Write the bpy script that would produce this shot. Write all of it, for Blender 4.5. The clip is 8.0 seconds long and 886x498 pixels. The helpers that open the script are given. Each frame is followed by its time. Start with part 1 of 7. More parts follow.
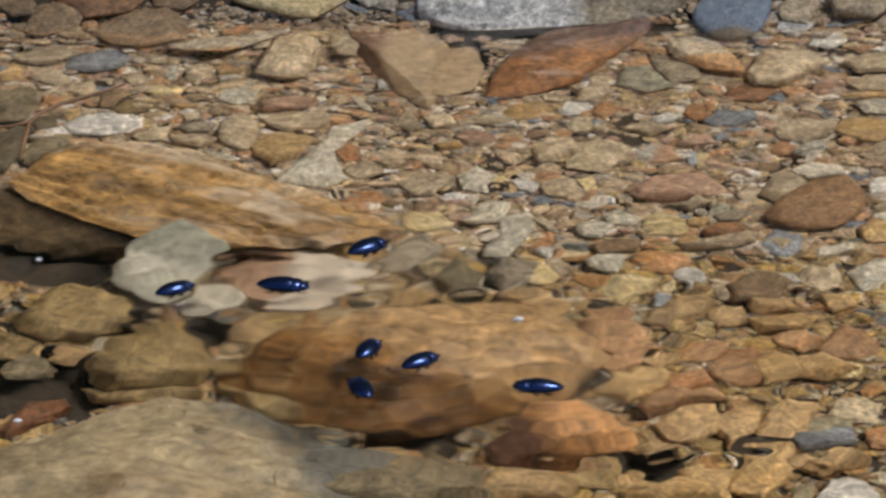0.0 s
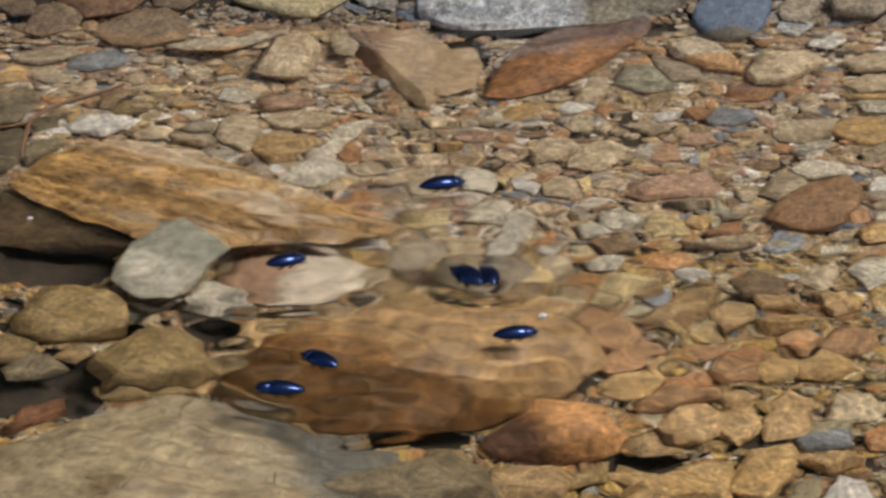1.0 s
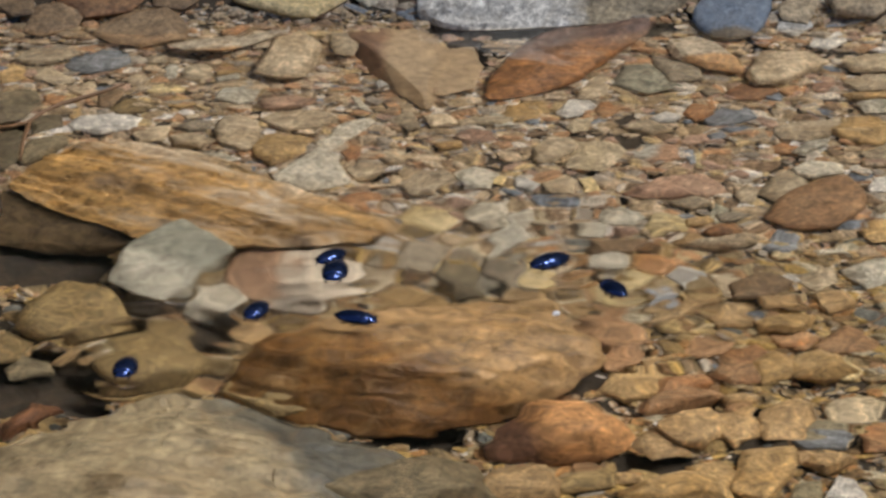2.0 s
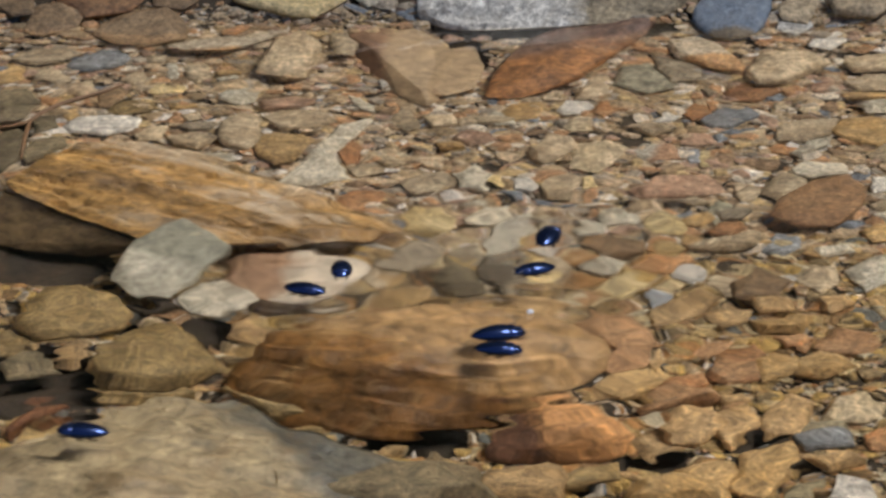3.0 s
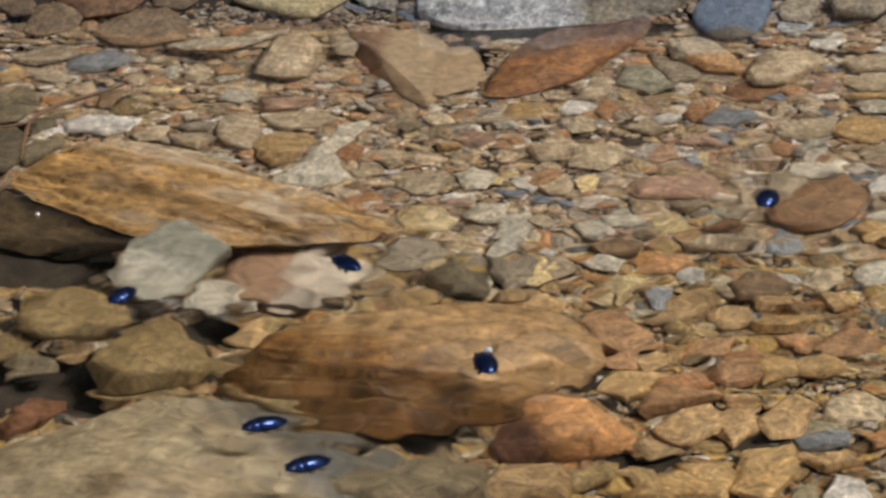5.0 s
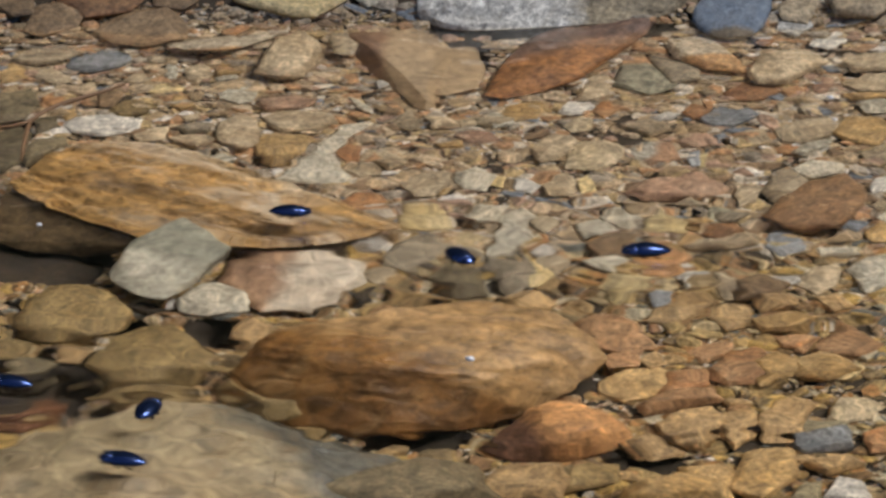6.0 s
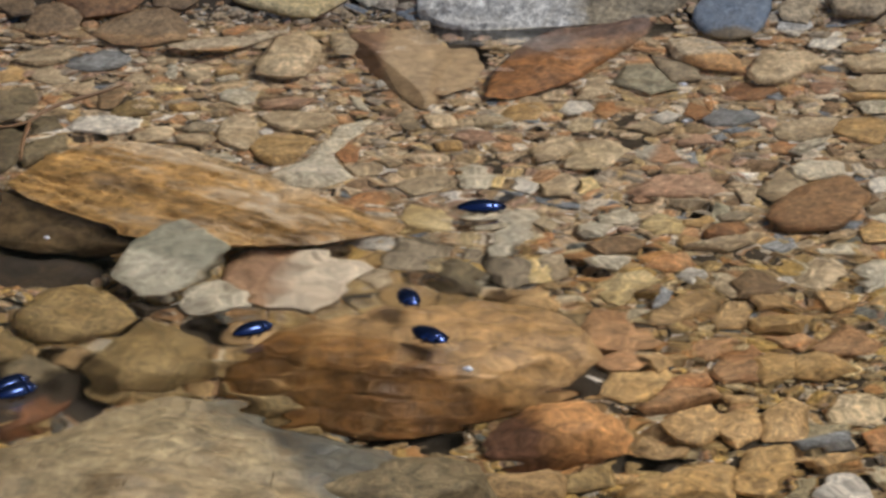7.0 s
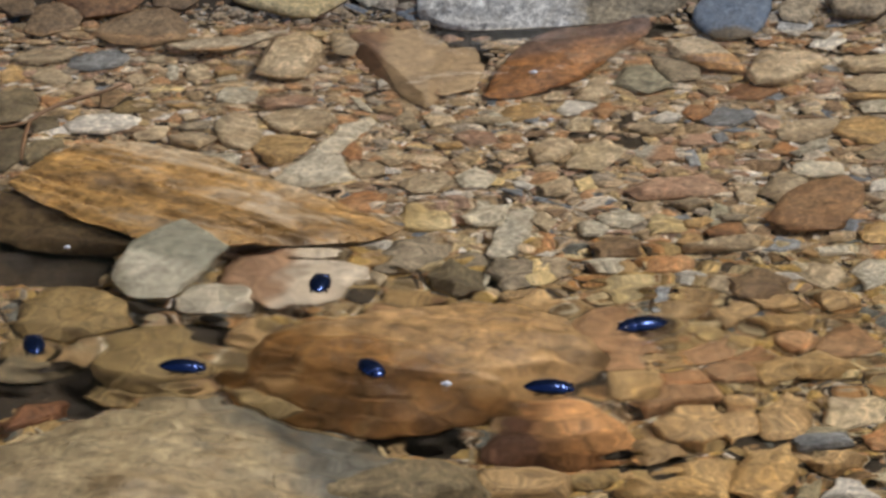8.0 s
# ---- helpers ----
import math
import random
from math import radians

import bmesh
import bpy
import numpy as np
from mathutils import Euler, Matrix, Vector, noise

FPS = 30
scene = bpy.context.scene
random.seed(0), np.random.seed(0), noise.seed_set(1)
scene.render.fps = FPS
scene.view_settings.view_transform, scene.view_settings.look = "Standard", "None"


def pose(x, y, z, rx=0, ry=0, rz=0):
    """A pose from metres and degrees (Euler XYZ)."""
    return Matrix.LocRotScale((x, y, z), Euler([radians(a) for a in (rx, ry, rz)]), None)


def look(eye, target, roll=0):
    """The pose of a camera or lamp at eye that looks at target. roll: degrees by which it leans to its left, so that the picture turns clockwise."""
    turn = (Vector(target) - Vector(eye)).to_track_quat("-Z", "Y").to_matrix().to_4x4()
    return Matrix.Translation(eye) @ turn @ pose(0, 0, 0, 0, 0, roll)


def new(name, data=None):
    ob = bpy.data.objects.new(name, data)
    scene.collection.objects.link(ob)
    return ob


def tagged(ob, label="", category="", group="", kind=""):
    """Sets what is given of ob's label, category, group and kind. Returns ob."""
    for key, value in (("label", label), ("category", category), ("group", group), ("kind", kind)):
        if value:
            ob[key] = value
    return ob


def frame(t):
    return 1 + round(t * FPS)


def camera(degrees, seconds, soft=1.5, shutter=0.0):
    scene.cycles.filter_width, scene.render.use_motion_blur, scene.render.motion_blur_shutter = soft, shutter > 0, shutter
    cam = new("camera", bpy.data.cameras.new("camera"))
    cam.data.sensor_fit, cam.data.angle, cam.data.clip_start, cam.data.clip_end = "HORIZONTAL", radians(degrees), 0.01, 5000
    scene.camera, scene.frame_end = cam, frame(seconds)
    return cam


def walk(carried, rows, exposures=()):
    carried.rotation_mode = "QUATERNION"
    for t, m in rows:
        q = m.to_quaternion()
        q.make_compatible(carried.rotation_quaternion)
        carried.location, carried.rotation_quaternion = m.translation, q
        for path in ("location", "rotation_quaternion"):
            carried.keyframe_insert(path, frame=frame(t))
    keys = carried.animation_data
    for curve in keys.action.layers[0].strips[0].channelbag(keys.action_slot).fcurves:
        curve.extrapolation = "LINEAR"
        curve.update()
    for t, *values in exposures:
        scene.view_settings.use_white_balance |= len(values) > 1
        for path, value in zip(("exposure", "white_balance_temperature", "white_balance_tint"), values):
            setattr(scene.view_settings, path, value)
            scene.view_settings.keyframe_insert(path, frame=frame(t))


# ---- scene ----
# Camera: stands still, long lens, looking down at a shallow stream edge.
cam = camera(14.0, 8.0, soft=2.8, shutter=0.4)
EYE = look((0.0, -0.7599, 0.2917), (0.0, 0.0, 0.0))
walk(cam, [(0.0, EYE), (8.0, EYE)], [(0.0, -0.66, 6250, 10), (8.0, -0.66, 6250, 10)])

# Light: open bright sky behind the camera, soft high sun through thin cloud.
world = bpy.data.worlds.new("sky")
scene.world = world
world.use_nodes = True
wn = world.node_tree
sky = wn.nodes.new("ShaderNodeTexSky")
sky.sky_type, sky.sun_disc = "NISHITA", False
sky.sun_elevation, sky.sun_rotation = radians(63), radians(81)
wn.nodes["Background"].inputs["Strength"].default_value = 0.12
wn.links.new(sky.outputs[0], wn.nodes["Background"].inputs["Color"])
sun = bpy.data.lights.new("sun", "SUN")
sun.energy, sun.angle, sun.color = 3.9, radians(20), (1.0, 0.94, 0.85)
sun_ob = new("sun", sun)
sun_ob.matrix_world = look((0.98, 0.16, 2.0), (0, 0, 0))


# ---- materials ----
def node_mat(name):
    m = bpy.data.materials.new(name)
    m.use_nodes = True
    nt = m.node_tree
    return m, nt, nt.nodes["Principled BSDF"]


def add(nt, kind, **values):
    n = nt.nodes.new(kind)
    for key, value in values.items():
        n.inputs[key].default_value = value
    return n


def noise_tex(nt, vec, scale, detail=4.0, rough=0.6, distort=0.0):
    n = add(nt, "ShaderNodeTexNoise", Scale=scale, Detail=detail, Roughness=rough, Distortion=distort)
    nt.links.new(vec, n.inputs["Vector"])
    return n.outputs["Fac"]


def ramp(nt, fac, stops):
    r = nt.nodes.new("ShaderNodeValToRGB")
    while len(r.color_ramp.elements) < len(stops):
        r.color_ramp.elements.new(0.5)
    for e, (p, c) in zip(r.color_ramp.elements, stops):
        e.position, e.color = p, (*c, 1) if len(c) == 3 else (c[0], c[0], c[0], 1)
    nt.links.new(fac, r.inputs[0])
    return r.outputs[0]


def mix(nt, fac, a, b, blend="MIX"):
    m = nt.nodes.new("ShaderNodeMix")
    m.data_type, m.blend_type = "RGBA", blend
    for socket, value in ((m.inputs[0], fac), (m.inputs[6], a), (m.inputs[7], b)):
        if isinstance(value, (int, float)):
            socket.default_value = value
        elif isinstance(value, tuple):
            socket.default_value = (*value, 1)
        else:
            nt.links.new(value, socket)
    return m.outputs[2]


def bump(nt, bsdf, height, strength, distance):
    b = add(nt, "ShaderNodeBump", Strength=strength, Distance=distance)
    nt.links.new(height, b.inputs["Height"])
    nt.links.new(b.outputs[0], bsdf.inputs["Normal"])


def stone_mat(name, base, patch, vein=(0.6, 0.55, 0.45), veins=0.0, rough=0.5, scale=90.0, stain=0.4, split=None, along=None, streak=0.45, mottle=1.0):
    """Wet stone: two mineral colours in patches, layers, dark stains, fine speckle, pale veins, small pits."""
    m, nt, p = node_mat(name)
    co = nt.nodes.new("ShaderNodeTexCoord").outputs["Object"]
    local = co
    rnd = nt.nodes.new("ShaderNodeObjectInfo").outputs["Random"]
    shift = nt.nodes.new("ShaderNodeVectorMath")
    shift.operation = "ADD"
    nt.links.new(co, shift.inputs[0])
    nt.links.new(rnd, shift.inputs[1])
    co = shift.outputs[0]
    # bedding: grain drawn out along one way, which differs from stone to stone
    rot = add(nt, "ShaderNodeVectorRotate")
    rot.rotation_type = "EULER_XYZ"
    nt.links.new(co, rot.inputs["Vector"])
    if along is None:
        tilt = nt.nodes.new("ShaderNodeVectorMath")
        tilt.operation = "SCALE"
        tilt.inputs[0].default_value = (9.0, 5.0, 31.0)
        nt.links.new(rnd, tilt.inputs["Scale"])
        nt.links.new(tilt.outputs[0], rot.inputs["Rotation"])
    else:
        rot.inputs["Rotation"].default_value = (0.12, 0.0, -along)
    st = nt.nodes.new("ShaderNodeMapping")
    st.inputs["Scale"].default_value = (0.22, 0.8, 1.5) if along is None else (0.10, 0.75, 1.0)
    nt.links.new(rot.outputs[0], st.inputs["Vector"])
    big = noise_tex(nt, co, scale, 5, 0.65, 0.3)
    layer = noise_tex(nt, st.outputs[0], scale * 3.0, 6, 0.7, 0.25)
    fine = noise_tex(nt, co, scale * 9, 5, 0.75)
    blot = noise_tex(nt, co, scale * 1.7, 5, 0.75, 0.3)
    col = mix(nt, ramp(nt, big, [(0.38, (0.0,)), (0.62, (1.0,))]), base, patch)
    if split:
        # one end is of another colour, on some stones painted shade: where and how unevenly it changes, colour,
        # direction
        edge, uneven, other, way = split
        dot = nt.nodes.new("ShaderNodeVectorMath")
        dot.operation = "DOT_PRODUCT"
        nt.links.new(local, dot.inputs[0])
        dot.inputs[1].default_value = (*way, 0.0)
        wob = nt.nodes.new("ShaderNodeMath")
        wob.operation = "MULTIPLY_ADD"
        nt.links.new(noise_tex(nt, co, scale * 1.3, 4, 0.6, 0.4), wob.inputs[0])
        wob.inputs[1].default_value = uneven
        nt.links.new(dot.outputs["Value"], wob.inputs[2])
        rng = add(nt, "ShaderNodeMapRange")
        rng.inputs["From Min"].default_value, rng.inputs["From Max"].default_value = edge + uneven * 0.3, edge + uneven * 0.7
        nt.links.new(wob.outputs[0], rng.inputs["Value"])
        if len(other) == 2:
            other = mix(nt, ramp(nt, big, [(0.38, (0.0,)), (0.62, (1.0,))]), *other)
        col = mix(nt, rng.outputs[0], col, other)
    col = mix(nt, streak * mottle, col, ramp(nt, layer, [(0.36, (0.5,)), (0.5, (1.0,)), (0.64, (1.5,))]), "MULTIPLY")
    mid = noise_tex(nt, co, scale * 3.6, 5, 0.7, 0.4)
    col = mix(nt, 0.75 * mottle, col, ramp(nt, mid, [(0.36, (0.6,)), (0.5, (1.0,)), (0.64, (1.4,))]), "MULTIPLY")
    col = mix(nt, 0.85 * mottle, col, ramp(nt, fine, [(0.36, (0.45,)), (0.5, (1.0,)), (0.64, (1.5,))]), "MULTIPLY")
    dark = tuple(c * k for c, k in zip(base, (0.38, 0.34, 0.30)))
    col = mix(nt, ramp(nt, blot, [(0.52, (0.0,)), (0.62, (stain,))]), col, dark)
    if veins:
        v = noise_tex(nt, st.outputs[0], scale * 2.4, 6, 0.7, 0.3)
        col = mix(nt, ramp(nt, v, [(0.53, (0.0,)), (0.68, (veins,))]), col, vein)
    hsv = add(nt, "ShaderNodeHueSaturation")
    val = add(nt, "ShaderNodeMapRange")
    val.inputs["To Min"].default_value, val.inputs["To Max"].default_value = 0.75, 1.2
    nt.links.new(rnd, val.inputs["Value"])
    nt.links.new(val.outputs[0], hsv.inputs["Value"])
    nt.links.new(col, hsv.inputs["Color"])
    nt.links.new(hsv.outputs[0], p.inputs["Base Color"])
    p.inputs["Roughness"].default_value = rough
    h = mix(nt, 0.35, mix(nt, 0.5, mid, layer), fine)
    bump(nt, p, h, 1.0, 0.0013)
    return m


STONE = {
    "tan": stone_mat("tan_stone", (0.37, 0.275, 0.165), (0.53, 0.425, 0.285)),
    "ochre": stone_mat("ochre_stone", (0.40, 0.245, 0.09), (0.49, 0.33, 0.15)),
    "rust": stone_mat("rust_stone", (0.26, 0.115, 0.045), (0.36, 0.19, 0.085)),
    "orange": stone_mat("orange_stone", (0.42, 0.19, 0.07), (0.46, 0.27, 0.13)),
    "pink": stone_mat("pinkish_stone", (0.33, 0.185, 0.115), (0.40, 0.27, 0.18)),
    "brown": stone_mat("brown_stone", (0.23, 0.145, 0.075), (0.31, 0.205, 0.11)),
    # tan silt on the right; the dark left paints a shadowed face
    "silt": stone_mat("silty_stone", (0.17, 0.095, 0.055), (0.22, 0.13, 0.07), stain=0.2, scale=40, mottle=0.55, split=(-0.003, 0.009, (0.33, 0.235, 0.135), (1, 0))),
    "olive": stone_mat("olive_brown_stone", (0.25, 0.165, 0.062), (0.35, 0.245, 0.105)),
    "copper": stone_mat("copper_brown_stone", (0.26, 0.155, 0.105), (0.20, 0.125, 0.095), scale=60, stain=0.3, split=(-0.004, 0.02, ((0.38, 0.17, 0.055), (0.28, 0.13, 0.05)), (0.35, -1))),
    "rusttwo": stone_mat("purple_and_orange_stone", (0.11, 0.056, 0.036), (0.16, 0.08, 0.045), scale=40, split=(-0.003, 0.012, (0.45, 0.23, 0.09), (1, 0.3))),
    # brown mud, darkened by the soft shade of the slab's front face
    "mud": stone_mat("shaded_mud_face", (0.14, 0.092, 0.042), (0.18, 0.122, 0.058), stain=0.3, scale=40),
    # near-black; the wide flat pieces paint shade over the mud of the hollows
    "dark": stone_mat("near_black_piece", (0.024, 0.016, 0.009), (0.05, 0.032, 0.015)),
    "taupe": stone_mat("taupe_stone", (0.23, 0.185, 0.125), (0.32, 0.26, 0.18)),
    "grey": stone_mat("grey_stone", (0.34, 0.31, 0.215), (0.44, 0.40, 0.285)),
    "pale": stone_mat("pale_stone", (0.49, 0.43, 0.32), (0.60, 0.55, 0.44)),
    "white": stone_mat("white_stone", (0.52, 0.48, 0.42), (0.66, 0.62, 0.55)),
    "slate": stone_mat("slate_stone", (0.20, 0.21, 0.225), (0.31, 0.315, 0.32), stain=0.25),
    "blue": stone_mat("blue_grey_stone", (0.21, 0.265, 0.345), (0.30, 0.34, 0.40), stain=0.3, scale=120, mottle=0.6, split=(0.0105, 0.005, (0.26, 0.20, 0.13), (0, -1))),
    "yellow": stone_mat("yellow_stone", (0.56, 0.41, 0.18), (0.64, 0.51, 0.28), stain=0.2),
    "slab": stone_mat("banded_ochre_stone", (0.43, 0.25, 0.082), (0.29, 0.165, 0.058), (0.72, 0.63, 0.50), 0.7, scale=38, stain=0.15, along=-0.62, streak=0.6,
                      split=(0.014, 0.022, ((0.47, 0.31, 0.14), (0.55, 0.43, 0.29)), (0.62, 0.78))),
    "creamedge": stone_mat("cream_and_orange_stone", (0.50, 0.42, 0.31), (0.42, 0.34, 0.24), split=(0.0055, 0.004, (0.50, 0.29, 0.13), (0.1, -1))),
    "greypink": stone_mat("grey_and_pink_stone", (0.42, 0.37, 0.30), (0.50, 0.46, 0.38), split=(0.0, 0.006, (0.44, 0.26, 0.15), (1, -0.3))),
    "quartz": stone_mat("quartz_stone", (0.66, 0.63, 0.58), (0.78, 0.75, 0.70), (0.42, 0.36, 0.28), 0.4, 0.7, 80, stain=0.12, split=(0.006, 0.02, (0.36, 0.29, 0.19), (1, 0))),
    # rust-brown front, paler top; the split also paints the front face's shade
    "boulder": stone_mat("brown_ochre_stone", (0.30, 0.145, 0.036), (0.17, 0.08, 0.024), (0.50, 0.33, 0.15), 0.45, scale=30, mottle=0.9,
                         split=(-0.008, 0.02, ((0.43, 0.27, 0.125), (0.35, 0.205, 0.078)), (0.55, 0.8))),
    "twotone": stone_mat("pink_and_pale_stone", (0.36, 0.22, 0.125), (0.24, 0.14, 0.085), scale=60, mottle=0.6, split=(0.0, 0.011, ((0.55, 0.475, 0.37), (0.44, 0.365, 0.275)), (1, -0.2))),
    # the dark grey right end paints the rock's shadowed facet into its colour
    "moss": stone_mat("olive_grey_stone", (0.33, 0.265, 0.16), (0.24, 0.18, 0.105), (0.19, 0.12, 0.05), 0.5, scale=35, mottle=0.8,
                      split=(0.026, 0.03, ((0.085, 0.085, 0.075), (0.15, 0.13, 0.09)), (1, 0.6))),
    "wedge": stone_mat("grey_and_cream_stone", (0.25, 0.24, 0.18), (0.31, 0.30, 0.23), scale=45, stain=0.15, mottle=0.6, split=(0.003, 0.008, ((0.52, 0.48, 0.38), (0.42, 0.39, 0.30)), (-0.5, -1))),
    # dark brown; at the upper left and below the boulder it paints shade
    "umber": stone_mat("umber_stone", (0.15, 0.115, 0.065), (0.21, 0.165, 0.095)),
    "greywet": stone_mat("ochre_grey_stone", (0.30, 0.245, 0.14), (0.38, 0.315, 0.19)),
    "sand": stone_mat("sandy_stone", (0.44, 0.345, 0.21), (0.55, 0.445, 0.30)),
    "ember": stone_mat("dark_red_stone", (0.15, 0.06, 0.024), (0.21, 0.09, 0.035)),
    "terracotta": stone_mat("terracotta_stone", (0.34, 0.185, 0.085), (0.42, 0.25, 0.125), stain=0.3),
    "honey": stone_mat("honey_brown_stone", (0.40, 0.25, 0.105), (0.51, 0.345, 0.17)),
}


def gravel_mat(name, colours):
    m, nt, p = node_mat(name)
    g = nt.nodes.new("ShaderNodeNewGeometry")
    co = nt.nodes.new("ShaderNodeTexCoord").outputs["Object"]
    hue = ramp(nt, g.outputs["Random Per Island"], [(i * 0.925 / (len(colours) - 2) if i < len(colours) - 1 else 0.955, c) for i, c in enumerate(colours)])
    hue.node.color_ramp.interpolation = "CONSTANT"
    big, fine = noise_tex(nt, co, 260, 5, 0.7), noise_tex(nt, co, 900, 5, 0.7)
    col = mix(nt, 0.85, hue, ramp(nt, big, [(0.36, (0.55,)), (0.64, (1.45,))]), "MULTIPLY")
    col = mix(nt, 0.9, col, ramp(nt, fine, [(0.36, (0.5,)), (0.64, (1.5,))]), "MULTIPLY")
    nt.links.new(col, p.inputs["Base Color"])
    p.inputs["Roughness"].default_value = 0.55
    bump(nt, p, fine, 1.0, 0.0012)
    return m


def silt_mat():
    m, nt, p = node_mat("silt")
    co = nt.nodes.new("ShaderNodeTexCoord").outputs["Object"]
    big, fine = noise_tex(nt, co, 25, 5), noise_tex(nt, co, 700, 6, 0.75)
    col = mix(nt, big, (0.035, 0.025, 0.016), (0.085, 0.06, 0.035))
    col = mix(nt, 0.8, col, ramp(nt, fine, [(0.3, (0.5,)), (0.7, (1.4,))]), "MULTIPLY")
    nt.links.new(col, p.inputs["Base Color"])
    p.inputs["Roughness"].default_value = 0.7
    bump(nt, p, fine, 0.8, 0.0015)
    return m


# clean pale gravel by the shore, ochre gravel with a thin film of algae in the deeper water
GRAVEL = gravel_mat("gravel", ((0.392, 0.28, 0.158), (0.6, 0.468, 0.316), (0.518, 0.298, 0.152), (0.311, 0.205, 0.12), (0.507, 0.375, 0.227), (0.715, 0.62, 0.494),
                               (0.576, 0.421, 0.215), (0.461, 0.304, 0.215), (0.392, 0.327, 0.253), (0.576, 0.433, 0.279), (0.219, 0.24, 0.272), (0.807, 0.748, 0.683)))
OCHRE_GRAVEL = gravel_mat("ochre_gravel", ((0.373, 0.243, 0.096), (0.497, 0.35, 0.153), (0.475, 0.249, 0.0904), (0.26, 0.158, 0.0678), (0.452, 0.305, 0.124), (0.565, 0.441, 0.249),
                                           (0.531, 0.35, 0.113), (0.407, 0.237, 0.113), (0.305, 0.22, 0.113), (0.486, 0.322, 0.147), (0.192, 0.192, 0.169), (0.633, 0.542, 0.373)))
SILT = silt_mat()


# ---- structure ----
def bed(y):
    """Height of the stream bed: shore beyond the waterline, a step, then a gentle fall towards the near side."""
    return float(np.interp(y, BED_Y, BED_Z))


HOLLOWS = ((-0.092, 0.027, 0.016, 0.026), (-0.088, -0.051, 0.018, 0.017), (-0.049, -0.024, 0.008, 0.008), (-0.006, -0.077, 0.011, 0.005),
           (0.042, -0.087, 0.008, 0.005), (-0.071, -0.022, 0.007, 0.005), (-0.109, 0.098, 0.006, 0.008), (0.030, 0.1665, 0.034, 0.0055), (0.006, 0.150, 0.006, 0.010))


def hollow(x, y):
    """Depth of the muddy scour holes between and under the big stones."""
    return max(0.011 * math.exp(-((x - a) / w) ** 4 - ((y - b) / d) ** 4) for a, b, w, d in HOLLOWS)


BED_Y = (-40.0, -4.0, -1.6, -0.5, -0.17, 0.105, 0.150, 0.165, 0.19, 0.40, 2.6, 8.0, 60.0)
BED_Z = (3.0, 0.9, -0.08, -0.05, -0.038, -0.018, -0.012, -0.003, 0.005, 0.03, 1.6, 3.2, 6.0)


def link(name, verts, faces, material, parent=None, label="", sharp=None):
    me = bpy.data.meshes.new(name)
    me.from_pydata([tuple(v) for v in verts], [], [tuple(f) for f in faces])
    me.materials.append(material)
    me.shade_smooth()
    if sharp:
        me.set_sharp_from_angle(angle=radians(sharp))
    ob = new(name, me)
    if parent:
        ob.parent = parent
    if label:
        ob["label"] = label
    return ob


def grid_faces(nx, ny):
    return [(j * nx + i, j * nx + i + 1, (j + 1) * nx + i + 1, (j + 1) * nx + i) for j in range(ny - 1) for i in range(nx - 1)]


def ground():
    xs = np.concatenate([[-60, -20, -6, -2, -0.8], np.linspace(-0.4, 0.4, 81), [0.8, 2, 6, 20, 60]])
    ys = np.concatenate([[-40, -12, -4, -1.6, -1.0], np.linspace(-0.5, 0.45, 96), [0.7, 1.2, 2.0, 2.6, 5, 8, 20, 60]])
    verts = []
    for y in ys:
        for x in xs:
            n = noise.noise(Vector((x * 30, y * 30, 3.0))) * 0.003 if abs(x) < 0.5 and abs(y) < 0.6 else noise.noise(Vector((x, y, 0))) * 0.12 * (abs(y) > 1.5)
            verts.append((x, y, bed(y) + n - hollow(x, y)))
    ob = link("ground", verts, grid_faces(len(xs), len(ys)), SILT)
    tagged(ob, "brown silt and sand of the stream bed and banks", "ground", kind="structure")


def unseen_bank_mat():
    m, nt, p = node_mat("unseen_dark_bank")
    co = nt.nodes.new("ShaderNodeTexCoord").outputs["Object"]
    n = noise_tex(nt, co, 9, 6, 0.7)
    nt.links.new(mix(nt, n, (0.02, 0.028, 0.012), (0.06, 0.075, 0.03)), p.inputs["Base Color"])
    p.inputs["Roughness"].default_value = 0.9
    bump(nt, p, n, 1.0, 0.05)
    return m


def banks():
    """Unseen dark banks added on both sides of the stream, above and behind the view, to block sky; the water and the
    beetles mirror them.
    """
    # height of each added bank sets how much sky is blocked
    for side, start, steep in ((1, 0.62, 6.5), (-1, 1.75, 0.5)):
        xs, us = np.linspace(-8, 8, 81), np.linspace(0.0, 1.0, 18)
        verts = []
        for u in us:
            for x in xs:
                y = side * (start + u + 0.10 * noise.noise(Vector((x * 1.1, u, 4 * side))))
                n = noise.noise(Vector((x * 2.5, u * 5, 8 * side))) * 0.16 + noise.noise(Vector((x * 8, u * 16, side))) * 0.06
                verts.append((x, y, bed(y) - 0.10 + u * steep + n * min(1.0, u * 3)))
        faces = grid_faces(len(xs), len(us))
        ob = link("bank", verts, faces if side > 0 else [tuple(reversed(f)) for f in faces], unseen_bank_mat())
        tagged(ob, "unseen dark bank added to block sky and darken reflections", "bank", kind="structure")


ground()
banks()


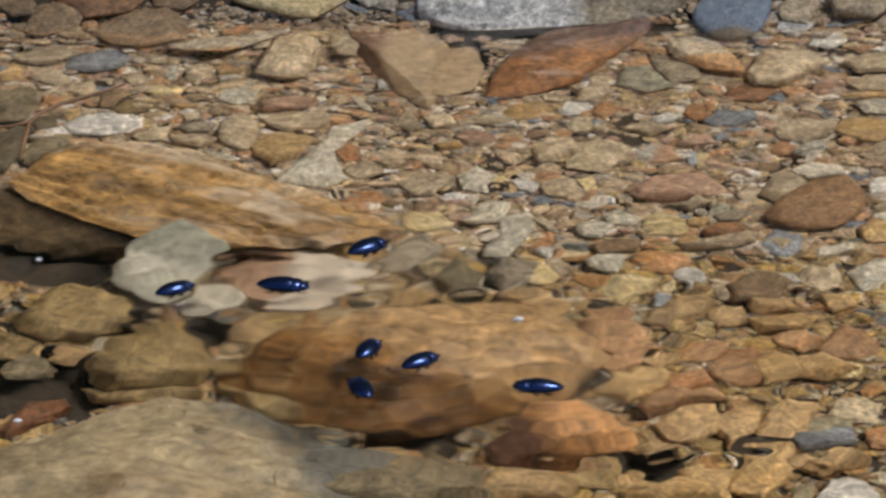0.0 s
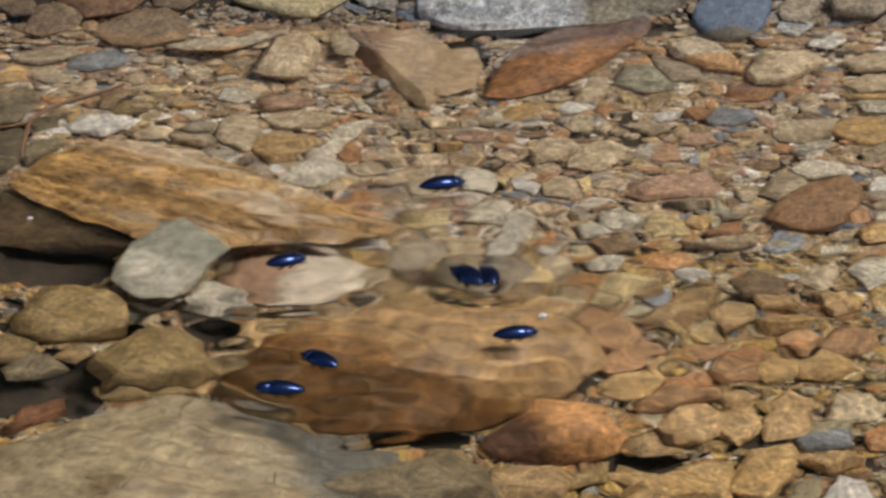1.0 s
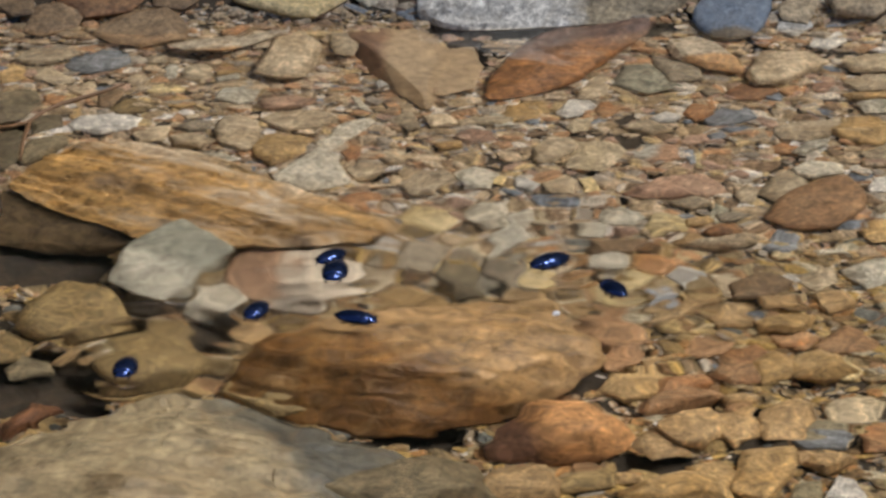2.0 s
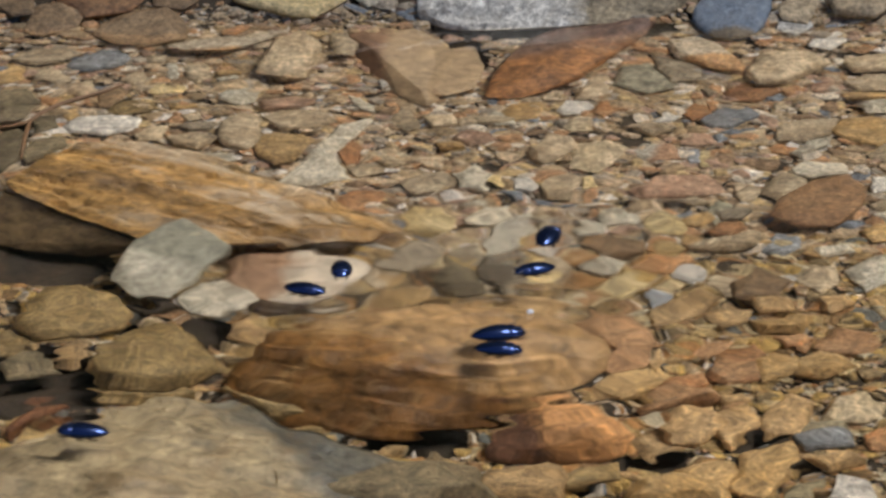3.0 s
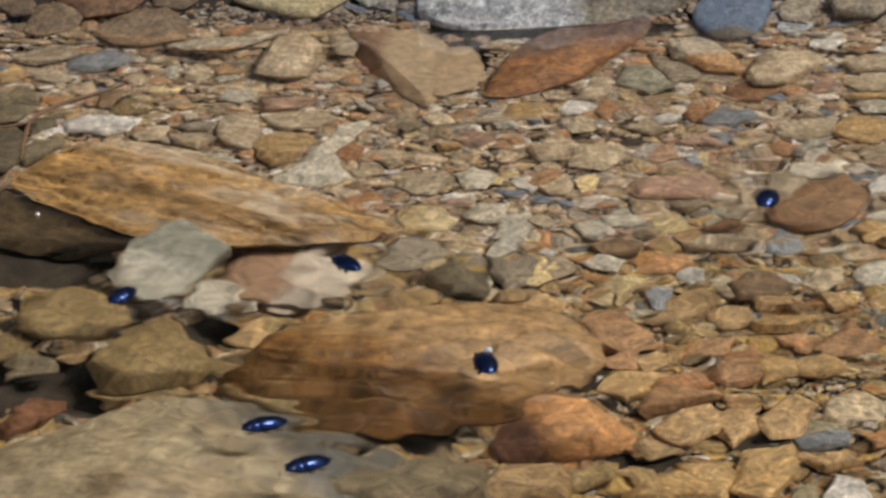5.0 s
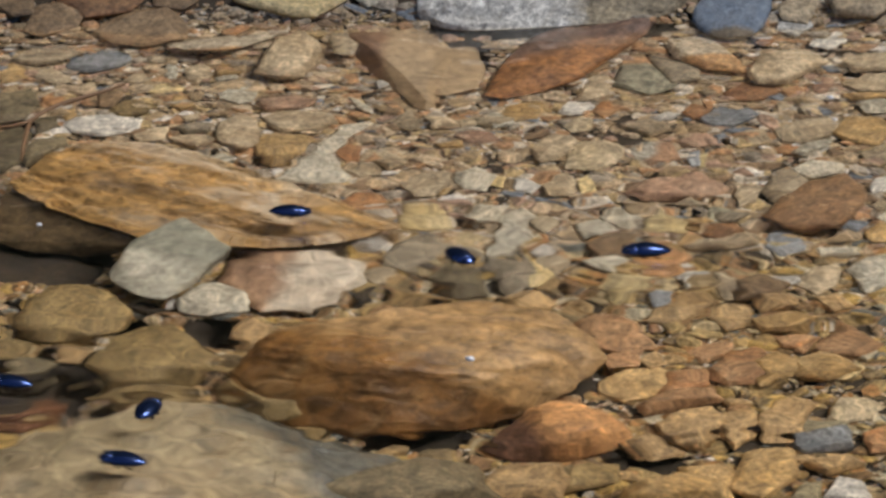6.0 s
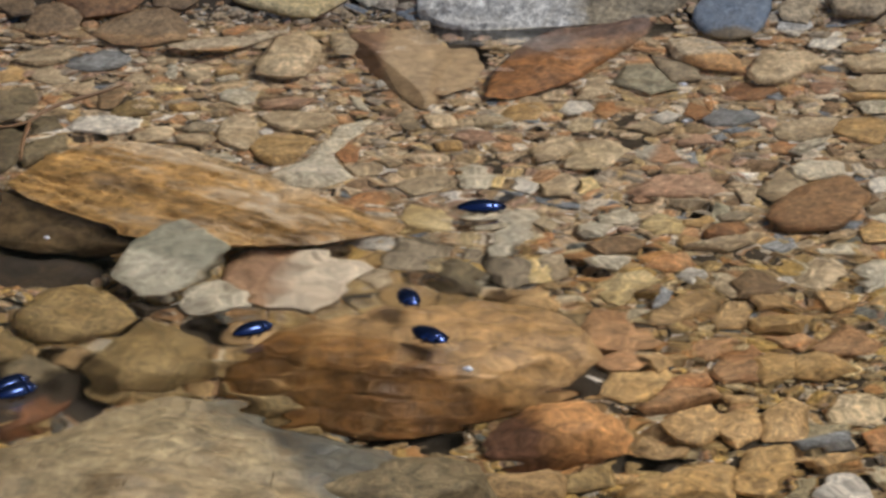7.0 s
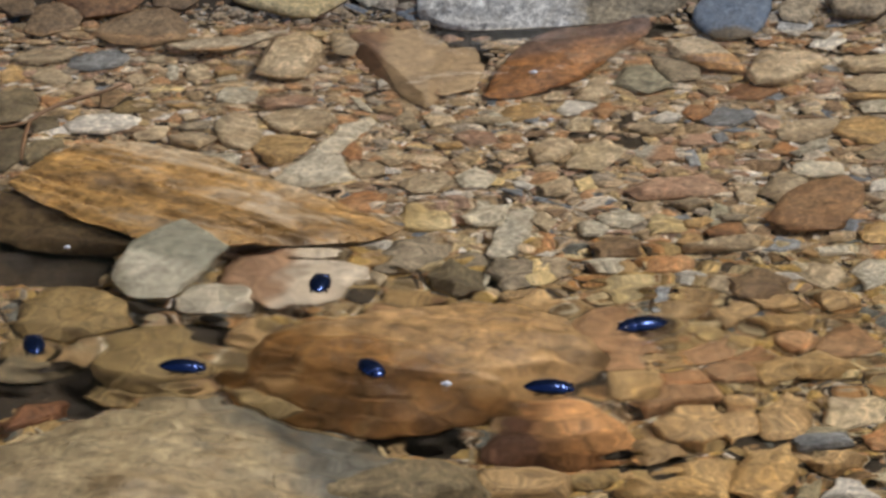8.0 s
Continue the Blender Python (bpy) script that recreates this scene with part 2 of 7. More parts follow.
# ---- stones ----
def ball(n):
    """Directions and faces of an even ball: a cube's faces, n by n, blown up."""
    index, dirs, faces = {}, [], []

    def corner(axis, sign, i, j):
        u, v = math.tan((2 * i / n - 1) * math.pi / 4), math.tan((2 * j / n - 1) * math.pi / 4)
        q = [0.0, 0.0, 0.0]
        q[axis], q[(axis + 1) % 3], q[(axis + 2) % 3] = sign, u * sign, v
        key = tuple(round(c * 1e4) for c in q)
        if key not in index:
            index[key] = len(dirs)
            dirs.append(Vector(q).normalized())
        return index[key]

    for axis in range(3):
        for sign in (1.0, -1.0):
            for i in range(n):
                for j in range(n):
                    faces.append((corner(axis, sign, i, j), corner(axis, sign, i + 1, j), corner(axis, sign, i + 1, j + 1), corner(axis, sign, i, j + 1)))
    return np.array(dirs), faces


BALL = {n: ball(n) for n in (2, 3, 7)}


def pebble_verts(n_ball, cuts, up, down, seed, flat, rough, facets=9):
    """A rolled pebble: rounded polygon outline from cuts (azimuth, distance), heights up and down, flattened profile, chipped by random planes."""
    rng = np.random.default_rng(seed)
    dirs = BALL[n_ball][0]
    az = np.arctan2(dirs[:, 1], dirs[:, 0])
    s = np.clip(np.hypot(dirs[:, 0], dirs[:, 1]), 0, 1)
    ang = np.radians([c[0] for c in cuts])
    dist = np.array([c[1] for c in cuts])
    reach = np.maximum(np.cos(az[:, None] - ang[None, :]) / dist[None, :], 0.0)
    radius = np.power(np.sum(reach ** 26, axis=1), -1.0 / 26)
    z = np.where(dirs[:, 2] > 0, up, -down) * np.sqrt(np.maximum(1 - s ** (2 / flat), 0))
    p = np.stack([s * radius * np.cos(az), s * radius * np.sin(az), z], axis=1)
    size = float(radius.mean())
    for _ in range(facets):
        n = rng.normal(size=3) * (0.75, 0.75, 0.5) + (0, 0, 0.9)
        n = n / np.array([size, size, up])
        n = n / np.linalg.norm(n)
        h = p @ n
        p -= np.maximum(h - h.max() * rng.uniform(0.62, 0.92), 0)[:, None] * n[None, :] * 0.92
    off = Vector(rng.uniform(-50, 50, 3))
    for i in range(len(p)):
        v = Vector(p[i])
        p[i] *= 1 + rough * (noise.noise(v * 1.6 / size + off) * 0.6 + noise.noise(v * 6.0 / size + off) * 0.25)
    return p


def plan_corners(cuts):
    """Corners of a stone's outline in plan: a square trimmed along each cut (azimuth, distance)."""
    far = 2.5 * max(c[1] for c in cuts)
    poly = [Vector(q) for q in ((-far, -far), (far, -far), (far, far), (-far, far))]
    for azimuth, distance in cuts:
        n = Vector((math.cos(radians(azimuth)), math.sin(radians(azimuth))))
        kept = []
        for a, b in zip(poly, poly[1:] + poly[:1]):
            da, db = a.dot(n) - distance, b.dot(n) - distance
            if da <= 0:
                kept.append(a)
            if da * db < 0:
                kept.append(a.lerp(b, da / (da - db)))
        poly = kept
    return poly


def chipped_mesh(name, corners, worn, fine, uneven, seed, ledge=0.0, along=0.0, rolled=0):
    """A stone broken along flat faces: the hull of its corners, edges worn round, faces slightly uneven; ledge adds low cleavage steps, rolled smooths it."""
    bm = bmesh.new()
    for c in corners:
        bm.verts.new(c)
    hull = bmesh.ops.convex_hull(bm, input=bm.verts)
    bmesh.ops.delete(bm, geom=[g for g in set(hull["geom_interior"] + hull["geom_unused"]) if g.is_valid], context="VERTS")
    bmesh.ops.dissolve_limit(bm, angle_limit=radians(8), verts=bm.verts, edges=bm.edges)
    bmesh.ops.bevel(bm, geom=list(bm.edges), offset=worn, segments=2, profile=0.6, affect="EDGES", clamp_overlap=True)
    bmesh.ops.triangulate(bm, faces=bm.faces)
    for _ in range(3):
        long_edges = [e for e in bm.edges if e.calc_length() > fine]
        if not long_edges:
            break
        bmesh.ops.subdivide_edges(bm, edges=long_edges, cuts=1 if fine < 0.001 else 2, use_grid_fill=False)
        bmesh.ops.triangulate(bm, faces=bm.faces)
    for _ in range(rolled):
        bmesh.ops.smooth_vert(bm, verts=bm.verts, factor=0.5, use_axis_x=True, use_axis_y=True, use_axis_z=True)
    bm.normal_update()
    off = Vector((seed * 1.37, seed * 0.71, seed * 2.13))
    k = 0.16 / worn
    turn = Matrix.Rotation(-along, 3, "Z")
    moves = []
    for v in bm.verts:
        q = v.co * k + off
        d = noise.noise(q) * 0.6 + noise.noise(q * 3.1) * 0.28 + noise.noise(q * 8.0) * 0.12
        step = 0.0
        if ledge and v.normal.z > 0.4:
            w = turn @ v.co
            w = Vector((w.x * 0.22, w.y, w.z)) * 150 + off
            n = noise.noise(w) + 0.5 * noise.noise(w * 2.7)
            step = ledge * min(1.0, (v.normal.z - 0.4) * 3) * (0.8 * math.floor(n * 4) / 4 + 0.2 * n)
        moves.append(v.normal * (d * uneven + step))
    for v, m in zip(bm.verts, moves):
        v.co += m
    me = bpy.data.meshes.new(name)
    bm.to_mesh(me)
    bm.free()
    return me


SEED = [100]


def lay_stone(me, kind, label, place):
    me.materials.append(STONE[kind])
    me.shade_smooth()
    me.set_sharp_from_angle(angle=radians(33))
    ob = new("stone", me)
    ob.location = place
    return tagged(ob, label, "stone", "stones of the stream bed")


def stone(kind, label, x, y, z, up, cuts, tilt=(0.0, 0.0), worn=0.04, rolled=0):
    """One loose stone, its middle at x, y, z: outline from cuts, a chipped shoulder, an uneven flat crown and a narrower foot; rolled ones are rounded by the stream."""
    SEED[0] += 1
    rng = np.random.default_rng(SEED[0])
    outline = plan_corners(cuts)
    size = sum(c.length for c in outline) / len(outline)
    lean = rng.normal(0, 0.13, 2)
    pts = []

    def put(c, level):
        pts.append(Vector((c.x, c.y, level * up + c.x * tilt[0] + c.y * tilt[1])))

    for c in outline:
        put(c, rng.uniform(-0.15, 0.2))
        s = c * rng.uniform(0.80, 0.97)
        put(s, rng.uniform(0.4, 0.8) + s.dot(Vector(lean)) / size)
        put(c * 0.78, -0.9)
    start = rng.uniform(0, 6.28)
    for i in range(5):
        c = outline[int((start + i) * len(outline) / 5) % len(outline)] * rng.uniform(0.35, 0.8)
        put(c, rng.uniform(0.85, 1.1) + c.dot(Vector(lean)) / size)
    me = chipped_mesh("stone", pts, size * worn, max(size * 0.16, 0.0005), max(size * worn * 0.55, size * 0.03), SEED[0], rolled=rolled)
    return lay_stone(me, kind, label, (x, y, z))


def broken_stone(kind, label, place, corners, worn=0.0009, fine=0.0012, uneven=0.0004, ledge=0.0, along=0.0, rolled=0):
    """A large stone with the broken corners given in millimetres from its middle."""
    SEED[0] += 1
    me = chipped_mesh("stone", [Vector(c) * 0.001 for c in corners], worn, fine, uneven, SEED[0], ledge, along, rolled)
    return lay_stone(me, kind, label, place)


stone("rust", "rusty pink flat stone at the water's edge", -0.0939, 0.1785, 0.0039, 0.0020, ((-180, 0.0111), (-146, 0.0102), (-117, 0.0086), (-79, 0.0078), (-28, 0.0115), (10, 0.0127), (90, 0.0108)), tilt=(0.0, 0.3))
stone("brown", "brown stone on the stream bed", -0.0724, 0.1807, 0.0041, 0.0013, ((-170, 0.0069), (-101, 0.0059), (-43, 0.0061), (2, 0.0061), (90, 0.0069)), tilt=(0.0, 0.3))
stone("yellow", "ochre yellow flat stone at the water's edge", -0.0414, 0.1783, 0.0039, 0.0021, ((-117, 0.0072), (-114, 0.0069), (-90, 0.0082), (-45, 0.011), (16, 0.0161), (90, 0.0093), (163, 0.0156)), tilt=(0.0, 0.3))
stone("pale", "cream stone on the stream bed", -0.0208, 0.1805, 0.0037, 0.0008, ((-138, 0.0026), (-71, 0.0041), (50, 0.0025), (124, 0.0045)), tilt=(0.0, 0.3))
stone("brown", "brown stone on the stream bed", -0.1046, 0.1694, 0.0008, 0.0017, ((-124, 0.0098), (-53, 0.0062), (-17, 0.0071), (57, 0.0086), (111, 0.0073), (169, 0.0073)), tilt=(0.0, 0.3))
stone("brown", "long brown stone on wet gravel", -0.0805, 0.1640, -0.0008, 0.0022, ((-134, 0.0115), (-104, 0.0105), (-66, 0.0103), (-9, 0.0128), (34, 0.0119), (87, 0.0103), (115, 0.01), (155, 0.012)), tilt=(0.0, 0.3))
stone("tan", "tan stone on the stream bed", -0.1036, 0.1523, -0.0091, 0.0022, ((-121, 0.0104), (-68, 0.0076), (-33, 0.0065), (56, 0.0121), (125, 0.0069), (155, 0.0069)))
stone("slate", "slate grey smooth stone on wet gravel", -0.0901, 0.1490, -0.0104, 0.0024, ((-130, 0.0113), (-63, 0.0089), (-20, 0.0077), (12, 0.008), (76, 0.0105), (130, 0.008), (161, 0.0078)), worn=0.09, rolled=5)
stone("creamedge", "cream flat shard with an orange edge", -0.0575, 0.1560, -0.0030, 0.0018, ((-124, 0.0115), (-94, 0.0076), (-53, 0.0062), (-42, 0.0065), (17, 0.0184), (110, 0.0048), (122, 0.0067)))
stone("tan", "tan angular block half out of the water", -0.0400, 0.1490, -0.0080, 0.0060, ((-120, 0.0171), (-79, 0.0171), (-15, 0.0082), (-5, 0.0074), (15, 0.0098), (90, 0.0216), (167, 0.0081), (173, 0.0078)))
stone("ochre", "ochre yellow stone on the stream bed", -0.1127, 0.1396, -0.0122, 0.0017, ((-164, 0.0049), (-54, 0.0066), (1, 0.0039), (41, 0.0062), (153, 0.0048)))
stone("tan", "tan stone on the stream bed", -0.1023, 0.1369, -0.0126, 0.0017, ((-162, 0.0051), (-120, 0.0049), (-61, 0.0069), (13, 0.005), (48, 0.0049), (132, 0.0072)))
stone("tan", "tan stone on the stream bed", -0.0929, 0.1286, -0.0141, 0.0011, ((-172, 0.0028), (-129, 0.0044), (-23, 0.0029), (14, 0.0032), (128, 0.0043)))
stone("umber", "umber stone on the stream bed", -0.1093, 0.1154, -0.0148, 0.0025, ((-173, 0.0058), (-70, 0.0118), (-13, 0.0055), (15, 0.006), (114, 0.0121)))
stone("orange", "orange stone on the stream bed", -0.1001, 0.1208, -0.0150, 0.0013, ((-168, 0.0034), (-115, 0.0051), (-17, 0.003), (23, 0.0041), (136, 0.004)))
stone("ochre", "ochre yellow stone on the stream bed", -0.0945, 0.1119, -0.0163, 0.0011, ((-162, 0.0025), (-33, 0.0039), (12, 0.0023), (151, 0.0036)))
stone("white", "pale grey flat stone on the gravel", -0.0865, 0.1024, -0.0164, 0.0025, ((-155, 0.009), (-109, 0.0073), (-67, 0.0078), (-11, 0.0099), (65, 0.0081), (99, 0.0074), (152, 0.0084)))
stone("olive", "olive-brown stone on the stream bed", -0.0792, 0.1146, -0.0156, 0.0017, ((-143, 0.0065), (-71, 0.005), (-36, 0.005), (29, 0.006), (112, 0.0057), (152, 0.0048)))
stone("tan", "tan stone on the stream bed", -0.0788, 0.1355, -0.0131, 0.0012, ((-132, 0.0043), (-65, 0.0039), (13, 0.0041), (80, 0.0041), (149, 0.0039)))
stone("pale", "cream stone on the stream bed", -0.0711, 0.1409, -0.0124, 0.0011, ((-166, 0.002), (-80, 0.0066), (2, 0.0019), (38, 0.0041), (174, 0.0022)))
stone("tan", "tan stone on the stream bed", -0.0642, 0.1390, -0.0124, 0.0016, ((-171, 0.0033), (-142, 0.0048), (-33, 0.0051), (14, 0.0041), (132, 0.0065)))
stone("tan", "tan stone on the stream bed", -0.0756, 0.1510, -0.0107, 0.0011, ((-166, 0.0033), (-103, 0.0049), (-17, 0.0035), (30, 0.0038), (138, 0.0044)))
stone("ochre", "ochre yellow stone on the stream bed", -0.0553, 0.1497, -0.0111, 0.0013, ((-151, 0.0062), (-40, 0.0036), (-27, 0.0027), (12, 0.0048), (132, 0.0054), (164, 0.0027)))
stone("pale", "cream stone on the stream bed", -0.0523, 0.1249, -0.0140, 0.0020, ((-129, 0.0076), (-53, 0.0074), (-6, 0.0045), (28, 0.0062), (123, 0.0079), (172, 0.005)))
stone("ochre", "ochre yellow stone on the stream bed", -0.0670, 0.1183, -0.0153, 0.0013, ((-132, 0.0044), (-51, 0.0048), (20, 0.0034), (52, 0.0041), (163, 0.0041)))
stone("yellow", "yellow stone on the stream bed", -0.0720, 0.1277, -0.0141, 0.0012, ((-128, 0.0044), (-83, 0.0029), (-20, 0.0048), (67, 0.0039), (131, 0.0038)))
stone("tan", "rounded tan stone on the gravel", -0.0517, 0.0960, -0.0168, 0.0027, ((-167, 0.0057), (-144, 0.0073), (-124, 0.0098), (-17, 0.0075), (5, 0.0061), (34, 0.0097), (138, 0.0111), (177, 0.0055)), worn=0.09, rolled=5)
stone("tan", "tan stone on the stream bed", -0.0368, 0.1049, -0.0163, 0.0025, ((-162, 0.0078), (-142, 0.0075), (-87, 0.0075), (-37, 0.0083), (22, 0.0101), (77, 0.0075), (139, 0.009)))
stone("ochre", "ochre yellow stone on the stream bed", -0.0406, 0.0858, -0.0175, 0.0027, ((-167, 0.0071), (-150, 0.0081), (-53, 0.0099), (-20, 0.0069), (31, 0.0107), (92, 0.0106), (156, 0.0079)))
stone("pale", "pale flat shard on the gravel", -0.0307, 0.0705, -0.0184, 0.0029, ((-103, 0.0117), (-55, 0.0099), (15, 0.0066), (37, 0.0096), (156, 0.0072)))
stone("pale", "pale narrow shard on the gravel", -0.0247, 0.0950, -0.0173, 0.0022, ((-149, 0.0129), (-23, 0.0031), (13, 0.0092), (123, 0.0075), (163, 0.0038)))
stone("rust", "rusty brown stone on the stream bed", -0.0233, 0.0836, -0.0185, 0.0015, ((-164, 0.0033), (-47, 0.0062), (-4, 0.0031), (38, 0.0049), (161, 0.0043)))
stone("tan", "tan stone on the stream bed", -0.0185, 0.0721, -0.0193, 0.0015, ((-152, 0.0051), (-68, 0.0046), (-13, 0.0048), (74, 0.005), (143, 0.0046)))
stone("sand", "sandy stone on the stream bed", -0.0136, 0.0831, -0.0187, 0.0013, ((-131, 0.0038), (-65, 0.0035), (53, 0.0037), (118, 0.0036)))
stone("orange", "orange stone on the stream bed", -0.0191, 0.0512, -0.0208, 0.0016, ((-150, 0.0057), (-90, 0.005), (-48, 0.0044), (18, 0.0063), (90, 0.0054), (151, 0.005)))
stone("yellow", "pale yellow stone on the gravel", -0.0044, 0.0391, -0.0213, 0.0022, ((-169, 0.0062), (-113, 0.0074), (-44, 0.0075), (10, 0.0065), (77, 0.009), (161, 0.006)))
stone("pale", "cream stone on the stream bed", 0.0166, 0.0308, -0.0216, 0.0025, ((-113, 0.0168), (-25, 0.0048), (-12, 0.0037), (10, 0.0073), (139, 0.0089), (171, 0.0044)))
stone("orange", "orange stone on the stream bed", 0.0239, 0.0283, -0.0228, 0.0012, ((-160, 0.0034), (-58, 0.0043), (-8, 0.0026), (43, 0.0046), (161, 0.0028)))
stone("white", "whitish stone on the stream bed", -0.0142, 0.0248, -0.0231, 0.0011, ((-167, 0.0023), (-116, 0.003), (-22, 0.0034), (28, 0.0023), (154, 0.0033)))
stone("taupe", "taupe grey wedge of stone among gravel", -0.0062, 0.0185, -0.0225, 0.0025, ((-117, 0.0107), (-49, 0.0069), (-24, 0.0062), (34, 0.0093), (121, 0.009), (165, 0.0067)))
stone("taupe", "taupe grey stone on the stream bed", 0.0060, 0.0163, -0.0236, 0.0013, ((-154, 0.0038), (-66, 0.0048), (10, 0.0034), (80, 0.0051), (156, 0.0034)))
stone("olive", "olive-brown stone on the stream bed", 0.0028, 0.0025, -0.0243, 0.0017, ((-156, 0.0045), (-65, 0.0064), (9, 0.0043), (59, 0.0055), (155, 0.0051)))
stone("pink", "pinkish brown stone on the stream bed", 0.0080, 0.0940, -0.0177, 0.0016, ((-141, 0.0052), (-64, 0.0051), (16, 0.0052), (76, 0.005), (155, 0.005)))
stone("ochre", "ochre yellow stone on the stream bed", 0.0209, 0.1115, -0.0158, 0.0019, ((-147, 0.0077), (-73, 0.0059), (-34, 0.0054), (24, 0.0077), (108, 0.0066), (159, 0.0056)))
stone("white", "whitish stone on the stream bed", 0.0339, 0.1141, -0.0157, 0.0015, ((-140, 0.0059), (-79, 0.0051), (-34, 0.004), (21, 0.0057), (103, 0.0061), (164, 0.004)))
stone("orange", "orange stone on the stream bed", 0.0423, 0.1140, -0.0158, 0.0014, ((-142, 0.0058), (-36, 0.0035), (1, 0.0038), (95, 0.0059), (161, 0.0033)))
stone("slate", "slate grey stone on the stream bed", 0.0397, 0.1048, -0.0172, 0.0011, ((-158, 0.0028), (-107, 0.0028), (-8, 0.0027), (61, 0.0032), (139, 0.0025)))
stone("orange", "orange stone on the stream bed", 0.0651, 0.1123, -0.0160, 0.0014, ((-153, 0.0048), (-46, 0.0048), (3, 0.0034), (62, 0.0064), (161, 0.0035)))
stone("slate", "slate grey flat stone on the gravel", 0.0727, 0.1074, -0.0162, 0.0021, ((-158, 0.0076), (-98, 0.0071), (-46, 0.0058), (14, 0.0077), (84, 0.0078), (147, 0.0058)), worn=0.09, rolled=5)
stone("rust", "rusty brown stone on the stream bed", 0.0795, 0.1250, -0.0140, 0.0019, ((-164, 0.0073), (-97, 0.0064), (-45, 0.0055), (13, 0.0078), (87, 0.0065), (144, 0.0056)))
stone("orange", "orange stone on the stream bed", 0.0911, 0.1278, -0.0141, 0.0013, ((-161, 0.0043), (-54, 0.0041), (-8, 0.0031), (78, 0.0059), (155, 0.0029)))
stone("pink", "pinkish brown stone on the stream bed", 0.0987, 0.1308, -0.0135, 0.0015, ((-178, 0.0033), (-116, 0.0076), (-25, 0.0034), (1, 0.0038), (107, 0.0072), (163, 0.003)), worn=0.09, rolled=5)
stone("tan", "tan stone on the stream bed", 0.0910, 0.0980, -0.0169, 0.0024, ((-178, 0.0078), (-112, 0.0086), (-56, 0.0065), (-19, 0.007), (95, 0.0079), (127, 0.0062)))
stone("ochre", "rounded ochre stone on the gravel", 0.1057, 0.0978, -0.0167, 0.0026, ((-151, 0.0079), (-113, 0.0091), (-23, 0.0075), (10, 0.0073), (84, 0.0102), (149, 0.0079)), worn=0.09, rolled=5)
stone("sand", "sandy stone on the stream bed", 0.0940, 0.1145, -0.0160, 0.0011, ((-173, 0.003), (-90, 0.0047), (-9, 0.0029), (64, 0.0049), (151, 0.0027)), worn=0.09, rolled=5)
stone("orange", "orange stone on the stream bed", 0.0853, 0.0857, -0.0184, 0.0014, ((-152, 0.0044), (-100, 0.0037), (-33, 0.0054), (58, 0.0041), (132, 0.0049)))
stone("white", "whitish stone on the stream bed", 0.0935, 0.0872, -0.0185, 0.0011, ((-119, 0.006), (-36, 0.002), (-1, 0.003), (141, 0.0015), (144, 0.0014)))
stone("tan", "tan stone on the stream bed", 0.1080, 0.0827, -0.0185, 0.0016, ((-159, 0.0048), (-106, 0.0064), (-7, 0.0037), (53, 0.0068), (140, 0.0042)))
stone("pink", "pinkish brown stone on the stream bed", 0.0638, 0.0929, -0.0178, 0.0016, ((-111, 0.0061), (-54, 0.0042), (7, 0.0049), (108, 0.0054), (162, 0.0039)))
stone("tan", "tan stone on the stream bed", 0.0776, 0.0955, -0.0177, 0.0014, ((-159, 0.0043), (-64, 0.005), (11, 0.0041), (101, 0.0046), (141, 0.0037)))
stone("greypink", "pale grey stone on the stream bed", 0.0523, 0.0828, -0.0183, 0.0019, ((-145, 0.0057), (-71, 0.0069), (9, 0.0057), (81, 0.0065), (150, 0.006)))
stone("sand", "cream yellow flat stone on the gravel", 0.0385, 0.0806, -0.0179, 0.0027, ((-113, 0.0111), (-36, 0.0067), (-21, 0.0058), (34, 0.0097), (111, 0.0102), (171, 0.0075)))
stone("pink", "pinkish tan flat stone on the gravel", 0.0562, 0.0585, -0.0193, 0.0029, ((-146, 0.0119), (-87, 0.0068), (-52, 0.0094), (22, 0.0113), (100, 0.0088), (148, 0.0092)))
stone("tan", "tan stone on the stream bed", 0.0831, 0.0614, -0.0195, 0.0023, ((-142, 0.0102), (-35, 0.0054), (-2, 0.0061), (108, 0.009), (160, 0.005)))
stone("terracotta", "reddish oval cobble among small gravel", 0.0900, 0.0472, -0.0187, 0.0050, ((-143, 0.0175), (-82, 0.0164), (-35, 0.0112), (-5, 0.0107), (18, 0.014), (115, 0.0137), (138, 0.0101), (159, 0.0103)), worn=0.09, rolled=5)
stone("yellow", "yellow stone on the stream bed", 0.0524, 0.0376, -0.0216, 0.0019, ((-163, 0.0061), (-86, 0.0075), (1, 0.0054), (29, 0.0057), (139, 0.0058), (163, 0.0042)))
stone("slate", "slate grey stone on the stream bed", 0.0795, 0.0254, -0.0226, 0.0018, ((-145, 0.0066), (-42, 0.0047), (-9, 0.004), (90, 0.0079), (162, 0.004)))
stone("white", "whitish stone on the stream bed", 0.0723, 0.0480, -0.0213, 0.0012, ((-162, 0.0035), (-41, 0.0039), (1, 0.0027), (66, 0.0058), (165, 0.0026)))
stone("grey", "pale grey stone on the stream bed", 0.0656, 0.0430, -0.0215, 0.0014, ((-167, 0.0039), (-66, 0.0058), (-3, 0.0031), (59, 0.007), (164, 0.0028)))
stone("yellow", "yellow stone on the stream bed", 0.0412, 0.0012, -0.0242, 0.0020, ((-156, 0.0069), (-36, 0.0055), (40, 0.0074), (107, 0.006), (155, 0.005)))
stone("white", "whitish stone on the stream bed", 0.0568, 0.0066, -0.0242, 0.0013, ((-149, 0.0043), (-47, 0.0041), (10, 0.0037), (66, 0.0044), (151, 0.0039)))
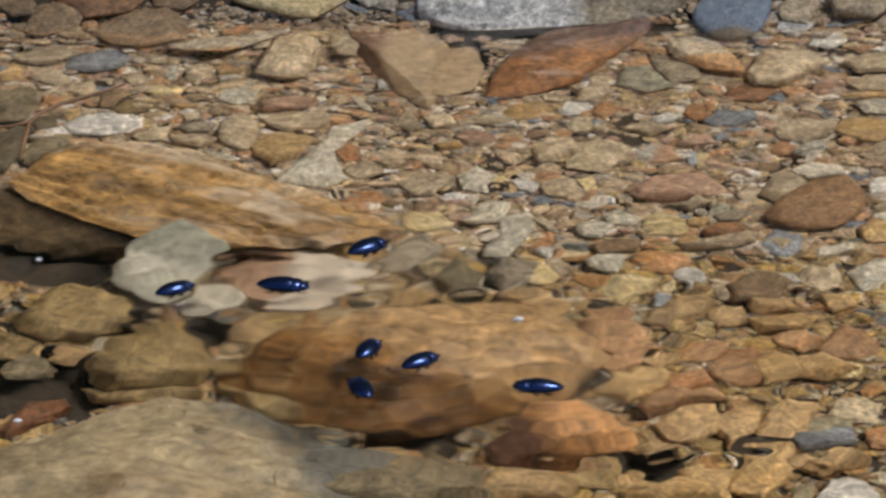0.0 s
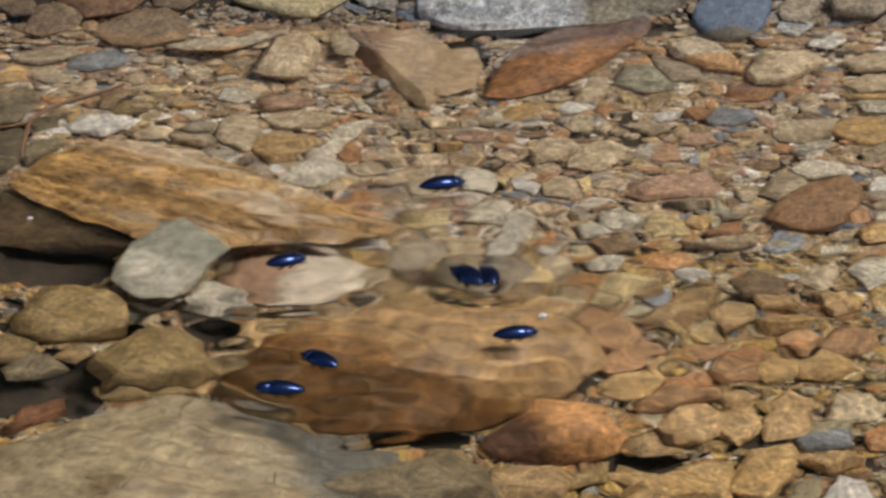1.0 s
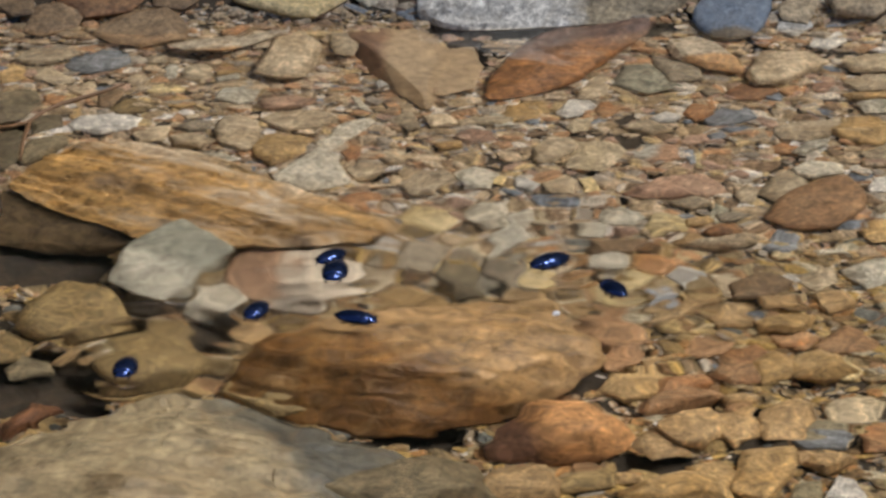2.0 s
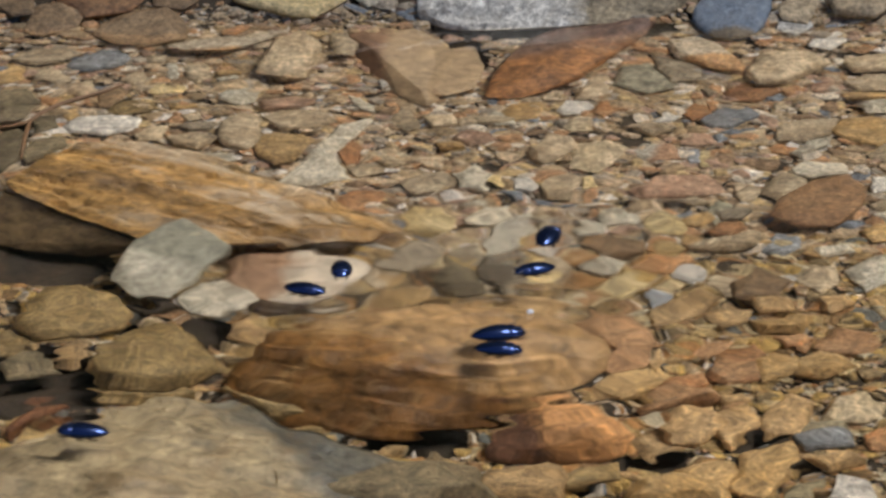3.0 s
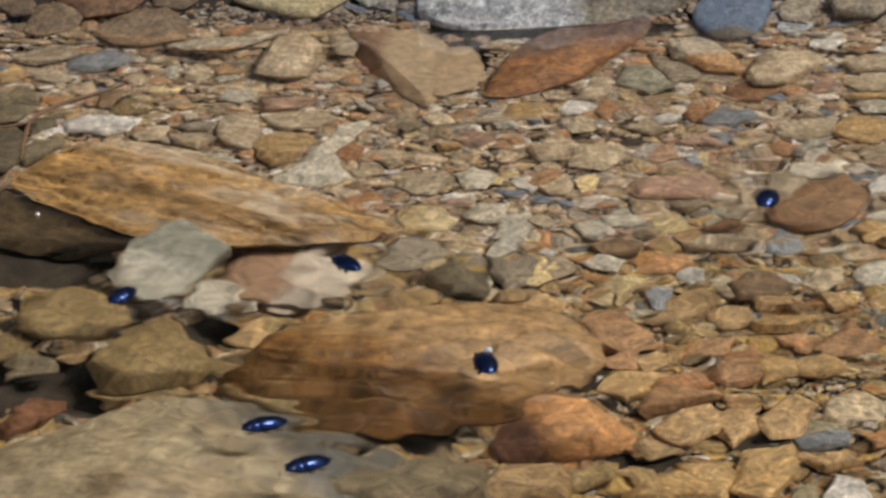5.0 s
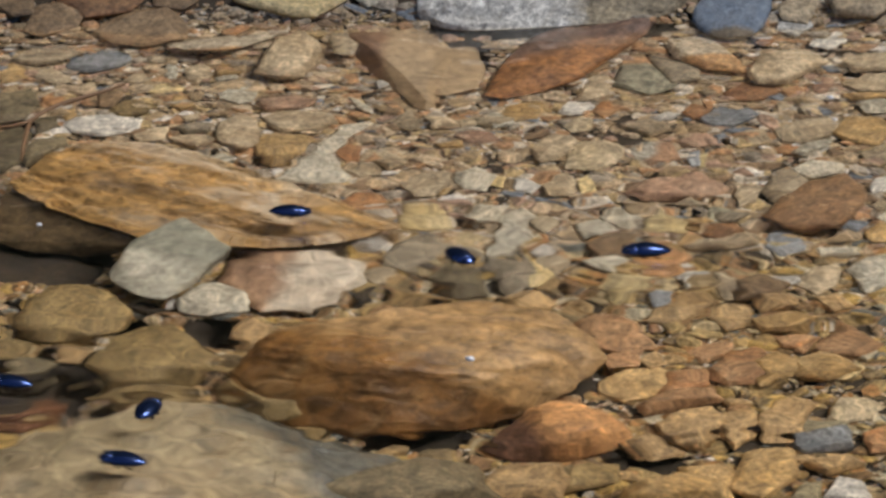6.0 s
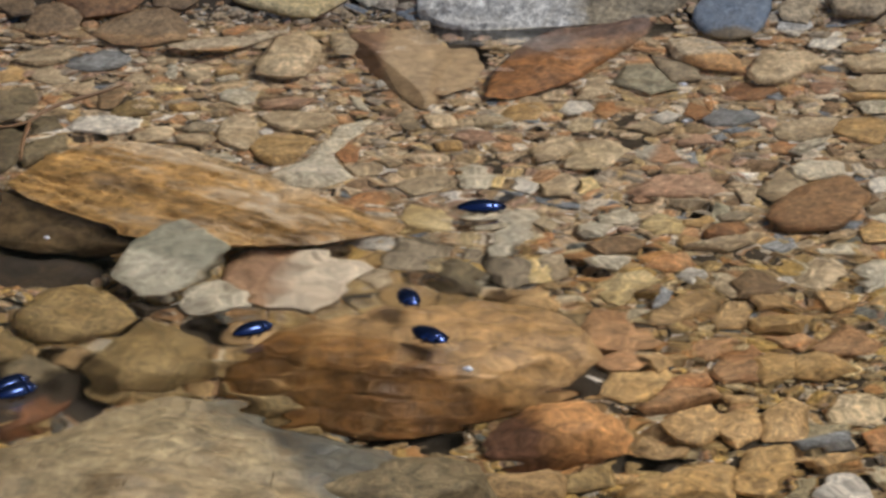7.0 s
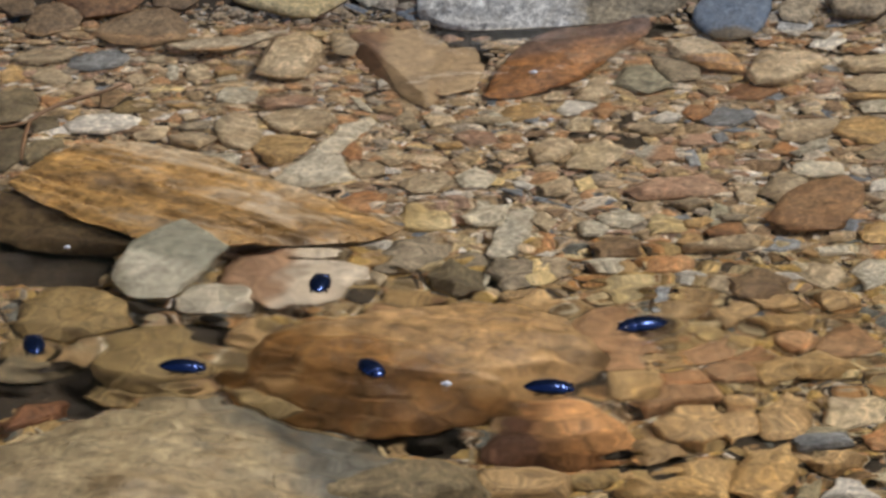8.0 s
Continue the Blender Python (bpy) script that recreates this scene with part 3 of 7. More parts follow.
stone("orange", "orange stone on the stream bed", 0.0517, 0.0134, -0.0234, 0.0018, ((-102, 0.0059), (-54, 0.0044), (8, 0.0063), (103, 0.0053), (160, 0.0053)))
stone("tan", "tan stone on the stream bed", 0.0660, 0.0004, -0.0243, 0.0018, ((-162, 0.0048), (-102, 0.0069), (-13, 0.0049), (42, 0.0061), (147, 0.0056)))
stone("tan", "tan stone on the stream bed", 0.0861, 0.0057, -0.0239, 0.0019, ((-144, 0.007), (-41, 0.0056), (1, 0.0048), (107, 0.0077), (161, 0.0045)))
stone("pale", "cream stone on the stream bed", 0.0982, 0.0082, -0.0236, 0.0021, ((-166, 0.0058), (-52, 0.0072), (-7, 0.0048), (96, 0.0085), (149, 0.0051)))
stone("honey", "honey brown stone on the stream bed", 0.0538, -0.0118, -0.0250, 0.0022, ((-107, 0.0108), (-48, 0.0045), (-26, 0.0052), (67, 0.0101), (120, 0.0057), (159, 0.0058)))
stone("terracotta", "pinkish brown stone against the boulder", 0.0381, -0.0251, -0.0254, 0.0029, ((-165, 0.0075), (-126, 0.0106), (-57, 0.0117), (16, 0.0063), (17, 0.0063), (75, 0.012), (150, 0.0107)))
stone("ochre", "ochre yellow stone on the stream bed", 0.0415, -0.0523, -0.0277, 0.0024, ((-142, 0.0084), (-72, 0.0072), (-37, 0.0066), (25, 0.0089), (99, 0.0081), (160, 0.0076)))
stone("terracotta", "terracotta stone on the stream bed", 0.0581, -0.0339, -0.0270, 0.0016, ((-140, 0.0059), (-61, 0.0044), (-13, 0.0047), (90, 0.0054), (147, 0.0043)))
stone("orange", "dull orange stone on the stream bed", 0.0647, -0.0424, -0.0270, 0.0024, ((-142, 0.0093), (-76, 0.0091), (-18, 0.0061), (19, 0.0078), (126, 0.0077), (152, 0.0058)))
stone("terracotta", "terracotta stone on the stream bed", 0.0876, -0.0310, -0.0263, 0.0023, ((-145, 0.0083), (-87, 0.0072), (-28, 0.0076), (31, 0.0076), (131, 0.0073), (159, 0.0056)))
stone("sand", "sandy stone on the stream bed", 0.0868, -0.0640, -0.0289, 0.0020, ((-127, 0.0079), (-79, 0.0062), (-26, 0.0057), (30, 0.0074), (103, 0.0071), (159, 0.0056)))
stone("greywet", "grey flat stone on the stream bed", 0.0767, -0.0727, -0.0297, 0.0017, ((-129, 0.0065), (-81, 0.0038), (-9, 0.0077), (80, 0.0044), (124, 0.0048)))
stone("honey", "honey brown stone on the stream bed", 0.0761, -0.0832, -0.0306, 0.0015, ((-146, 0.0055), (-70, 0.0043), (11, 0.0055), (78, 0.0044), (140, 0.0046)))
stone("honey", "honey brown stone on the stream bed", 0.0448, -0.0795, -0.0301, 0.0019, ((-149, 0.0065), (-60, 0.006), (2, 0.0054), (81, 0.0071), (152, 0.005)))
stone("honey", "honey brown stone beside the boulder", 0.0160, -0.1015, -0.0288, 0.0060, ((-167, 0.0104), (-90, 0.0086), (-7, 0.0095), (33, 0.0104), (103, 0.0076), (155, 0.0083)))
stone("olive", "ochre rounded cobble under the water", -0.0824, -0.0177, -0.0227, 0.0060, ((-135, 0.0152), (-90, 0.0143), (-63, 0.0141), (-10, 0.0145), (29, 0.0124), (48, 0.0128), (110, 0.0162), (154, 0.0129), (172, 0.0124)), worn=0.09, rolled=5)
stone("olive", "olive-brown angular stone on the stream bed", -0.0624, -0.0417, -0.0238, 0.0070, ((-153, 0.0152), (-90, 0.0168), (-71, 0.0157), (-34, 0.0151), (19, 0.0118), (31, 0.0132), (107, 0.0178), (144, 0.0127), (159, 0.0119)))
stone("honey", "honey brown stone on the stream bed", -0.0802, -0.0359, -0.0273, 0.0013, ((-106, 0.0054), (-33, 0.0034), (12, 0.0036), (114, 0.0046), (160, 0.0031)))
stone("pale", "cream stone on the stream bed", -0.0512, -0.0079, -0.0238, 0.0035, ((-156, 0.0091), (-103, 0.0091), (-59, 0.0084), (-7, 0.0087), (44, 0.0092), (105, 0.0103), (159, 0.0075)))
stone("honey", "honey brown stone on the stream bed", -0.0421, -0.0240, -0.0261, 0.0018, ((-134, 0.0067), (-20, 0.0045), (13, 0.0046), (123, 0.0066), (173, 0.0042)))
stone("sand", "sandy stone on the stream bed", -0.0377, -0.0423, -0.0277, 0.0014, ((-119, 0.0052), (-32, 0.0042), (9, 0.0038), (110, 0.0053), (171, 0.0039)))
stone("ochre", "ochre yellow stone on the stream bed", -0.0080, -0.0067, -0.0248, 0.0019, ((-145, 0.0067), (-85, 0.0057), (-37, 0.0062), (53, 0.0069), (113, 0.0055), (152, 0.0056)))
stone("twotone", "pinkish flat stone with a pale end", -0.0347, 0.0051, -0.0225, 0.0040, ((-142, 0.0158), (-97, 0.0199), (-31, 0.0164), (-12, 0.017), (61, 0.015), (79, 0.0149), (143, 0.0188), (176, 0.0162)))
stone("copper", "rust-orange diamond-shaped stone by the quartz rock", 0.0308, 0.1475, -0.0073, 0.0050, ((-101, 0.0318), (-68, 0.0221), (-48, 0.0157), (-31, 0.013), (-17, 0.0184), (82, 0.028), (99, 0.0231), (123, 0.0182), (152, 0.0134), (162, 0.0135), (171, 0.016)), tilt=(0.10, 0.10))
stone("blue", "blue-grey rounded cobble beside the quartz rock", 0.0783, 0.1714, 0.0024, 0.0032, ((-166, 0.0118), (-130, 0.014), (-83, 0.0143), (-39, 0.0107), (-15, 0.0101), (7, 0.0121), (71, 0.0148), (117, 0.0114), (139, 0.0098), (156, 0.0098)), tilt=(0.0, 0.3), worn=0.1, rolled=14)
stone("creamedge", "cream stone with an orange lower edge", 0.0690, 0.1518, -0.0079, 0.0045, ((-171, 0.0088), (-135, 0.0092), (-108, 0.0122), (5, 0.0085), (17, 0.0064), (36, 0.0081), (115, 0.0191)))
stone("tan", "tan stone on the stream bed", 0.0901, 0.1426, -0.0099, 0.0045, ((-165, 0.0128), (-80, 0.0143), (-39, 0.0081), (-36, 0.008), (20, 0.0129), (75, 0.0158), (126, 0.0121), (163, 0.0088)))
stone("grey", "pale grey stone on the stream bed", 0.0521, 0.1343, -0.0122, 0.0026, ((-129, 0.0088), (-58, 0.011), (20, 0.0069), (111, 0.0115), (168, 0.0072)))
stone("tan", "tan stone on the stream bed", 0.0396, 0.1282, -0.0135, 0.0020, ((-100, 0.0107), (-35, 0.0052), (-5, 0.0039), (143, 0.006), (166, 0.0035)))
stone("white", "whitish stone on the stream bed", 0.0946, 0.1682, 0.0001, 0.0012, ((-133, 0.0064), (-37, 0.0048), (9, 0.0048), (98, 0.0063), (161, 0.0044)), tilt=(0.0, 0.3))
stone("white", "whitish stone on the stream bed", 0.1030, 0.1592, -0.0045, 0.0011, ((-116, 0.0064), (-39, 0.004), (5, 0.0049), (103, 0.0054), (160, 0.0043)), tilt=(0.0, 0.3))
stone("orange", "orange stone on the stream bed", 0.0864, 0.1594, -0.0046, 0.0008, ((-130, 0.0041), (-44, 0.0027), (5, 0.0029), (112, 0.0034), (159, 0.0024)), tilt=(0.0, 0.3))
stone("orange", "orange stone on the stream bed", 0.1121, 0.1566, -0.0073, 0.0011, ((-142, 0.0053), (-37, 0.0031), (-1, 0.003), (104, 0.0053), (160, 0.0025)))
stone("silt", "smooth silt-covered flat stone under the quartz rock", 0.0015, 0.1451, -0.0117, 0.0020, ((-175, 0.0097), (-108, 0.0242), (-52, 0.0195), (-7, 0.0096), (6, 0.0092), (29, 0.014), (97, 0.0267), (174, 0.01)), worn=0.1)
stone("brown", "brown stone on the stream bed", -0.1165, 0.1768, 0.0041, 0.0011, ((-172, 0.0051), (-134, 0.0053), (-80, 0.0076), (5, 0.0058), (85, 0.007)), tilt=(0.0, 0.3))
stone("taupe", "taupe grey stone on the stream bed", 0.0610, 0.1403, -0.0105, 0.0024, ((-172, 0.0048), (-164, 0.0048), (-64, 0.01), (2, 0.0062), (68, 0.0085)))
stone("umber", "umber stone on the stream bed", -0.0083, -0.1059, -0.0269, 0.0091, ((-111, 0.0135), (-71, 0.0129), (14, 0.0179), (75, 0.0151), (110, 0.0112), (134, 0.0092)))
stone("pale", "cream stone on the stream bed", 0.0099, 0.0419, -0.0198, 0.0023, ((-149, 0.0063), (-75, 0.0069), (-7, 0.0052), (84, 0.0077), (153, 0.0045)))
stone("umber", "umber stone on the stream bed", 0.0033, 0.0056, -0.0223, 0.0027, ((-153, 0.0065), (-90, 0.0118), (7, 0.0054), (28, 0.0044), (157, 0.0058)))
stone("slate", "slate grey stone on the stream bed", 0.0780, -0.0794, -0.0283, 0.0029, ((-161, 0.0063), (-76, 0.0043), (2, 0.0065), (113, 0.0026)))
stone("ochre", "ochre yellow stone on the stream bed", 0.0644, -0.0946, -0.0293, 0.0032, ((-129, 0.0114), (-31, 0.0066), (0, 0.0075), (106, 0.0114), (165, 0.0052)))
stone("white", "whitish stone on the stream bed", 0.0804, -0.1020, -0.0301, 0.0027, ((-90, 0.0067), (6, 0.0052), (64, 0.0057), (160, 0.0033)))
stone("orange", "orange stone on the stream bed", 0.0907, -0.0775, -0.0288, 0.0017, ((-174, 0.0041), (-90, 0.0073), (-7, 0.0034), (125, 0.0036)))
stone("olive", "olive-brown stone on the stream bed", 0.0299, -0.0956, -0.0298, 0.0024, ((-169, 0.0058), (-74, 0.0054), (-3, 0.0053), (126, 0.0022)))
stone("orange", "orange stone on the stream bed", -0.0552, 0.1647, -0.0009, 0.0013, ((-177, 0.004), (-90, 0.0044), (-26, 0.0022), (58, 0.0045), (134, 0.0022)))
stone("ochre", "ochre yellow stone on the stream bed", -0.0561, 0.1382, -0.0113, 0.0013, ((-163, 0.0034), (-77, 0.0016), (-10, 0.0034), (100, 0.0016)))
stone("pale", "cream stone on the stream bed", -0.0564, 0.1346, -0.0119, 0.0011, ((-165, 0.0031), (-63, 0.0019), (8, 0.0032), (115, 0.0018)))
stone("umber", "umber stone on the stream bed", -0.1006, 0.1024, -0.0160, 0.0013, ((-170, 0.0033), (-54, 0.0043), (10, 0.0037), (109, 0.0056)))
stone("tan", "tan stone on the stream bed", -0.0733, 0.0952, -0.0163, 0.0017, ((-157, 0.0047), (-82, 0.0051), (-4, 0.0042), (90, 0.0055), (137, 0.0026)))
stone("taupe", "taupe grey stone on the stream bed", -0.0626, 0.1002, -0.0158, 0.0019, ((-143, 0.0042), (-78, 0.0039), (-13, 0.0046), (65, 0.0042), (128, 0.0032)))
stone("tan", "tan stone on the stream bed", -0.0624, 0.0901, -0.0163, 0.0023, ((-157, 0.005), (-116, 0.0039), (-33, 0.0042), (67, 0.0045), (118, 0.0048)))
stone("pale", "cream stone on the stream bed", -0.0553, 0.0778, -0.0175, 0.0017, ((-166, 0.0035), (-123, 0.0036), (-39, 0.0046), (31, 0.0038), (83, 0.0046)))
stone("umber", "umber stone on the stream bed", -0.0994, 0.0827, -0.0168, 0.0024, ((-160, 0.0067), (-30, 0.003), (16, 0.0072), (113, 0.0087), (163, 0.0051)))
stone("umber", "umber stone on the stream bed", -0.1088, 0.0840, -0.0170, 0.0019, ((-173, 0.0041), (-115, 0.0144), (-17, 0.007), (2, 0.0053), (47, 0.0133), (128, 0.0124)))
stone("umber", "umber stone on the stream bed", -0.1081, 0.1199, -0.0136, 0.0016, ((-166, 0.0039), (-72, 0.0061), (13, 0.0039), (108, 0.006)))
stone("brown", "brown stone on the stream bed", -0.0852, 0.1211, -0.0136, 0.0013, ((-175, 0.0035), (-90, 0.0083), (-14, 0.0029), (22, 0.0049), (130, 0.0052)))
stone("tan", "tan stone on the stream bed", -0.0641, 0.1075, -0.0156, 0.0009, ((-158, 0.0021), (-58, 0.0024), (13, 0.0024), (117, 0.0023)))
stone("pink", "pinkish brown stone on the stream bed", -0.0401, 0.1160, -0.0135, 0.0028, ((-158, 0.0069), (-82, 0.0043), (-39, 0.0052), (60, 0.0053), (110, 0.0042)))
stone("pale", "cream stone on the stream bed", -0.0209, 0.1163, -0.0144, 0.0011, ((-166, 0.0014), (-134, 0.0029), (16, 0.0012), (53, 0.0037)))
stone("white", "whitish stone on the stream bed", -0.0157, 0.1312, -0.0126, 0.0007, ((-169, 0.0017), (-35, 0.0022), (23, 0.0014), (156, 0.0024)))
stone("tan", "tan stone on the stream bed", -0.0271, 0.1586, -0.0044, 0.0019, ((-168, 0.0036), (-108, 0.0113), (-8, 0.0055), (24, 0.0058), (120, 0.0109)))
stone("tan", "tan stone on the stream bed", -0.0088, 0.1056, -0.0158, 0.0012, ((-174, 0.0031), (-148, 0.0046), (-59, 0.0067), (13, 0.0021), (141, 0.0048)))
stone("tan", "tan stone on the stream bed", -0.0131, 0.0758, -0.0177, 0.0016, ((-140, 0.0026), (-53, 0.0034), (31, 0.0034), (117, 0.0031)))
stone("tan", "tan stone on the stream bed", -0.0040, 0.0615, -0.0182, 0.0027, ((-156, 0.0066), (-90, 0.0082), (-27, 0.0056), (19, 0.0075), (106, 0.0065), (141, 0.0056)))
stone("pale", "cream stone on the stream bed", 0.0081, 0.0655, -0.0183, 0.0020, ((-168, 0.005), (-90, 0.0083), (-16, 0.0047), (43, 0.0054), (141, 0.0055)))
stone("tan", "tan stone on the stream bed", -0.0009, 0.1043, -0.0156, 0.0017, ((-161, 0.0032), (-72, 0.0037), (13, 0.0043), (90, 0.0045)))
stone("sand", "sandy stone on the stream bed", 0.0127, 0.1047, -0.0154, 0.0020, ((-164, 0.0051), (-90, 0.0037), (-36, 0.0043), (63, 0.0031), (112, 0.0035)))
stone("ochre", "ochre yellow stone on the stream bed", 0.0015, 0.0874, -0.0170, 0.0013, ((-162, 0.0032), (-74, 0.0027), (8, 0.0034), (108, 0.0024)))
stone("tan", "tan stone on the stream bed", 0.0275, 0.0853, -0.0168, 0.0021, ((-172, 0.0061), (-90, 0.0098), (-32, 0.005), (9, 0.0059), (69, 0.0088), (157, 0.005)))
stone("slate", "slate grey stone on the stream bed", 0.0695, 0.0937, -0.0169, 0.0008, ((-165, 0.0018), (-55, 0.0022), (15, 0.0018), (125, 0.0021)))
stone("pale", "cream stone on the stream bed", 0.0915, 0.0863, -0.0168, 0.0019, ((-128, 0.007), (-42, 0.0022), (-20, 0.0032), (109, 0.0042), (149, 0.0026)))
stone("tan", "tan stone on the stream bed", 0.0513, 0.0989, -0.0156, 0.0024, ((-132, 0.0037), (-55, 0.0048), (41, 0.0044), (119, 0.0042)))
stone("white", "whitish stone on the stream bed", 0.0565, 0.1071, -0.0154, 0.0015, ((-160, 0.0043), (-79, 0.0039), (-27, 0.0032), (49, 0.0038), (138, 0.0025)))
stone("tan", "tan stone on the stream bed", 0.0962, 0.1742, 0.0033, 0.0012, ((-171, 0.0061), (-103, 0.0075), (-22, 0.0048), (38, 0.0065), (136, 0.0044)), tilt=(0.0, 0.3))
stone("tan", "tan stone on the stream bed", 0.1134, 0.1753, 0.0041, 0.0020, ((-166, 0.009), (-98, 0.0062), (-41, 0.0068), (53, 0.0072), (102, 0.006)), tilt=(0.0, 0.3))
stone("tan", "tan stone on the stream bed", 0.1129, 0.1453, -0.0097, 0.0026, ((-166, 0.0078), (-83, 0.0074), (-7, 0.0072), (103, 0.0062), (133, 0.0061)))
stone("tan", "tan stone on the stream bed", 0.1115, 0.1299, -0.0118, 0.0025, ((-152, 0.007), (-83, 0.006), (-7, 0.0068), (90, 0.0066), (139, 0.0054)))
stone("pale", "cream stone on the stream bed", 0.1112, 0.1142, -0.0142, 0.0020, ((-167, 0.0052), (-90, 0.005), (-7, 0.0052), (81, 0.005), (119, 0.0044)))
stone("ochre", "ochre yellow stone on the stream bed", 0.1100, 0.1209, -0.0131, 0.0023, ((-149, 0.0058), (-84, 0.0022), (-8, 0.0072), (95, 0.0021)))
stone("tan", "tan stone on the stream bed", 0.0866, 0.1158, -0.0147, 0.0007, ((-179, 0.0016), (-66, 0.003), (2, 0.0016), (107, 0.0034)))
stone("orange", "orange stone on the stream bed", 0.0682, 0.1175, -0.0145, 0.0005, ((-172, 0.0012), (-17, 0.0023), (3, 0.0012), (164, 0.0016)))
stone("tan", "tan stone on the stream bed", 0.0684, 0.1252, -0.0133, 0.0009, ((-157, 0.002), (-54, 0.0025), (23, 0.002), (126, 0.0025)))
stone("ochre", "ochre yellow stone on the stream bed", 0.0604, 0.0384, -0.0206, 0.0014, ((-173, 0.0036), (-90, 0.0034), (-42, 0.0025), (26, 0.0035), (118, 0.002)))
stone("rust", "rusty brown stone on the stream bed", 0.0661, 0.0321, -0.0207, 0.0020, ((-163, 0.0052), (-99, 0.0049), (-45, 0.0041), (9, 0.0051), (90, 0.0051), (145, 0.004)))
stone("taupe", "taupe grey stone on the stream bed", 0.0689, 0.0417, -0.0201, 0.0017, ((-167, 0.0044), (-90, 0.0042), (-31, 0.0034), (52, 0.0037), (126, 0.0031)))
stone("brown", "brown stone on the stream bed", 0.0402, 0.0220, -0.0211, 0.0027, ((-152, 0.0058), (-78, 0.0056), (-14, 0.0062), (61, 0.0057), (128, 0.005)))
stone("pale", "cream stone on the stream bed", 0.0372, 0.0128, -0.0220, 0.0021, ((-155, 0.0049), (-98, 0.0054), (-21, 0.0044), (56, 0.0049), (134, 0.0041)))
stone("pale", "cream stone on the stream bed", 0.0423, 0.0402, -0.0200, 0.0021, ((-171, 0.0052), (-96, 0.0055), (-34, 0.0053), (37, 0.0037), (124, 0.0047)))
stone("honey", "honey brown stone on the stream bed", 0.0573, 0.0260, -0.0215, 0.0013, ((-146, 0.0034), (-56, 0.0034), (5, 0.0033), (61, 0.004), (151, 0.0026)))
stone("tan", "tan stone on the stream bed", 0.0643, 0.0240, -0.0204, 0.0036, ((-99, 0.0049), (-64, 0.0056), (-5, 0.0093), (114, 0.0008)))
stone("ochre", "ochre yellow stone on the stream bed", 0.0752, -0.0217, -0.0241, 0.0029, ((-159, 0.0064), (-84, 0.0039), (-28, 0.0052), (76, 0.0045), (111, 0.0038)))
stone("orange", "orange stone on the stream bed", 0.0775, -0.0295, -0.0251, 0.0021, ((-162, 0.0049), (-90, 0.0043), (-43, 0.0036), (43, 0.0042), (119, 0.003)))
stone("honey", "honey brown stone on the stream bed", 0.0882, -0.0101, -0.0237, 0.0021, ((-164, 0.0037), (-55, 0.0037), (25, 0.0042), (104, 0.0054)))
stone("honey", "honey brown stone on the stream bed", 0.0741, -0.0106, -0.0237, 0.0021, ((-162, 0.004), (-79, 0.003), (8, 0.0048), (94, 0.0033)))
stone("honey", "honey brown stone on the stream bed", 0.0859, 0.0202, -0.0221, 0.0011, ((-128, 0.0033), (-17, 0.0023), (39, 0.0035), (153, 0.0018)))
stone("pale", "cream stone on the stream bed", 0.0904, 0.0192, -0.0217, 0.0019, ((-171, 0.0043), (-74, 0.0018), (16, 0.0044), (95, 0.0027)))
stone("ochre", "ochre yellow stone on the stream bed", 0.0823, -0.0437, -0.0255, 0.0032, ((-177, 0.0073), (-101, 0.0073), (-58, 0.0058), (24, 0.006), (52, 0.0054), (124, 0.0064)))
stone("yellow", "yellow stone on the stream bed", 0.0876, -0.0443, -0.0267, 0.0013, ((-179, 0.003), (-90, 0.0044), (-30, 0.0024), (26, 0.003), (127, 0.0028)))
stone("honey", "honey brown stone on the stream bed", 0.0622, -0.0602, -0.0275, 0.0019, ((-153, 0.0032), (-71, 0.002), (33, 0.0033), (102, 0.0023)))
stone("terracotta", "terracotta stone on the stream bed", 0.0501, -0.0619, -0.0264, 0.0040, ((-167, 0.0099), (-65, 0.0022), (12, 0.0098), (90, 0.0065), (142, 0.0062)))
stone("orange", "orange stone on the stream bed", 0.0511, -0.0523, -0.0265, 0.0027, ((-90, 0.0061), (-48, 0.0044), (8, 0.0065), (108, 0.004), (161, 0.0043)))
stone("honey", "honey brown stone on the stream bed", 0.0517, -0.0736, -0.0276, 0.0035, ((-155, 0.0077), (-103, 0.0089), (-38, 0.0069), (16, 0.0075), (101, 0.0083), (148, 0.0064)))
stone("honey", "honey brown stone on the stream bed", 0.0613, -0.0725, -0.0281, 0.0024, ((-176, 0.0051), (-151, 0.0064), (-38, 0.0052), (7, 0.0051), (123, 0.0066)))
stone("honey", "honey brown stone on the stream bed", 0.0718, -0.0686, -0.0277, 0.0027, ((-179, 0.0065), (-72, 0.0095), (-15, 0.0048), (36, 0.0087), (145, 0.0053)))
stone("honey", "honey brown stone on the stream bed", 0.0795, -0.0897, -0.0290, 0.0029, ((-141, 0.0052), (-60, 0.0034), (29, 0.0058), (118, 0.0031)))
stone("ochre", "ochre yellow stone on the stream bed", 0.0464, -0.1030, -0.0288, 0.0051, ((-90, 0.0076), (-5, 0.0114), (64, 0.0074), (122, 0.0059), (177, 0.0113)))
stone("ochre", "ochre yellow stone on the stream bed", 0.0539, -0.0959, -0.0295, 0.0029, ((-176, 0.0063), (-98, 0.0062), (-21, 0.0057), (30, 0.0063), (105, 0.0057)))
stone("greywet", "ochre-grey stone on the stream bed", 0.0721, -0.1021, -0.0307, 0.0016, ((-90, 0.0061), (-6, 0.0036), (118, 0.0034), (161, 0.002)))
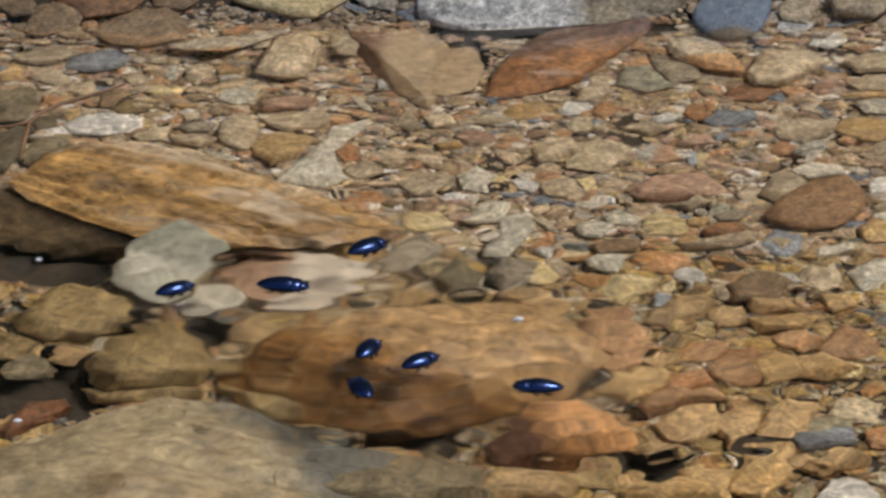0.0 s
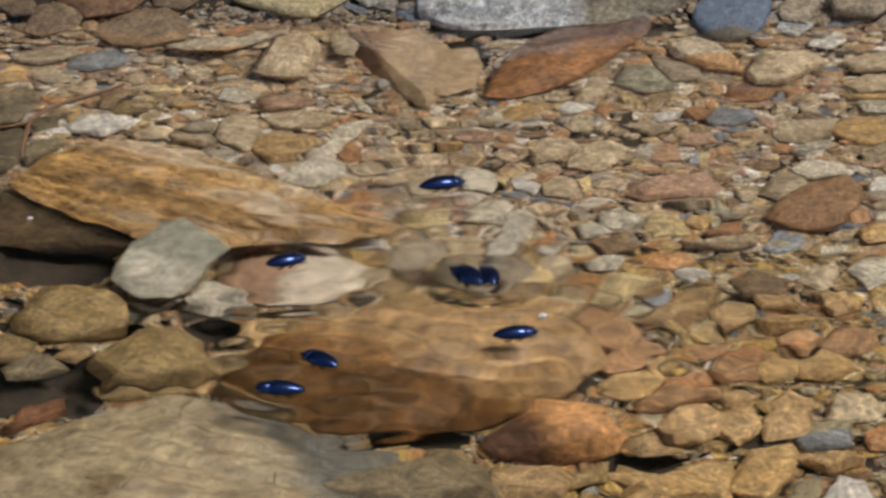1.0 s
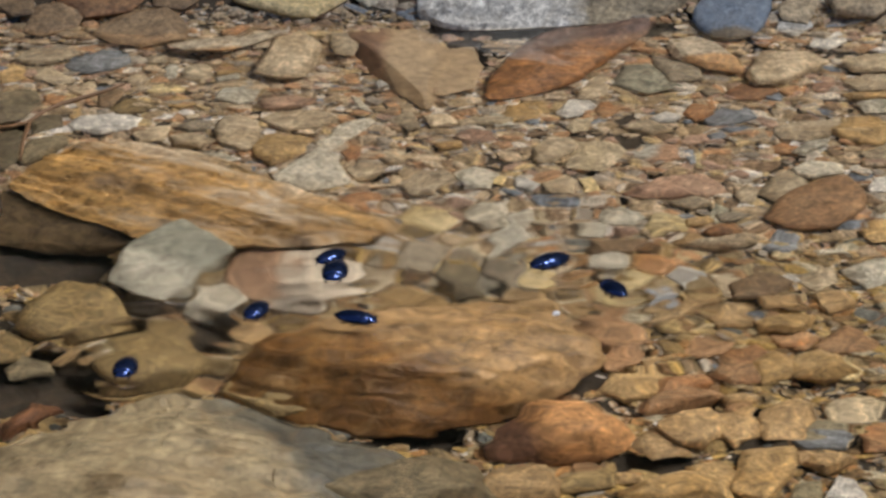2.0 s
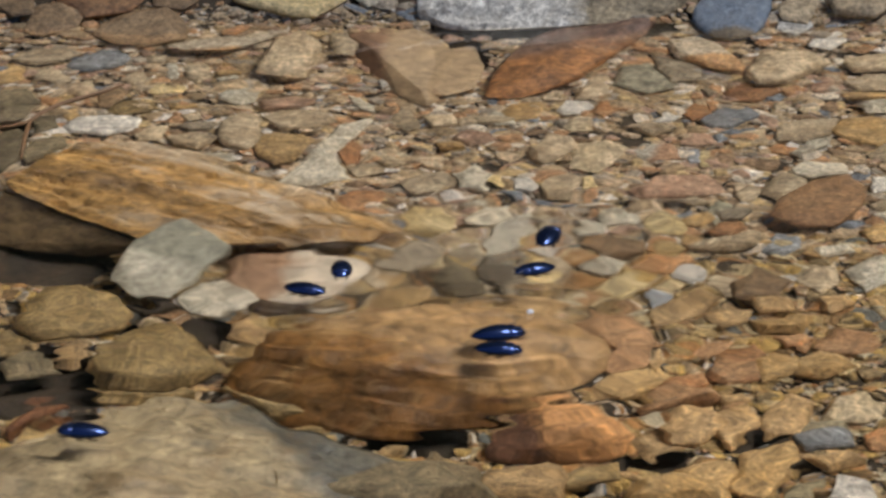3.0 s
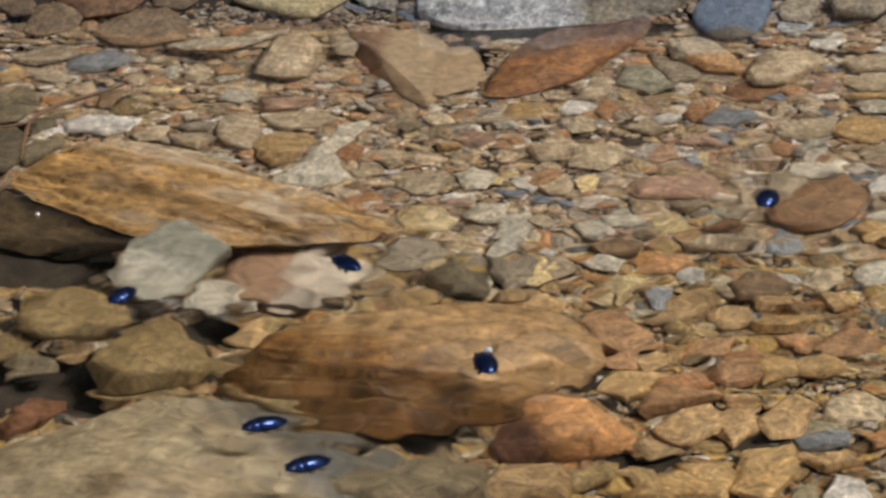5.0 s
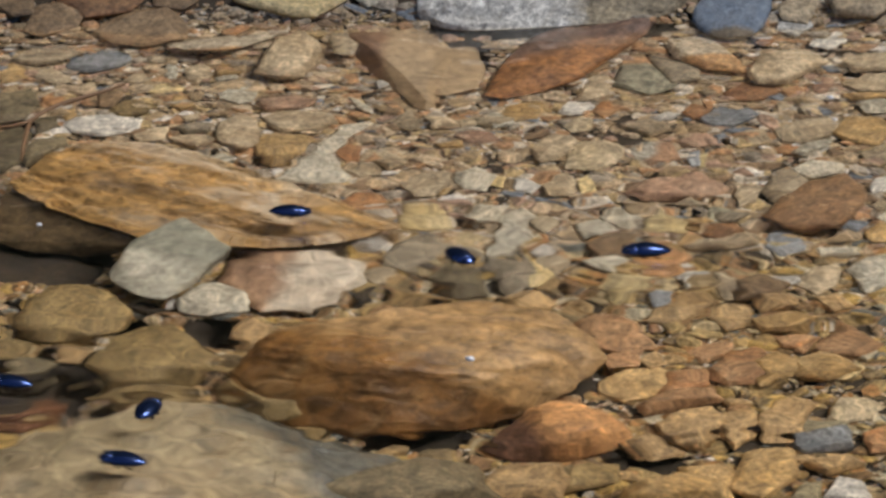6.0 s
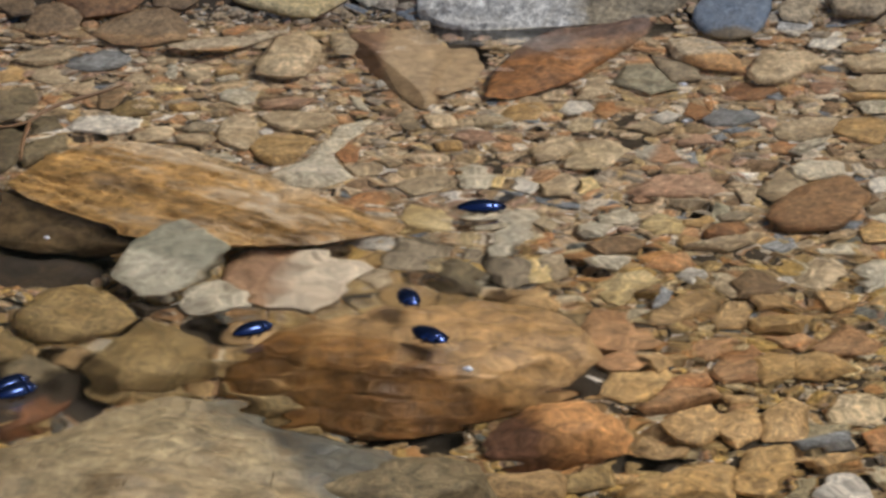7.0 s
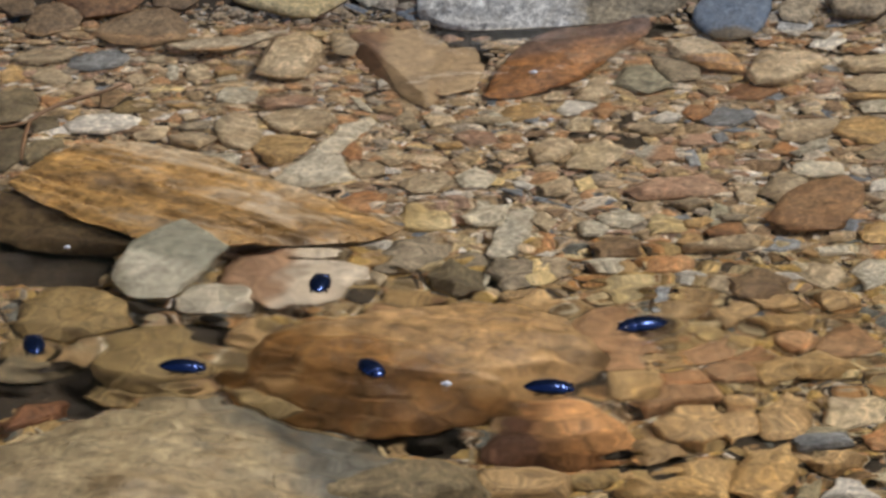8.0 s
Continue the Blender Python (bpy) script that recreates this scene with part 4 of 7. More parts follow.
stone("terracotta", "terracotta stone on the stream bed", 0.0387, -0.0385, -0.0258, 0.0021, ((-154, 0.0059), (-76, 0.0063), (-11, 0.0045), (37, 0.0067), (140, 0.0025)))
stone("honey", "honey brown stone on the stream bed", 0.0453, -0.0410, -0.0264, 0.0013, ((-161, 0.0028), (-33, 0.0023), (26, 0.0033), (139, 0.003)))
stone("white", "whitish stone on the stream bed", -0.0176, 0.0236, -0.0215, 0.0016, ((-153, 0.0039), (-86, 0.0031), (-17, 0.0036), (67, 0.003), (132, 0.0025)))
stone("honey", "honey brown stone on the stream bed", -0.0248, 0.0236, -0.0218, 0.0011, ((-126, 0.0016), (-38, 0.0022), (40, 0.0021), (127, 0.0017)))
stone("tan", "tan stone on the stream bed", -0.0153, 0.0049, -0.0230, 0.0013, ((-149, 0.0036), (-49, 0.0042), (-5, 0.003), (66, 0.0051), (160, 0.0027)))
stone("dark", "dark brown piece that darkens the stream bed", -0.0187, -0.0055, -0.0240, 0.0009, ((-164, 0.0022), (-37, 0.0025), (-4, 0.0019), (139, 0.0017)))
stone("yellow", "yellow stone on the stream bed", 0.0224, 0.0076, -0.0226, 0.0017, ((-118, 0.0078), (-54, 0.0059), (-6, 0.0041), (59, 0.0062), (168, 0.0032)))
stone("pale", "cream stone on the stream bed", 0.0354, 0.0335, -0.0208, 0.0016, ((-172, 0.0039), (-90, 0.0058), (-22, 0.0032), (46, 0.0043), (131, 0.0042)))
stone("taupe", "taupe grey stone on the stream bed", 0.0169, 0.0068, -0.0226, 0.0019, ((-160, 0.0065), (-53, 0.007), (-13, 0.0035), (36, 0.0071), (161, 0.0028)))
stone("honey", "honey brown stone on the stream bed", 0.0210, -0.0118, -0.0235, 0.0027, ((-153, 0.0056), (-102, 0.005), (-23, 0.0058), (46, 0.0052), (122, 0.0042)))
stone("sand", "sandy stone on the stream bed", 0.0235, 0.0371, -0.0207, 0.0013, ((-149, 0.002), (-21, 0.0033), (30, 0.003), (137, 0.0039)))
stone("olive", "olive-brown stone on the stream bed", -0.0944, -0.0335, -0.0254, 0.0021, ((-173, 0.0048), (-90, 0.0082), (-16, 0.0048), (27, 0.0056), (114, 0.0066)))
stone("ember", "dark red stone on the stream bed", -0.0851, -0.0669, -0.0276, 0.0025, ((-123, 0.0058), (-46, 0.0051), (-3, 0.0048), (108, 0.0051), (160, 0.0037)))
stone("dark", "dark brown piece that darkens the stream bed", -0.0664, -0.0133, -0.0238, 0.0023, ((-127, 0.0028), (-45, 0.0034), (65, 0.0032), (127, 0.0041)))
# flat sheet in the hollow below the slab, its shade painted near-black
stone("dark", "dark brown piece that darkens the stream bed", -0.0920, 0.0123, -0.0319, 0.0016, ((-173, 0.0159), (-75, 0.0114), (-5, 0.0168), (67, 0.0151), (97, 0.0154)))
stone("ember", "dark red stone on the stream bed", -0.0853, -0.0699, -0.0275, 0.0032, ((-158, 0.0083), (-44, 0.0026), (-40, 0.0025), (20, 0.0081), (131, 0.0037), (151, 0.0036)))
stone("slate", "slate grey stone on the stream bed", 0.0617, 0.0799, -0.0180, 0.0007, ((-75, 0.0052), (0, 0.0016), (113, 0.0047), (179, 0.0015)))
stone("yellow", "yellow stone on the stream bed", 0.0644, 0.0778, -0.0182, 0.0005, ((-90, 0.006), (-6, 0.001), (90, 0.006), (178, 0.0015)))
stone("sand", "sandy stone on the stream bed", 0.0345, 0.1019, -0.0160, 0.0013, ((-163, 0.0042), (-67, 0.0047), (-7, 0.0032), (79, 0.0059), (157, 0.003)))
stone("tan", "tan stone on the stream bed", 0.0062, 0.1046, -0.0159, 0.0012, ((-162, 0.0032), (-76, 0.0039), (11, 0.0028), (130, 0.0022)))
stone("pale", "cream stone on the stream bed", 0.0144, 0.1059, -0.0157, 0.0013, ((-162, 0.0034), (-76, 0.0056), (5, 0.0034), (59, 0.0041), (164, 0.0038)))
stone("white", "whitish stone on the stream bed", 0.1065, 0.0612, -0.0189, 0.0014, ((-159, 0.0053), (-83, 0.0057), (-7, 0.0036), (101, 0.0052), (164, 0.0033)))
stone("pale", "cream stone on the stream bed", 0.0915, 0.0702, -0.0176, 0.0025, ((-169, 0.0066), (-121, 0.0067), (-64, 0.0054), (0, 0.0068), (76, 0.0062), (141, 0.0057)))
stone("white", "whitish stone on the stream bed", 0.0200, 0.0612, -0.0190, 0.0013, ((-168, 0.0029), (-120, 0.0038), (-29, 0.0036), (34, 0.0024), (125, 0.0046)))
stone("ochre", "ochre yellow stone on the stream bed", 0.0003, 0.0637, -0.0190, 0.0009, ((-117, 0.0061), (-11, 0.0015), (31, 0.004), (167, 0.001)))
stone("yellow", "yellow stone on the stream bed", 0.0132, 0.0642, -0.0190, 0.0008, ((-109, 0.0027), (-9, 0.0019), (67, 0.0028), (164, 0.0016)))
stone("tan", "tan stone on the stream bed", 0.0278, 0.0610, -0.0187, 0.0017, ((-162, 0.0048), (-90, 0.0072), (-12, 0.0044), (23, 0.0047), (141, 0.003)))
stone("yellow", "yellow stone on the stream bed", 0.0347, 0.0623, -0.0191, 0.0009, ((-172, 0.0021), (-61, 0.0048), (2, 0.0023), (133, 0.0031)))
stone("honey", "honey brown stone on the stream bed", 0.0637, -0.0177, -0.0243, 0.0021, ((-158, 0.0048), (-64, 0.0059), (-5, 0.005), (72, 0.0074), (140, 0.0047)))
stone("white", "whitish stone on the stream bed", 0.0785, 0.0042, -0.0231, 0.0013, ((-144, 0.0019), (-69, 0.0027), (27, 0.0022), (112, 0.0024)))
stone("brown", "brown stone on the stream bed", 0.0719, -0.0002, -0.0225, 0.0029, ((-170, 0.0071), (-80, 0.0077), (-22, 0.0063), (47, 0.0063), (134, 0.0064)))
stone("ochre", "ochre yellow stone on the stream bed", 0.0722, -0.0444, -0.0260, 0.0024, ((-173, 0.0053), (-60, 0.0054), (-14, 0.0047), (51, 0.0067), (131, 0.0068)))
stone("orange", "orange stone on the stream bed", 0.0790, -0.0308, -0.0257, 0.0012, ((-180, 0.0029), (-124, 0.005), (-26, 0.0022), (17, 0.003), (128, 0.0037)))
stone("slate", "slate grey stone on the stream bed", 0.0491, -0.0067, -0.0240, 0.0011, ((-176, 0.0028), (-63, 0.0041), (-14, 0.002), (48, 0.0041), (160, 0.0024)))
stone("tan", "tan stone on the stream bed", 0.0256, 0.0101, -0.0225, 0.0017, ((-140, 0.0046), (-38, 0.0047), (11, 0.004), (90, 0.0073), (170, 0.0041)))
stone("white", "whitish stone on the stream bed", 0.0237, 0.0194, -0.0221, 0.0011, ((-118, 0.0021), (-31, 0.0019), (62, 0.0021), (149, 0.0019)))
stone("taupe", "taupe grey stone on the stream bed", 0.0149, 0.0065, -0.0223, 0.0024, ((-139, 0.0058), (-55, 0.005), (12, 0.0056), (90, 0.0072), (167, 0.0055)))
stone("pale", "cream stone on the stream bed", 0.0078, 0.0015, -0.0234, 0.0011, ((-159, 0.0029), (-64, 0.0034), (-4, 0.0024), (90, 0.0045), (159, 0.0022)))
stone("honey", "honey brown stone on the stream bed", 0.0164, -0.0062, -0.0233, 0.0023, ((-141, 0.0045), (-79, 0.0026), (-11, 0.0052), (82, 0.003), (128, 0.0036)))
stone("honey", "honey brown stone on the stream bed", -0.0167, 0.0036, -0.0235, 0.0007, ((-130, 0.0022), (-2, 0.0017), (66, 0.0036), (167, 0.0015)))
stone("yellow", "yellow stone on the stream bed", -0.0255, 0.0243, -0.0220, 0.0006, ((-143, 0.001), (-7, 0.0016), (33, 0.0017), (149, 0.0017)))
stone("tan", "tan stone on the stream bed", 0.0733, 0.0558, -0.0194, 0.0012, ((-171, 0.0035), (-78, 0.0065), (-13, 0.0026), (32, 0.0045), (153, 0.0025)))
stone("tan", "tan stone on the stream bed", 0.1052, 0.0467, -0.0200, 0.0013, ((-171, 0.0032), (-99, 0.0045), (-7, 0.0033), (31, 0.0034), (132, 0.003)))
stone("pale", "cream stone on the stream bed", 0.1047, 0.0400, -0.0206, 0.0012, ((-141, 0.002), (-38, 0.0021), (43, 0.0026), (127, 0.0023)))
stone("ochre", "ochre yellow stone on the stream bed", 0.1023, 0.0308, -0.0209, 0.0018, ((-166, 0.0046), (-75, 0.0057), (-7, 0.0044), (69, 0.0062), (140, 0.0044)))
stone("slate", "slate grey stone on the stream bed", 0.0571, 0.0415, -0.0207, 0.0008, ((-163, 0.0017), (-52, 0.0016), (21, 0.0018), (118, 0.002)))
stone("tan", "tan stone on the stream bed", 0.0589, 0.0486, -0.0194, 0.0021, ((-124, 0.0029), (-58, 0.0027), (53, 0.0037), (112, 0.0025)))
# flat near-black sheet, paints the shade in the lower left hollow
stone("dark", "dark brown piece that darkens the stream bed", -0.0836, -0.0525, -0.0346, 0.0015, ((-173, 0.0141), (-125, 0.0147), (-69, 0.0145), (-23, 0.0137), (37, 0.0138), (82, 0.0154), (108, 0.0173)))


stone("olive", "olive-brown stone on the stream bed", -0.0381, -0.0594, -0.0272, 0.0040, ((-148, 0.0058), (-132, 0.0054), (-96, 0.0089), (21, 0.0077), (58, 0.0075), (154, 0.0109)))
stone("olive", "olive-brown stone on the stream bed", -0.0638, -0.0562, -0.0276, 0.0030, ((-147, 0.0093), (-90, 0.0044), (-73, 0.005), (37, 0.0087), (71, 0.0049), (114, 0.0069)))
stone("umber", "umber stone on the stream bed", -0.0890, -0.0446, -0.0268, 0.0030, ((-163, 0.006), (-81, 0.0052), (-57, 0.0051), (27, 0.0058), (65, 0.006), (152, 0.0056)))
stone("olive", "olive-brown stone on the stream bed", -0.0951, -0.0312, -0.0258, 0.0030, ((-169, 0.0027), (-90, 0.005), (-5, 0.003), (37, 0.0032), (139, 0.0043)))
broken_stone("quartz", "large off-white rough quartz rock at the water's edge", (0.03, 0.185, 0.006), (
    (-37, -11, -6), (-35, -13, -9), (-27, -17, -10), (-18, -18, -10), (-9, -17, -10), (-3, -14.5, -9), (15, -13.5, -9), (25.5, -12, -9), (32, -9, -7), (36.5, -7, -4),
    (-37.5, -14, -2), (-27.5, -20.5, -6), (-17, -21.5, -6), (-8, -20.5, -6.5), (14, -17, -5.5), (28, -13.5, -5), (35, -6, -1), (-24, -8, 2), (-6, -10, 0), (16, -6, 1),
    (-34, 6, 6), (0, 12, 8), (30, 12, 6), (48, 14, 2), (-30, 14, -9), (20, 16, -9), (48, 12, -9)), worn=0.0014, fine=0.0012, uneven=0.0012, ledge=0.0022, along=0.1)
broken_stone("slab", "large ochre slab with pale streaks", (-0.055, 0.045, -0.014), (
    (-50, 9, 3), (-44.5, 21, 5), (-35, 36.5, 6), (-22.5, 37.5, 6.5), (-8, 32, 6), (3, 15.5, 5), (25, 0.5, 4), (36, -6.5, 3), (47, -18, 1),
    (39, -25, 0), (26, -29.5, 1), (11.5, -31.5, 1.5), (-1, -32, 2), (-13, -29, 2.5), (-21.5, -20, 3), (-34.5, -11, 3), (-43.5, -1.5, 3),
    (-10, -2.5, 8), (-30, 13.5, 8), (8, -14.5, 6.5), (25.5, -18.5, 4), (-40.5, 20, -10), (-26.5, 33, -11), (2, 21, -11), (30, 0, -11), (35.5, -5.5, -11),
    (-5.5, -5.5, -11), (14.5, -9, -11)), worn=0.001, fine=0.0013, uneven=0.0006, ledge=0.003, along=-0.62)
# stands in for the slab's muddy front face, shade painted in
broken_stone("mud", "muddy front face of the slab with its soft shade in the colour", (-0.085, 0.03, -0.022), (
    (-20.5, 22, 8), (-13.5, 14.5, 7.5), (-4.5, 4.5, 7.5), (8, -4.5, 7.5), (16, -12, 7), (-22, 1, -4), (-10.5, -5.5, -5), (2, -8, -5), (13, -9, -4), (-18, 40, -7), (6, 19, -7)), worn=0.002, fine=0.0012, uneven=0.0008)
broken_stone("boulder", "large ochre-brown boulder under the water", (-0.005, -0.045, -0.019), (
    (-33.5, 6.5, 7), (-22.5, 11.5, 10), (-5.5, 18, 11), (14.5, 22.5, 10.5), (31.5, 16.5, 8), (39, 5.5, 5), (41.5, -3, 1), (31, -17, -4), (19, -26, -7),
    (8, -31, -8), (-2.5, -34, -9), (-13, -32.5, -10), (-26, -26, -10), (-41, -17, -8), (-42, -5, -5), (-32, -0.5, 9), (-21.5, -12.5, 10.5), (-9.5, -17, 11.5),
    (1, -18, 11), (15, -18.5, 9.5), (28, -9, 8), (-5, -3.5, 13.5), (16.5, -3, 13), (-22, -1.5, 12),
    (-32.5, 6, -17), (-15, -17, -18), (7, -17, -18), (29, 0, -17), (19.5, 16, -15), (-18, 12, -15)), worn=0.0022, fine=0.0013, uneven=0.0012, ledge=0.0014, along=-0.3, rolled=3)
broken_stone("rusttwo", "orange-brown stone beside the boulder", (0.0215, -0.0779, -0.0254), (
    (-15, -7, -3.5), (-11.5, 1, -0.5), (-1.5, 12, 6.5), (7.5, 10.5, 7.5), (15.5, 3, 4.5), (19.5, -3, -0.5), (15, -9.5, -3.5), (3.5, -12, -5.5), (-10.5, -10, -5.5),
    (-1, -3, 8.5), (9, -6, 8.5), (3.5, -10, 5), (-8, -4, -11), (8, -6, -11), (10, 6, -11)), worn=0.002, fine=0.0009, uneven=0.0006, rolled=4)
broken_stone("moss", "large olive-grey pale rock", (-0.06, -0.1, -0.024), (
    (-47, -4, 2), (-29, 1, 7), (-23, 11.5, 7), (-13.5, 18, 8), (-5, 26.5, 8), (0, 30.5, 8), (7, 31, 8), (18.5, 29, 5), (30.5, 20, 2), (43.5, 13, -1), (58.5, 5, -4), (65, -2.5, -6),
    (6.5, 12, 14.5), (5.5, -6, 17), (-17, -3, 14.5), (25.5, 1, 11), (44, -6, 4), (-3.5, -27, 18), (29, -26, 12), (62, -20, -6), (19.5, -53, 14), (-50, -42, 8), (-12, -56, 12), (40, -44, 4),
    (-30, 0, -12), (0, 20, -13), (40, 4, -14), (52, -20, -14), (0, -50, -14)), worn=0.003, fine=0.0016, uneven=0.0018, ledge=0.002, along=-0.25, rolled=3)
broken_stone("silt", "smooth silt-covered brown stone beside the quartz rock", (-0.0119, 0.1467, -0.0092), (
    (-14, 16, 7), (-8.5, 19.5, 8.5), (4.5, 21.5, 8), (7, 15, 7), (14.5, 8, 2), (14.5, -11, -3), (10.5, -29, -4.5), (7.5, -34.5, -6), (2, -27.5, -5), (-3, -16.5, -4.5), (-9.5, -3, -4),
    (-12.5, 9.5, 2), (-7.5, 4.5, 7.5), (-0.5, 4, 6.5), (4.5, -14, 2), (7.5, -28, -1), (10, -1.5, 3.5), (-6, 12, -8), (8, 8, -8), (8, -20, -8)), worn=0.003, fine=0.001, uneven=0.0006, rolled=7)
broken_stone("wedge", "pale grey angular stone against the slab", (-0.0624, 0.0064, -0.0144), (
    (2, 18.7, 10.2), (6, 13.6, 9.8), (-9, 6.6, 7.4), (-12.5, -9, 2.4), (14.4, 2.3, 7.2), (-10.4, -6.6, 5), (6.7, -3.1, 5),
    (-12.8, -11.5, -0.1), (-6.5, -18, -3.1), (0.5, -20.4, -4.1), (5.8, -12.6, -3.1), (-9, -7, -11), (0, -12, -12), (5, -5, -11.6), (12.9, 9.3, -5.6), (0, 17, -10), (-12, 7, -10)))


def scatter(name, label, count, box, low, high, seed, n, lift, clear=False, material=None):
    """Loose gravel over a rectangle of the bed, pieces low to high metres in half length, too many to count: one mesh."""
    rng = np.random.default_rng(seed)
    faces = BALL[n][1]
    shapes = [pebble_verts(n, [(a + rng.uniform(-20, 20), rng.uniform(0.7, 1.1)) for a in range(0, 360, 72)], 0.7, 0.6, seed * 50 + s, 0.7, 0.12, facets=5) for s in range(14)]
    verts, out, base = [], [], 0
    for i in range(count):
        x, y = rng.uniform(box[0], box[1]), rng.uniform(box[2], box[3])
        s = low * (high / low) ** (rng.random() ** 1.6)
        spin, tip, k = rng.normal(0, 0.9), rng.normal(0, 0.2), rng.integers(len(shapes))
        a, b, c = s * rng.uniform(1.0, 1.5), s * rng.uniform(0.7, 1.0), s * rng.uniform(0.55, 1.0)
        z = bed(y) + c * lift + rng.uniform(-0.0005, 0.001)
        if hollow(x, y) > 0.004 or clear and abs(x) < 0.14 and -0.17 < y < 0.215:
            continue
        v = shapes[k] * (a, b, c)
        ca, sa = math.cos(spin), math.sin(spin)
        verts.append(np.stack([v[:, 0] * ca - v[:, 1] * sa + x, v[:, 0] * sa + v[:, 1] * ca + y, v[:, 2] + v[:, 0] * tip + z], axis=1))
        out += [tuple(q + base for q in f) for f in faces]
        base += len(v)
    ob = link(name, np.concatenate(verts), out, material or GRAVEL, sharp=32)
    tagged(ob, label, "gravel", kind="stuff")


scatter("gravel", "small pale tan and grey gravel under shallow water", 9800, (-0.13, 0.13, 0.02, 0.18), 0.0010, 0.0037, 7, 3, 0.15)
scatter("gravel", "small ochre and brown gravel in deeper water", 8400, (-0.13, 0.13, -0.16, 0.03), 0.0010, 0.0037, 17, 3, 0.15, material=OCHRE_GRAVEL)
scatter("grit", "fine brown grit and sand grains between the stones", 24000, (-0.12, 0.12, -0.13, 0.18), 0.0006, 0.0015, 8, 2, 0.3)
scatter("gravel", "coarse mixed gravel of the stream bed further off", 5000, (-0.75, 0.75, -1.1, 0.42), 0.004, 0.02, 9, 3, 0.3, True)


# ---- beetles ----
def shell_mat(name, tint, rough):
    m, nt, p = node_mat(name)
    co = nt.nodes.new("ShaderNodeTexCoord").outputs["Object"]
    n = noise_tex(nt, co, 2500, 3)
    col = mix(nt, n, tuple(c * 0.7 for c in tint), tint)
    nt.links.new(col, p.inputs["Base Color"])
    p.inputs["Metallic"].default_value = 0.85
    p.inputs["Roughness"].default_value = rough
    p.inputs["Coat Weight"].default_value = 0.25
    p.inputs["Coat Roughness"].default_value = 0.25
    bump(nt, p, n, 0.25, 0.0001)
    return m


ELYTRON = shell_mat("blue_black_wing_case", (0.035, 0.066, 0.195), 0.22)
PRONOTUM = shell_mat("blue_black_thorax", (0.06, 0.10, 0.28), 0.22)
BELLY = shell_mat("black_underside", (0.02, 0.018, 0.02), 0.35)
EYE_MAT = shell_mat("dark_eye", (0.02, 0.02, 0.025), 0.1)
LEG_MAT = shell_mat("dark_brown_leg", (0.05, 0.03, 0.02), 0.4)
MM = 0.001


def outline(x):
    """Half width and half height of the body at x millimetres along it."""
    if x > 0.3:
        s = max(0.0, 1 - ((x - 0.3) / 5.2) ** 2.4)
        return 2.8 * s ** 0.58, 1.9 * s ** 0.72
    s = max(0.0, 1 - ((0.3 - x) / 6.4) ** 2.0)
    return 2.8 * s ** 0.66, 1.9 * s ** 0.74


def body_piece(name, x0, x1, a0, a1, material, parent, grow=1.0, steps=12, arc=10):
    """A closed piece of the body between x0 and x1, from angle a0 to a1 round its long axis."""
    verts, faces = [], []
    row = arc + 2
    for i in range(steps + 1):
        x = x0 + (x1 - x0) * i / steps
        w, h = outline(x)
        e = 1 - 0.10 * (abs(2 * i / steps - 1) ** 6)
        verts.append((x * MM, 0, 0.15 * h * MM))
        for j in range(arc + 1):
            a = radians(a0 + (a1 - a0) * j / arc)
            up = 1.0 if math.sin(a) > 0 else 0.62
            verts.append((x * MM, w * math.cos(a) * grow * e * MM, h * math.sin(a) * up * grow * e * MM))
    for i in range(steps):
        for j in range(row):
            k = (j + 1) % row
            faces.append((i * row + j, i * row + k, (i + 1) * row + k, (i + 1) * row + j))
    faces += [tuple(reversed(range(row))), tuple(steps * row + j for j in range(row))]
    ob = link(name, verts, faces, material, parent, sharp=50)
    return ob


def tube(name, pts, radii, material, parent, sides=6, flat=1.0):
    """A jointed limb along pts (millimetres)."""
    verts, faces = [], []
    for i, p in enumerate(pts):
        a, b = Vector(pts[max(i - 1, 0)]), Vector(pts[min(i + 1, len(pts) - 1)])
        d = (b - a).normalized()
        s = d.cross(Vector((0, 0, 1))).normalized()
        u = s.cross(d)
        for k in range(sides):
            t = 2 * math.pi * k / sides
            verts.append((Vector(p) + (s * math.cos(t) + u * math.sin(t) * flat) * radii[i]) * MM)
    for i in range(len(pts) - 1):
        for k in range(sides):
            q = (k + 1) % sides
            faces.append((i * sides + k, i * sides + q, (i + 1) * sides + q, (i + 1) * sides + k))
    faces += [tuple(reversed(range(sides))), tuple((len(pts) - 1) * sides + k for k in range(sides))]
    return link(name, verts, faces, material, parent)


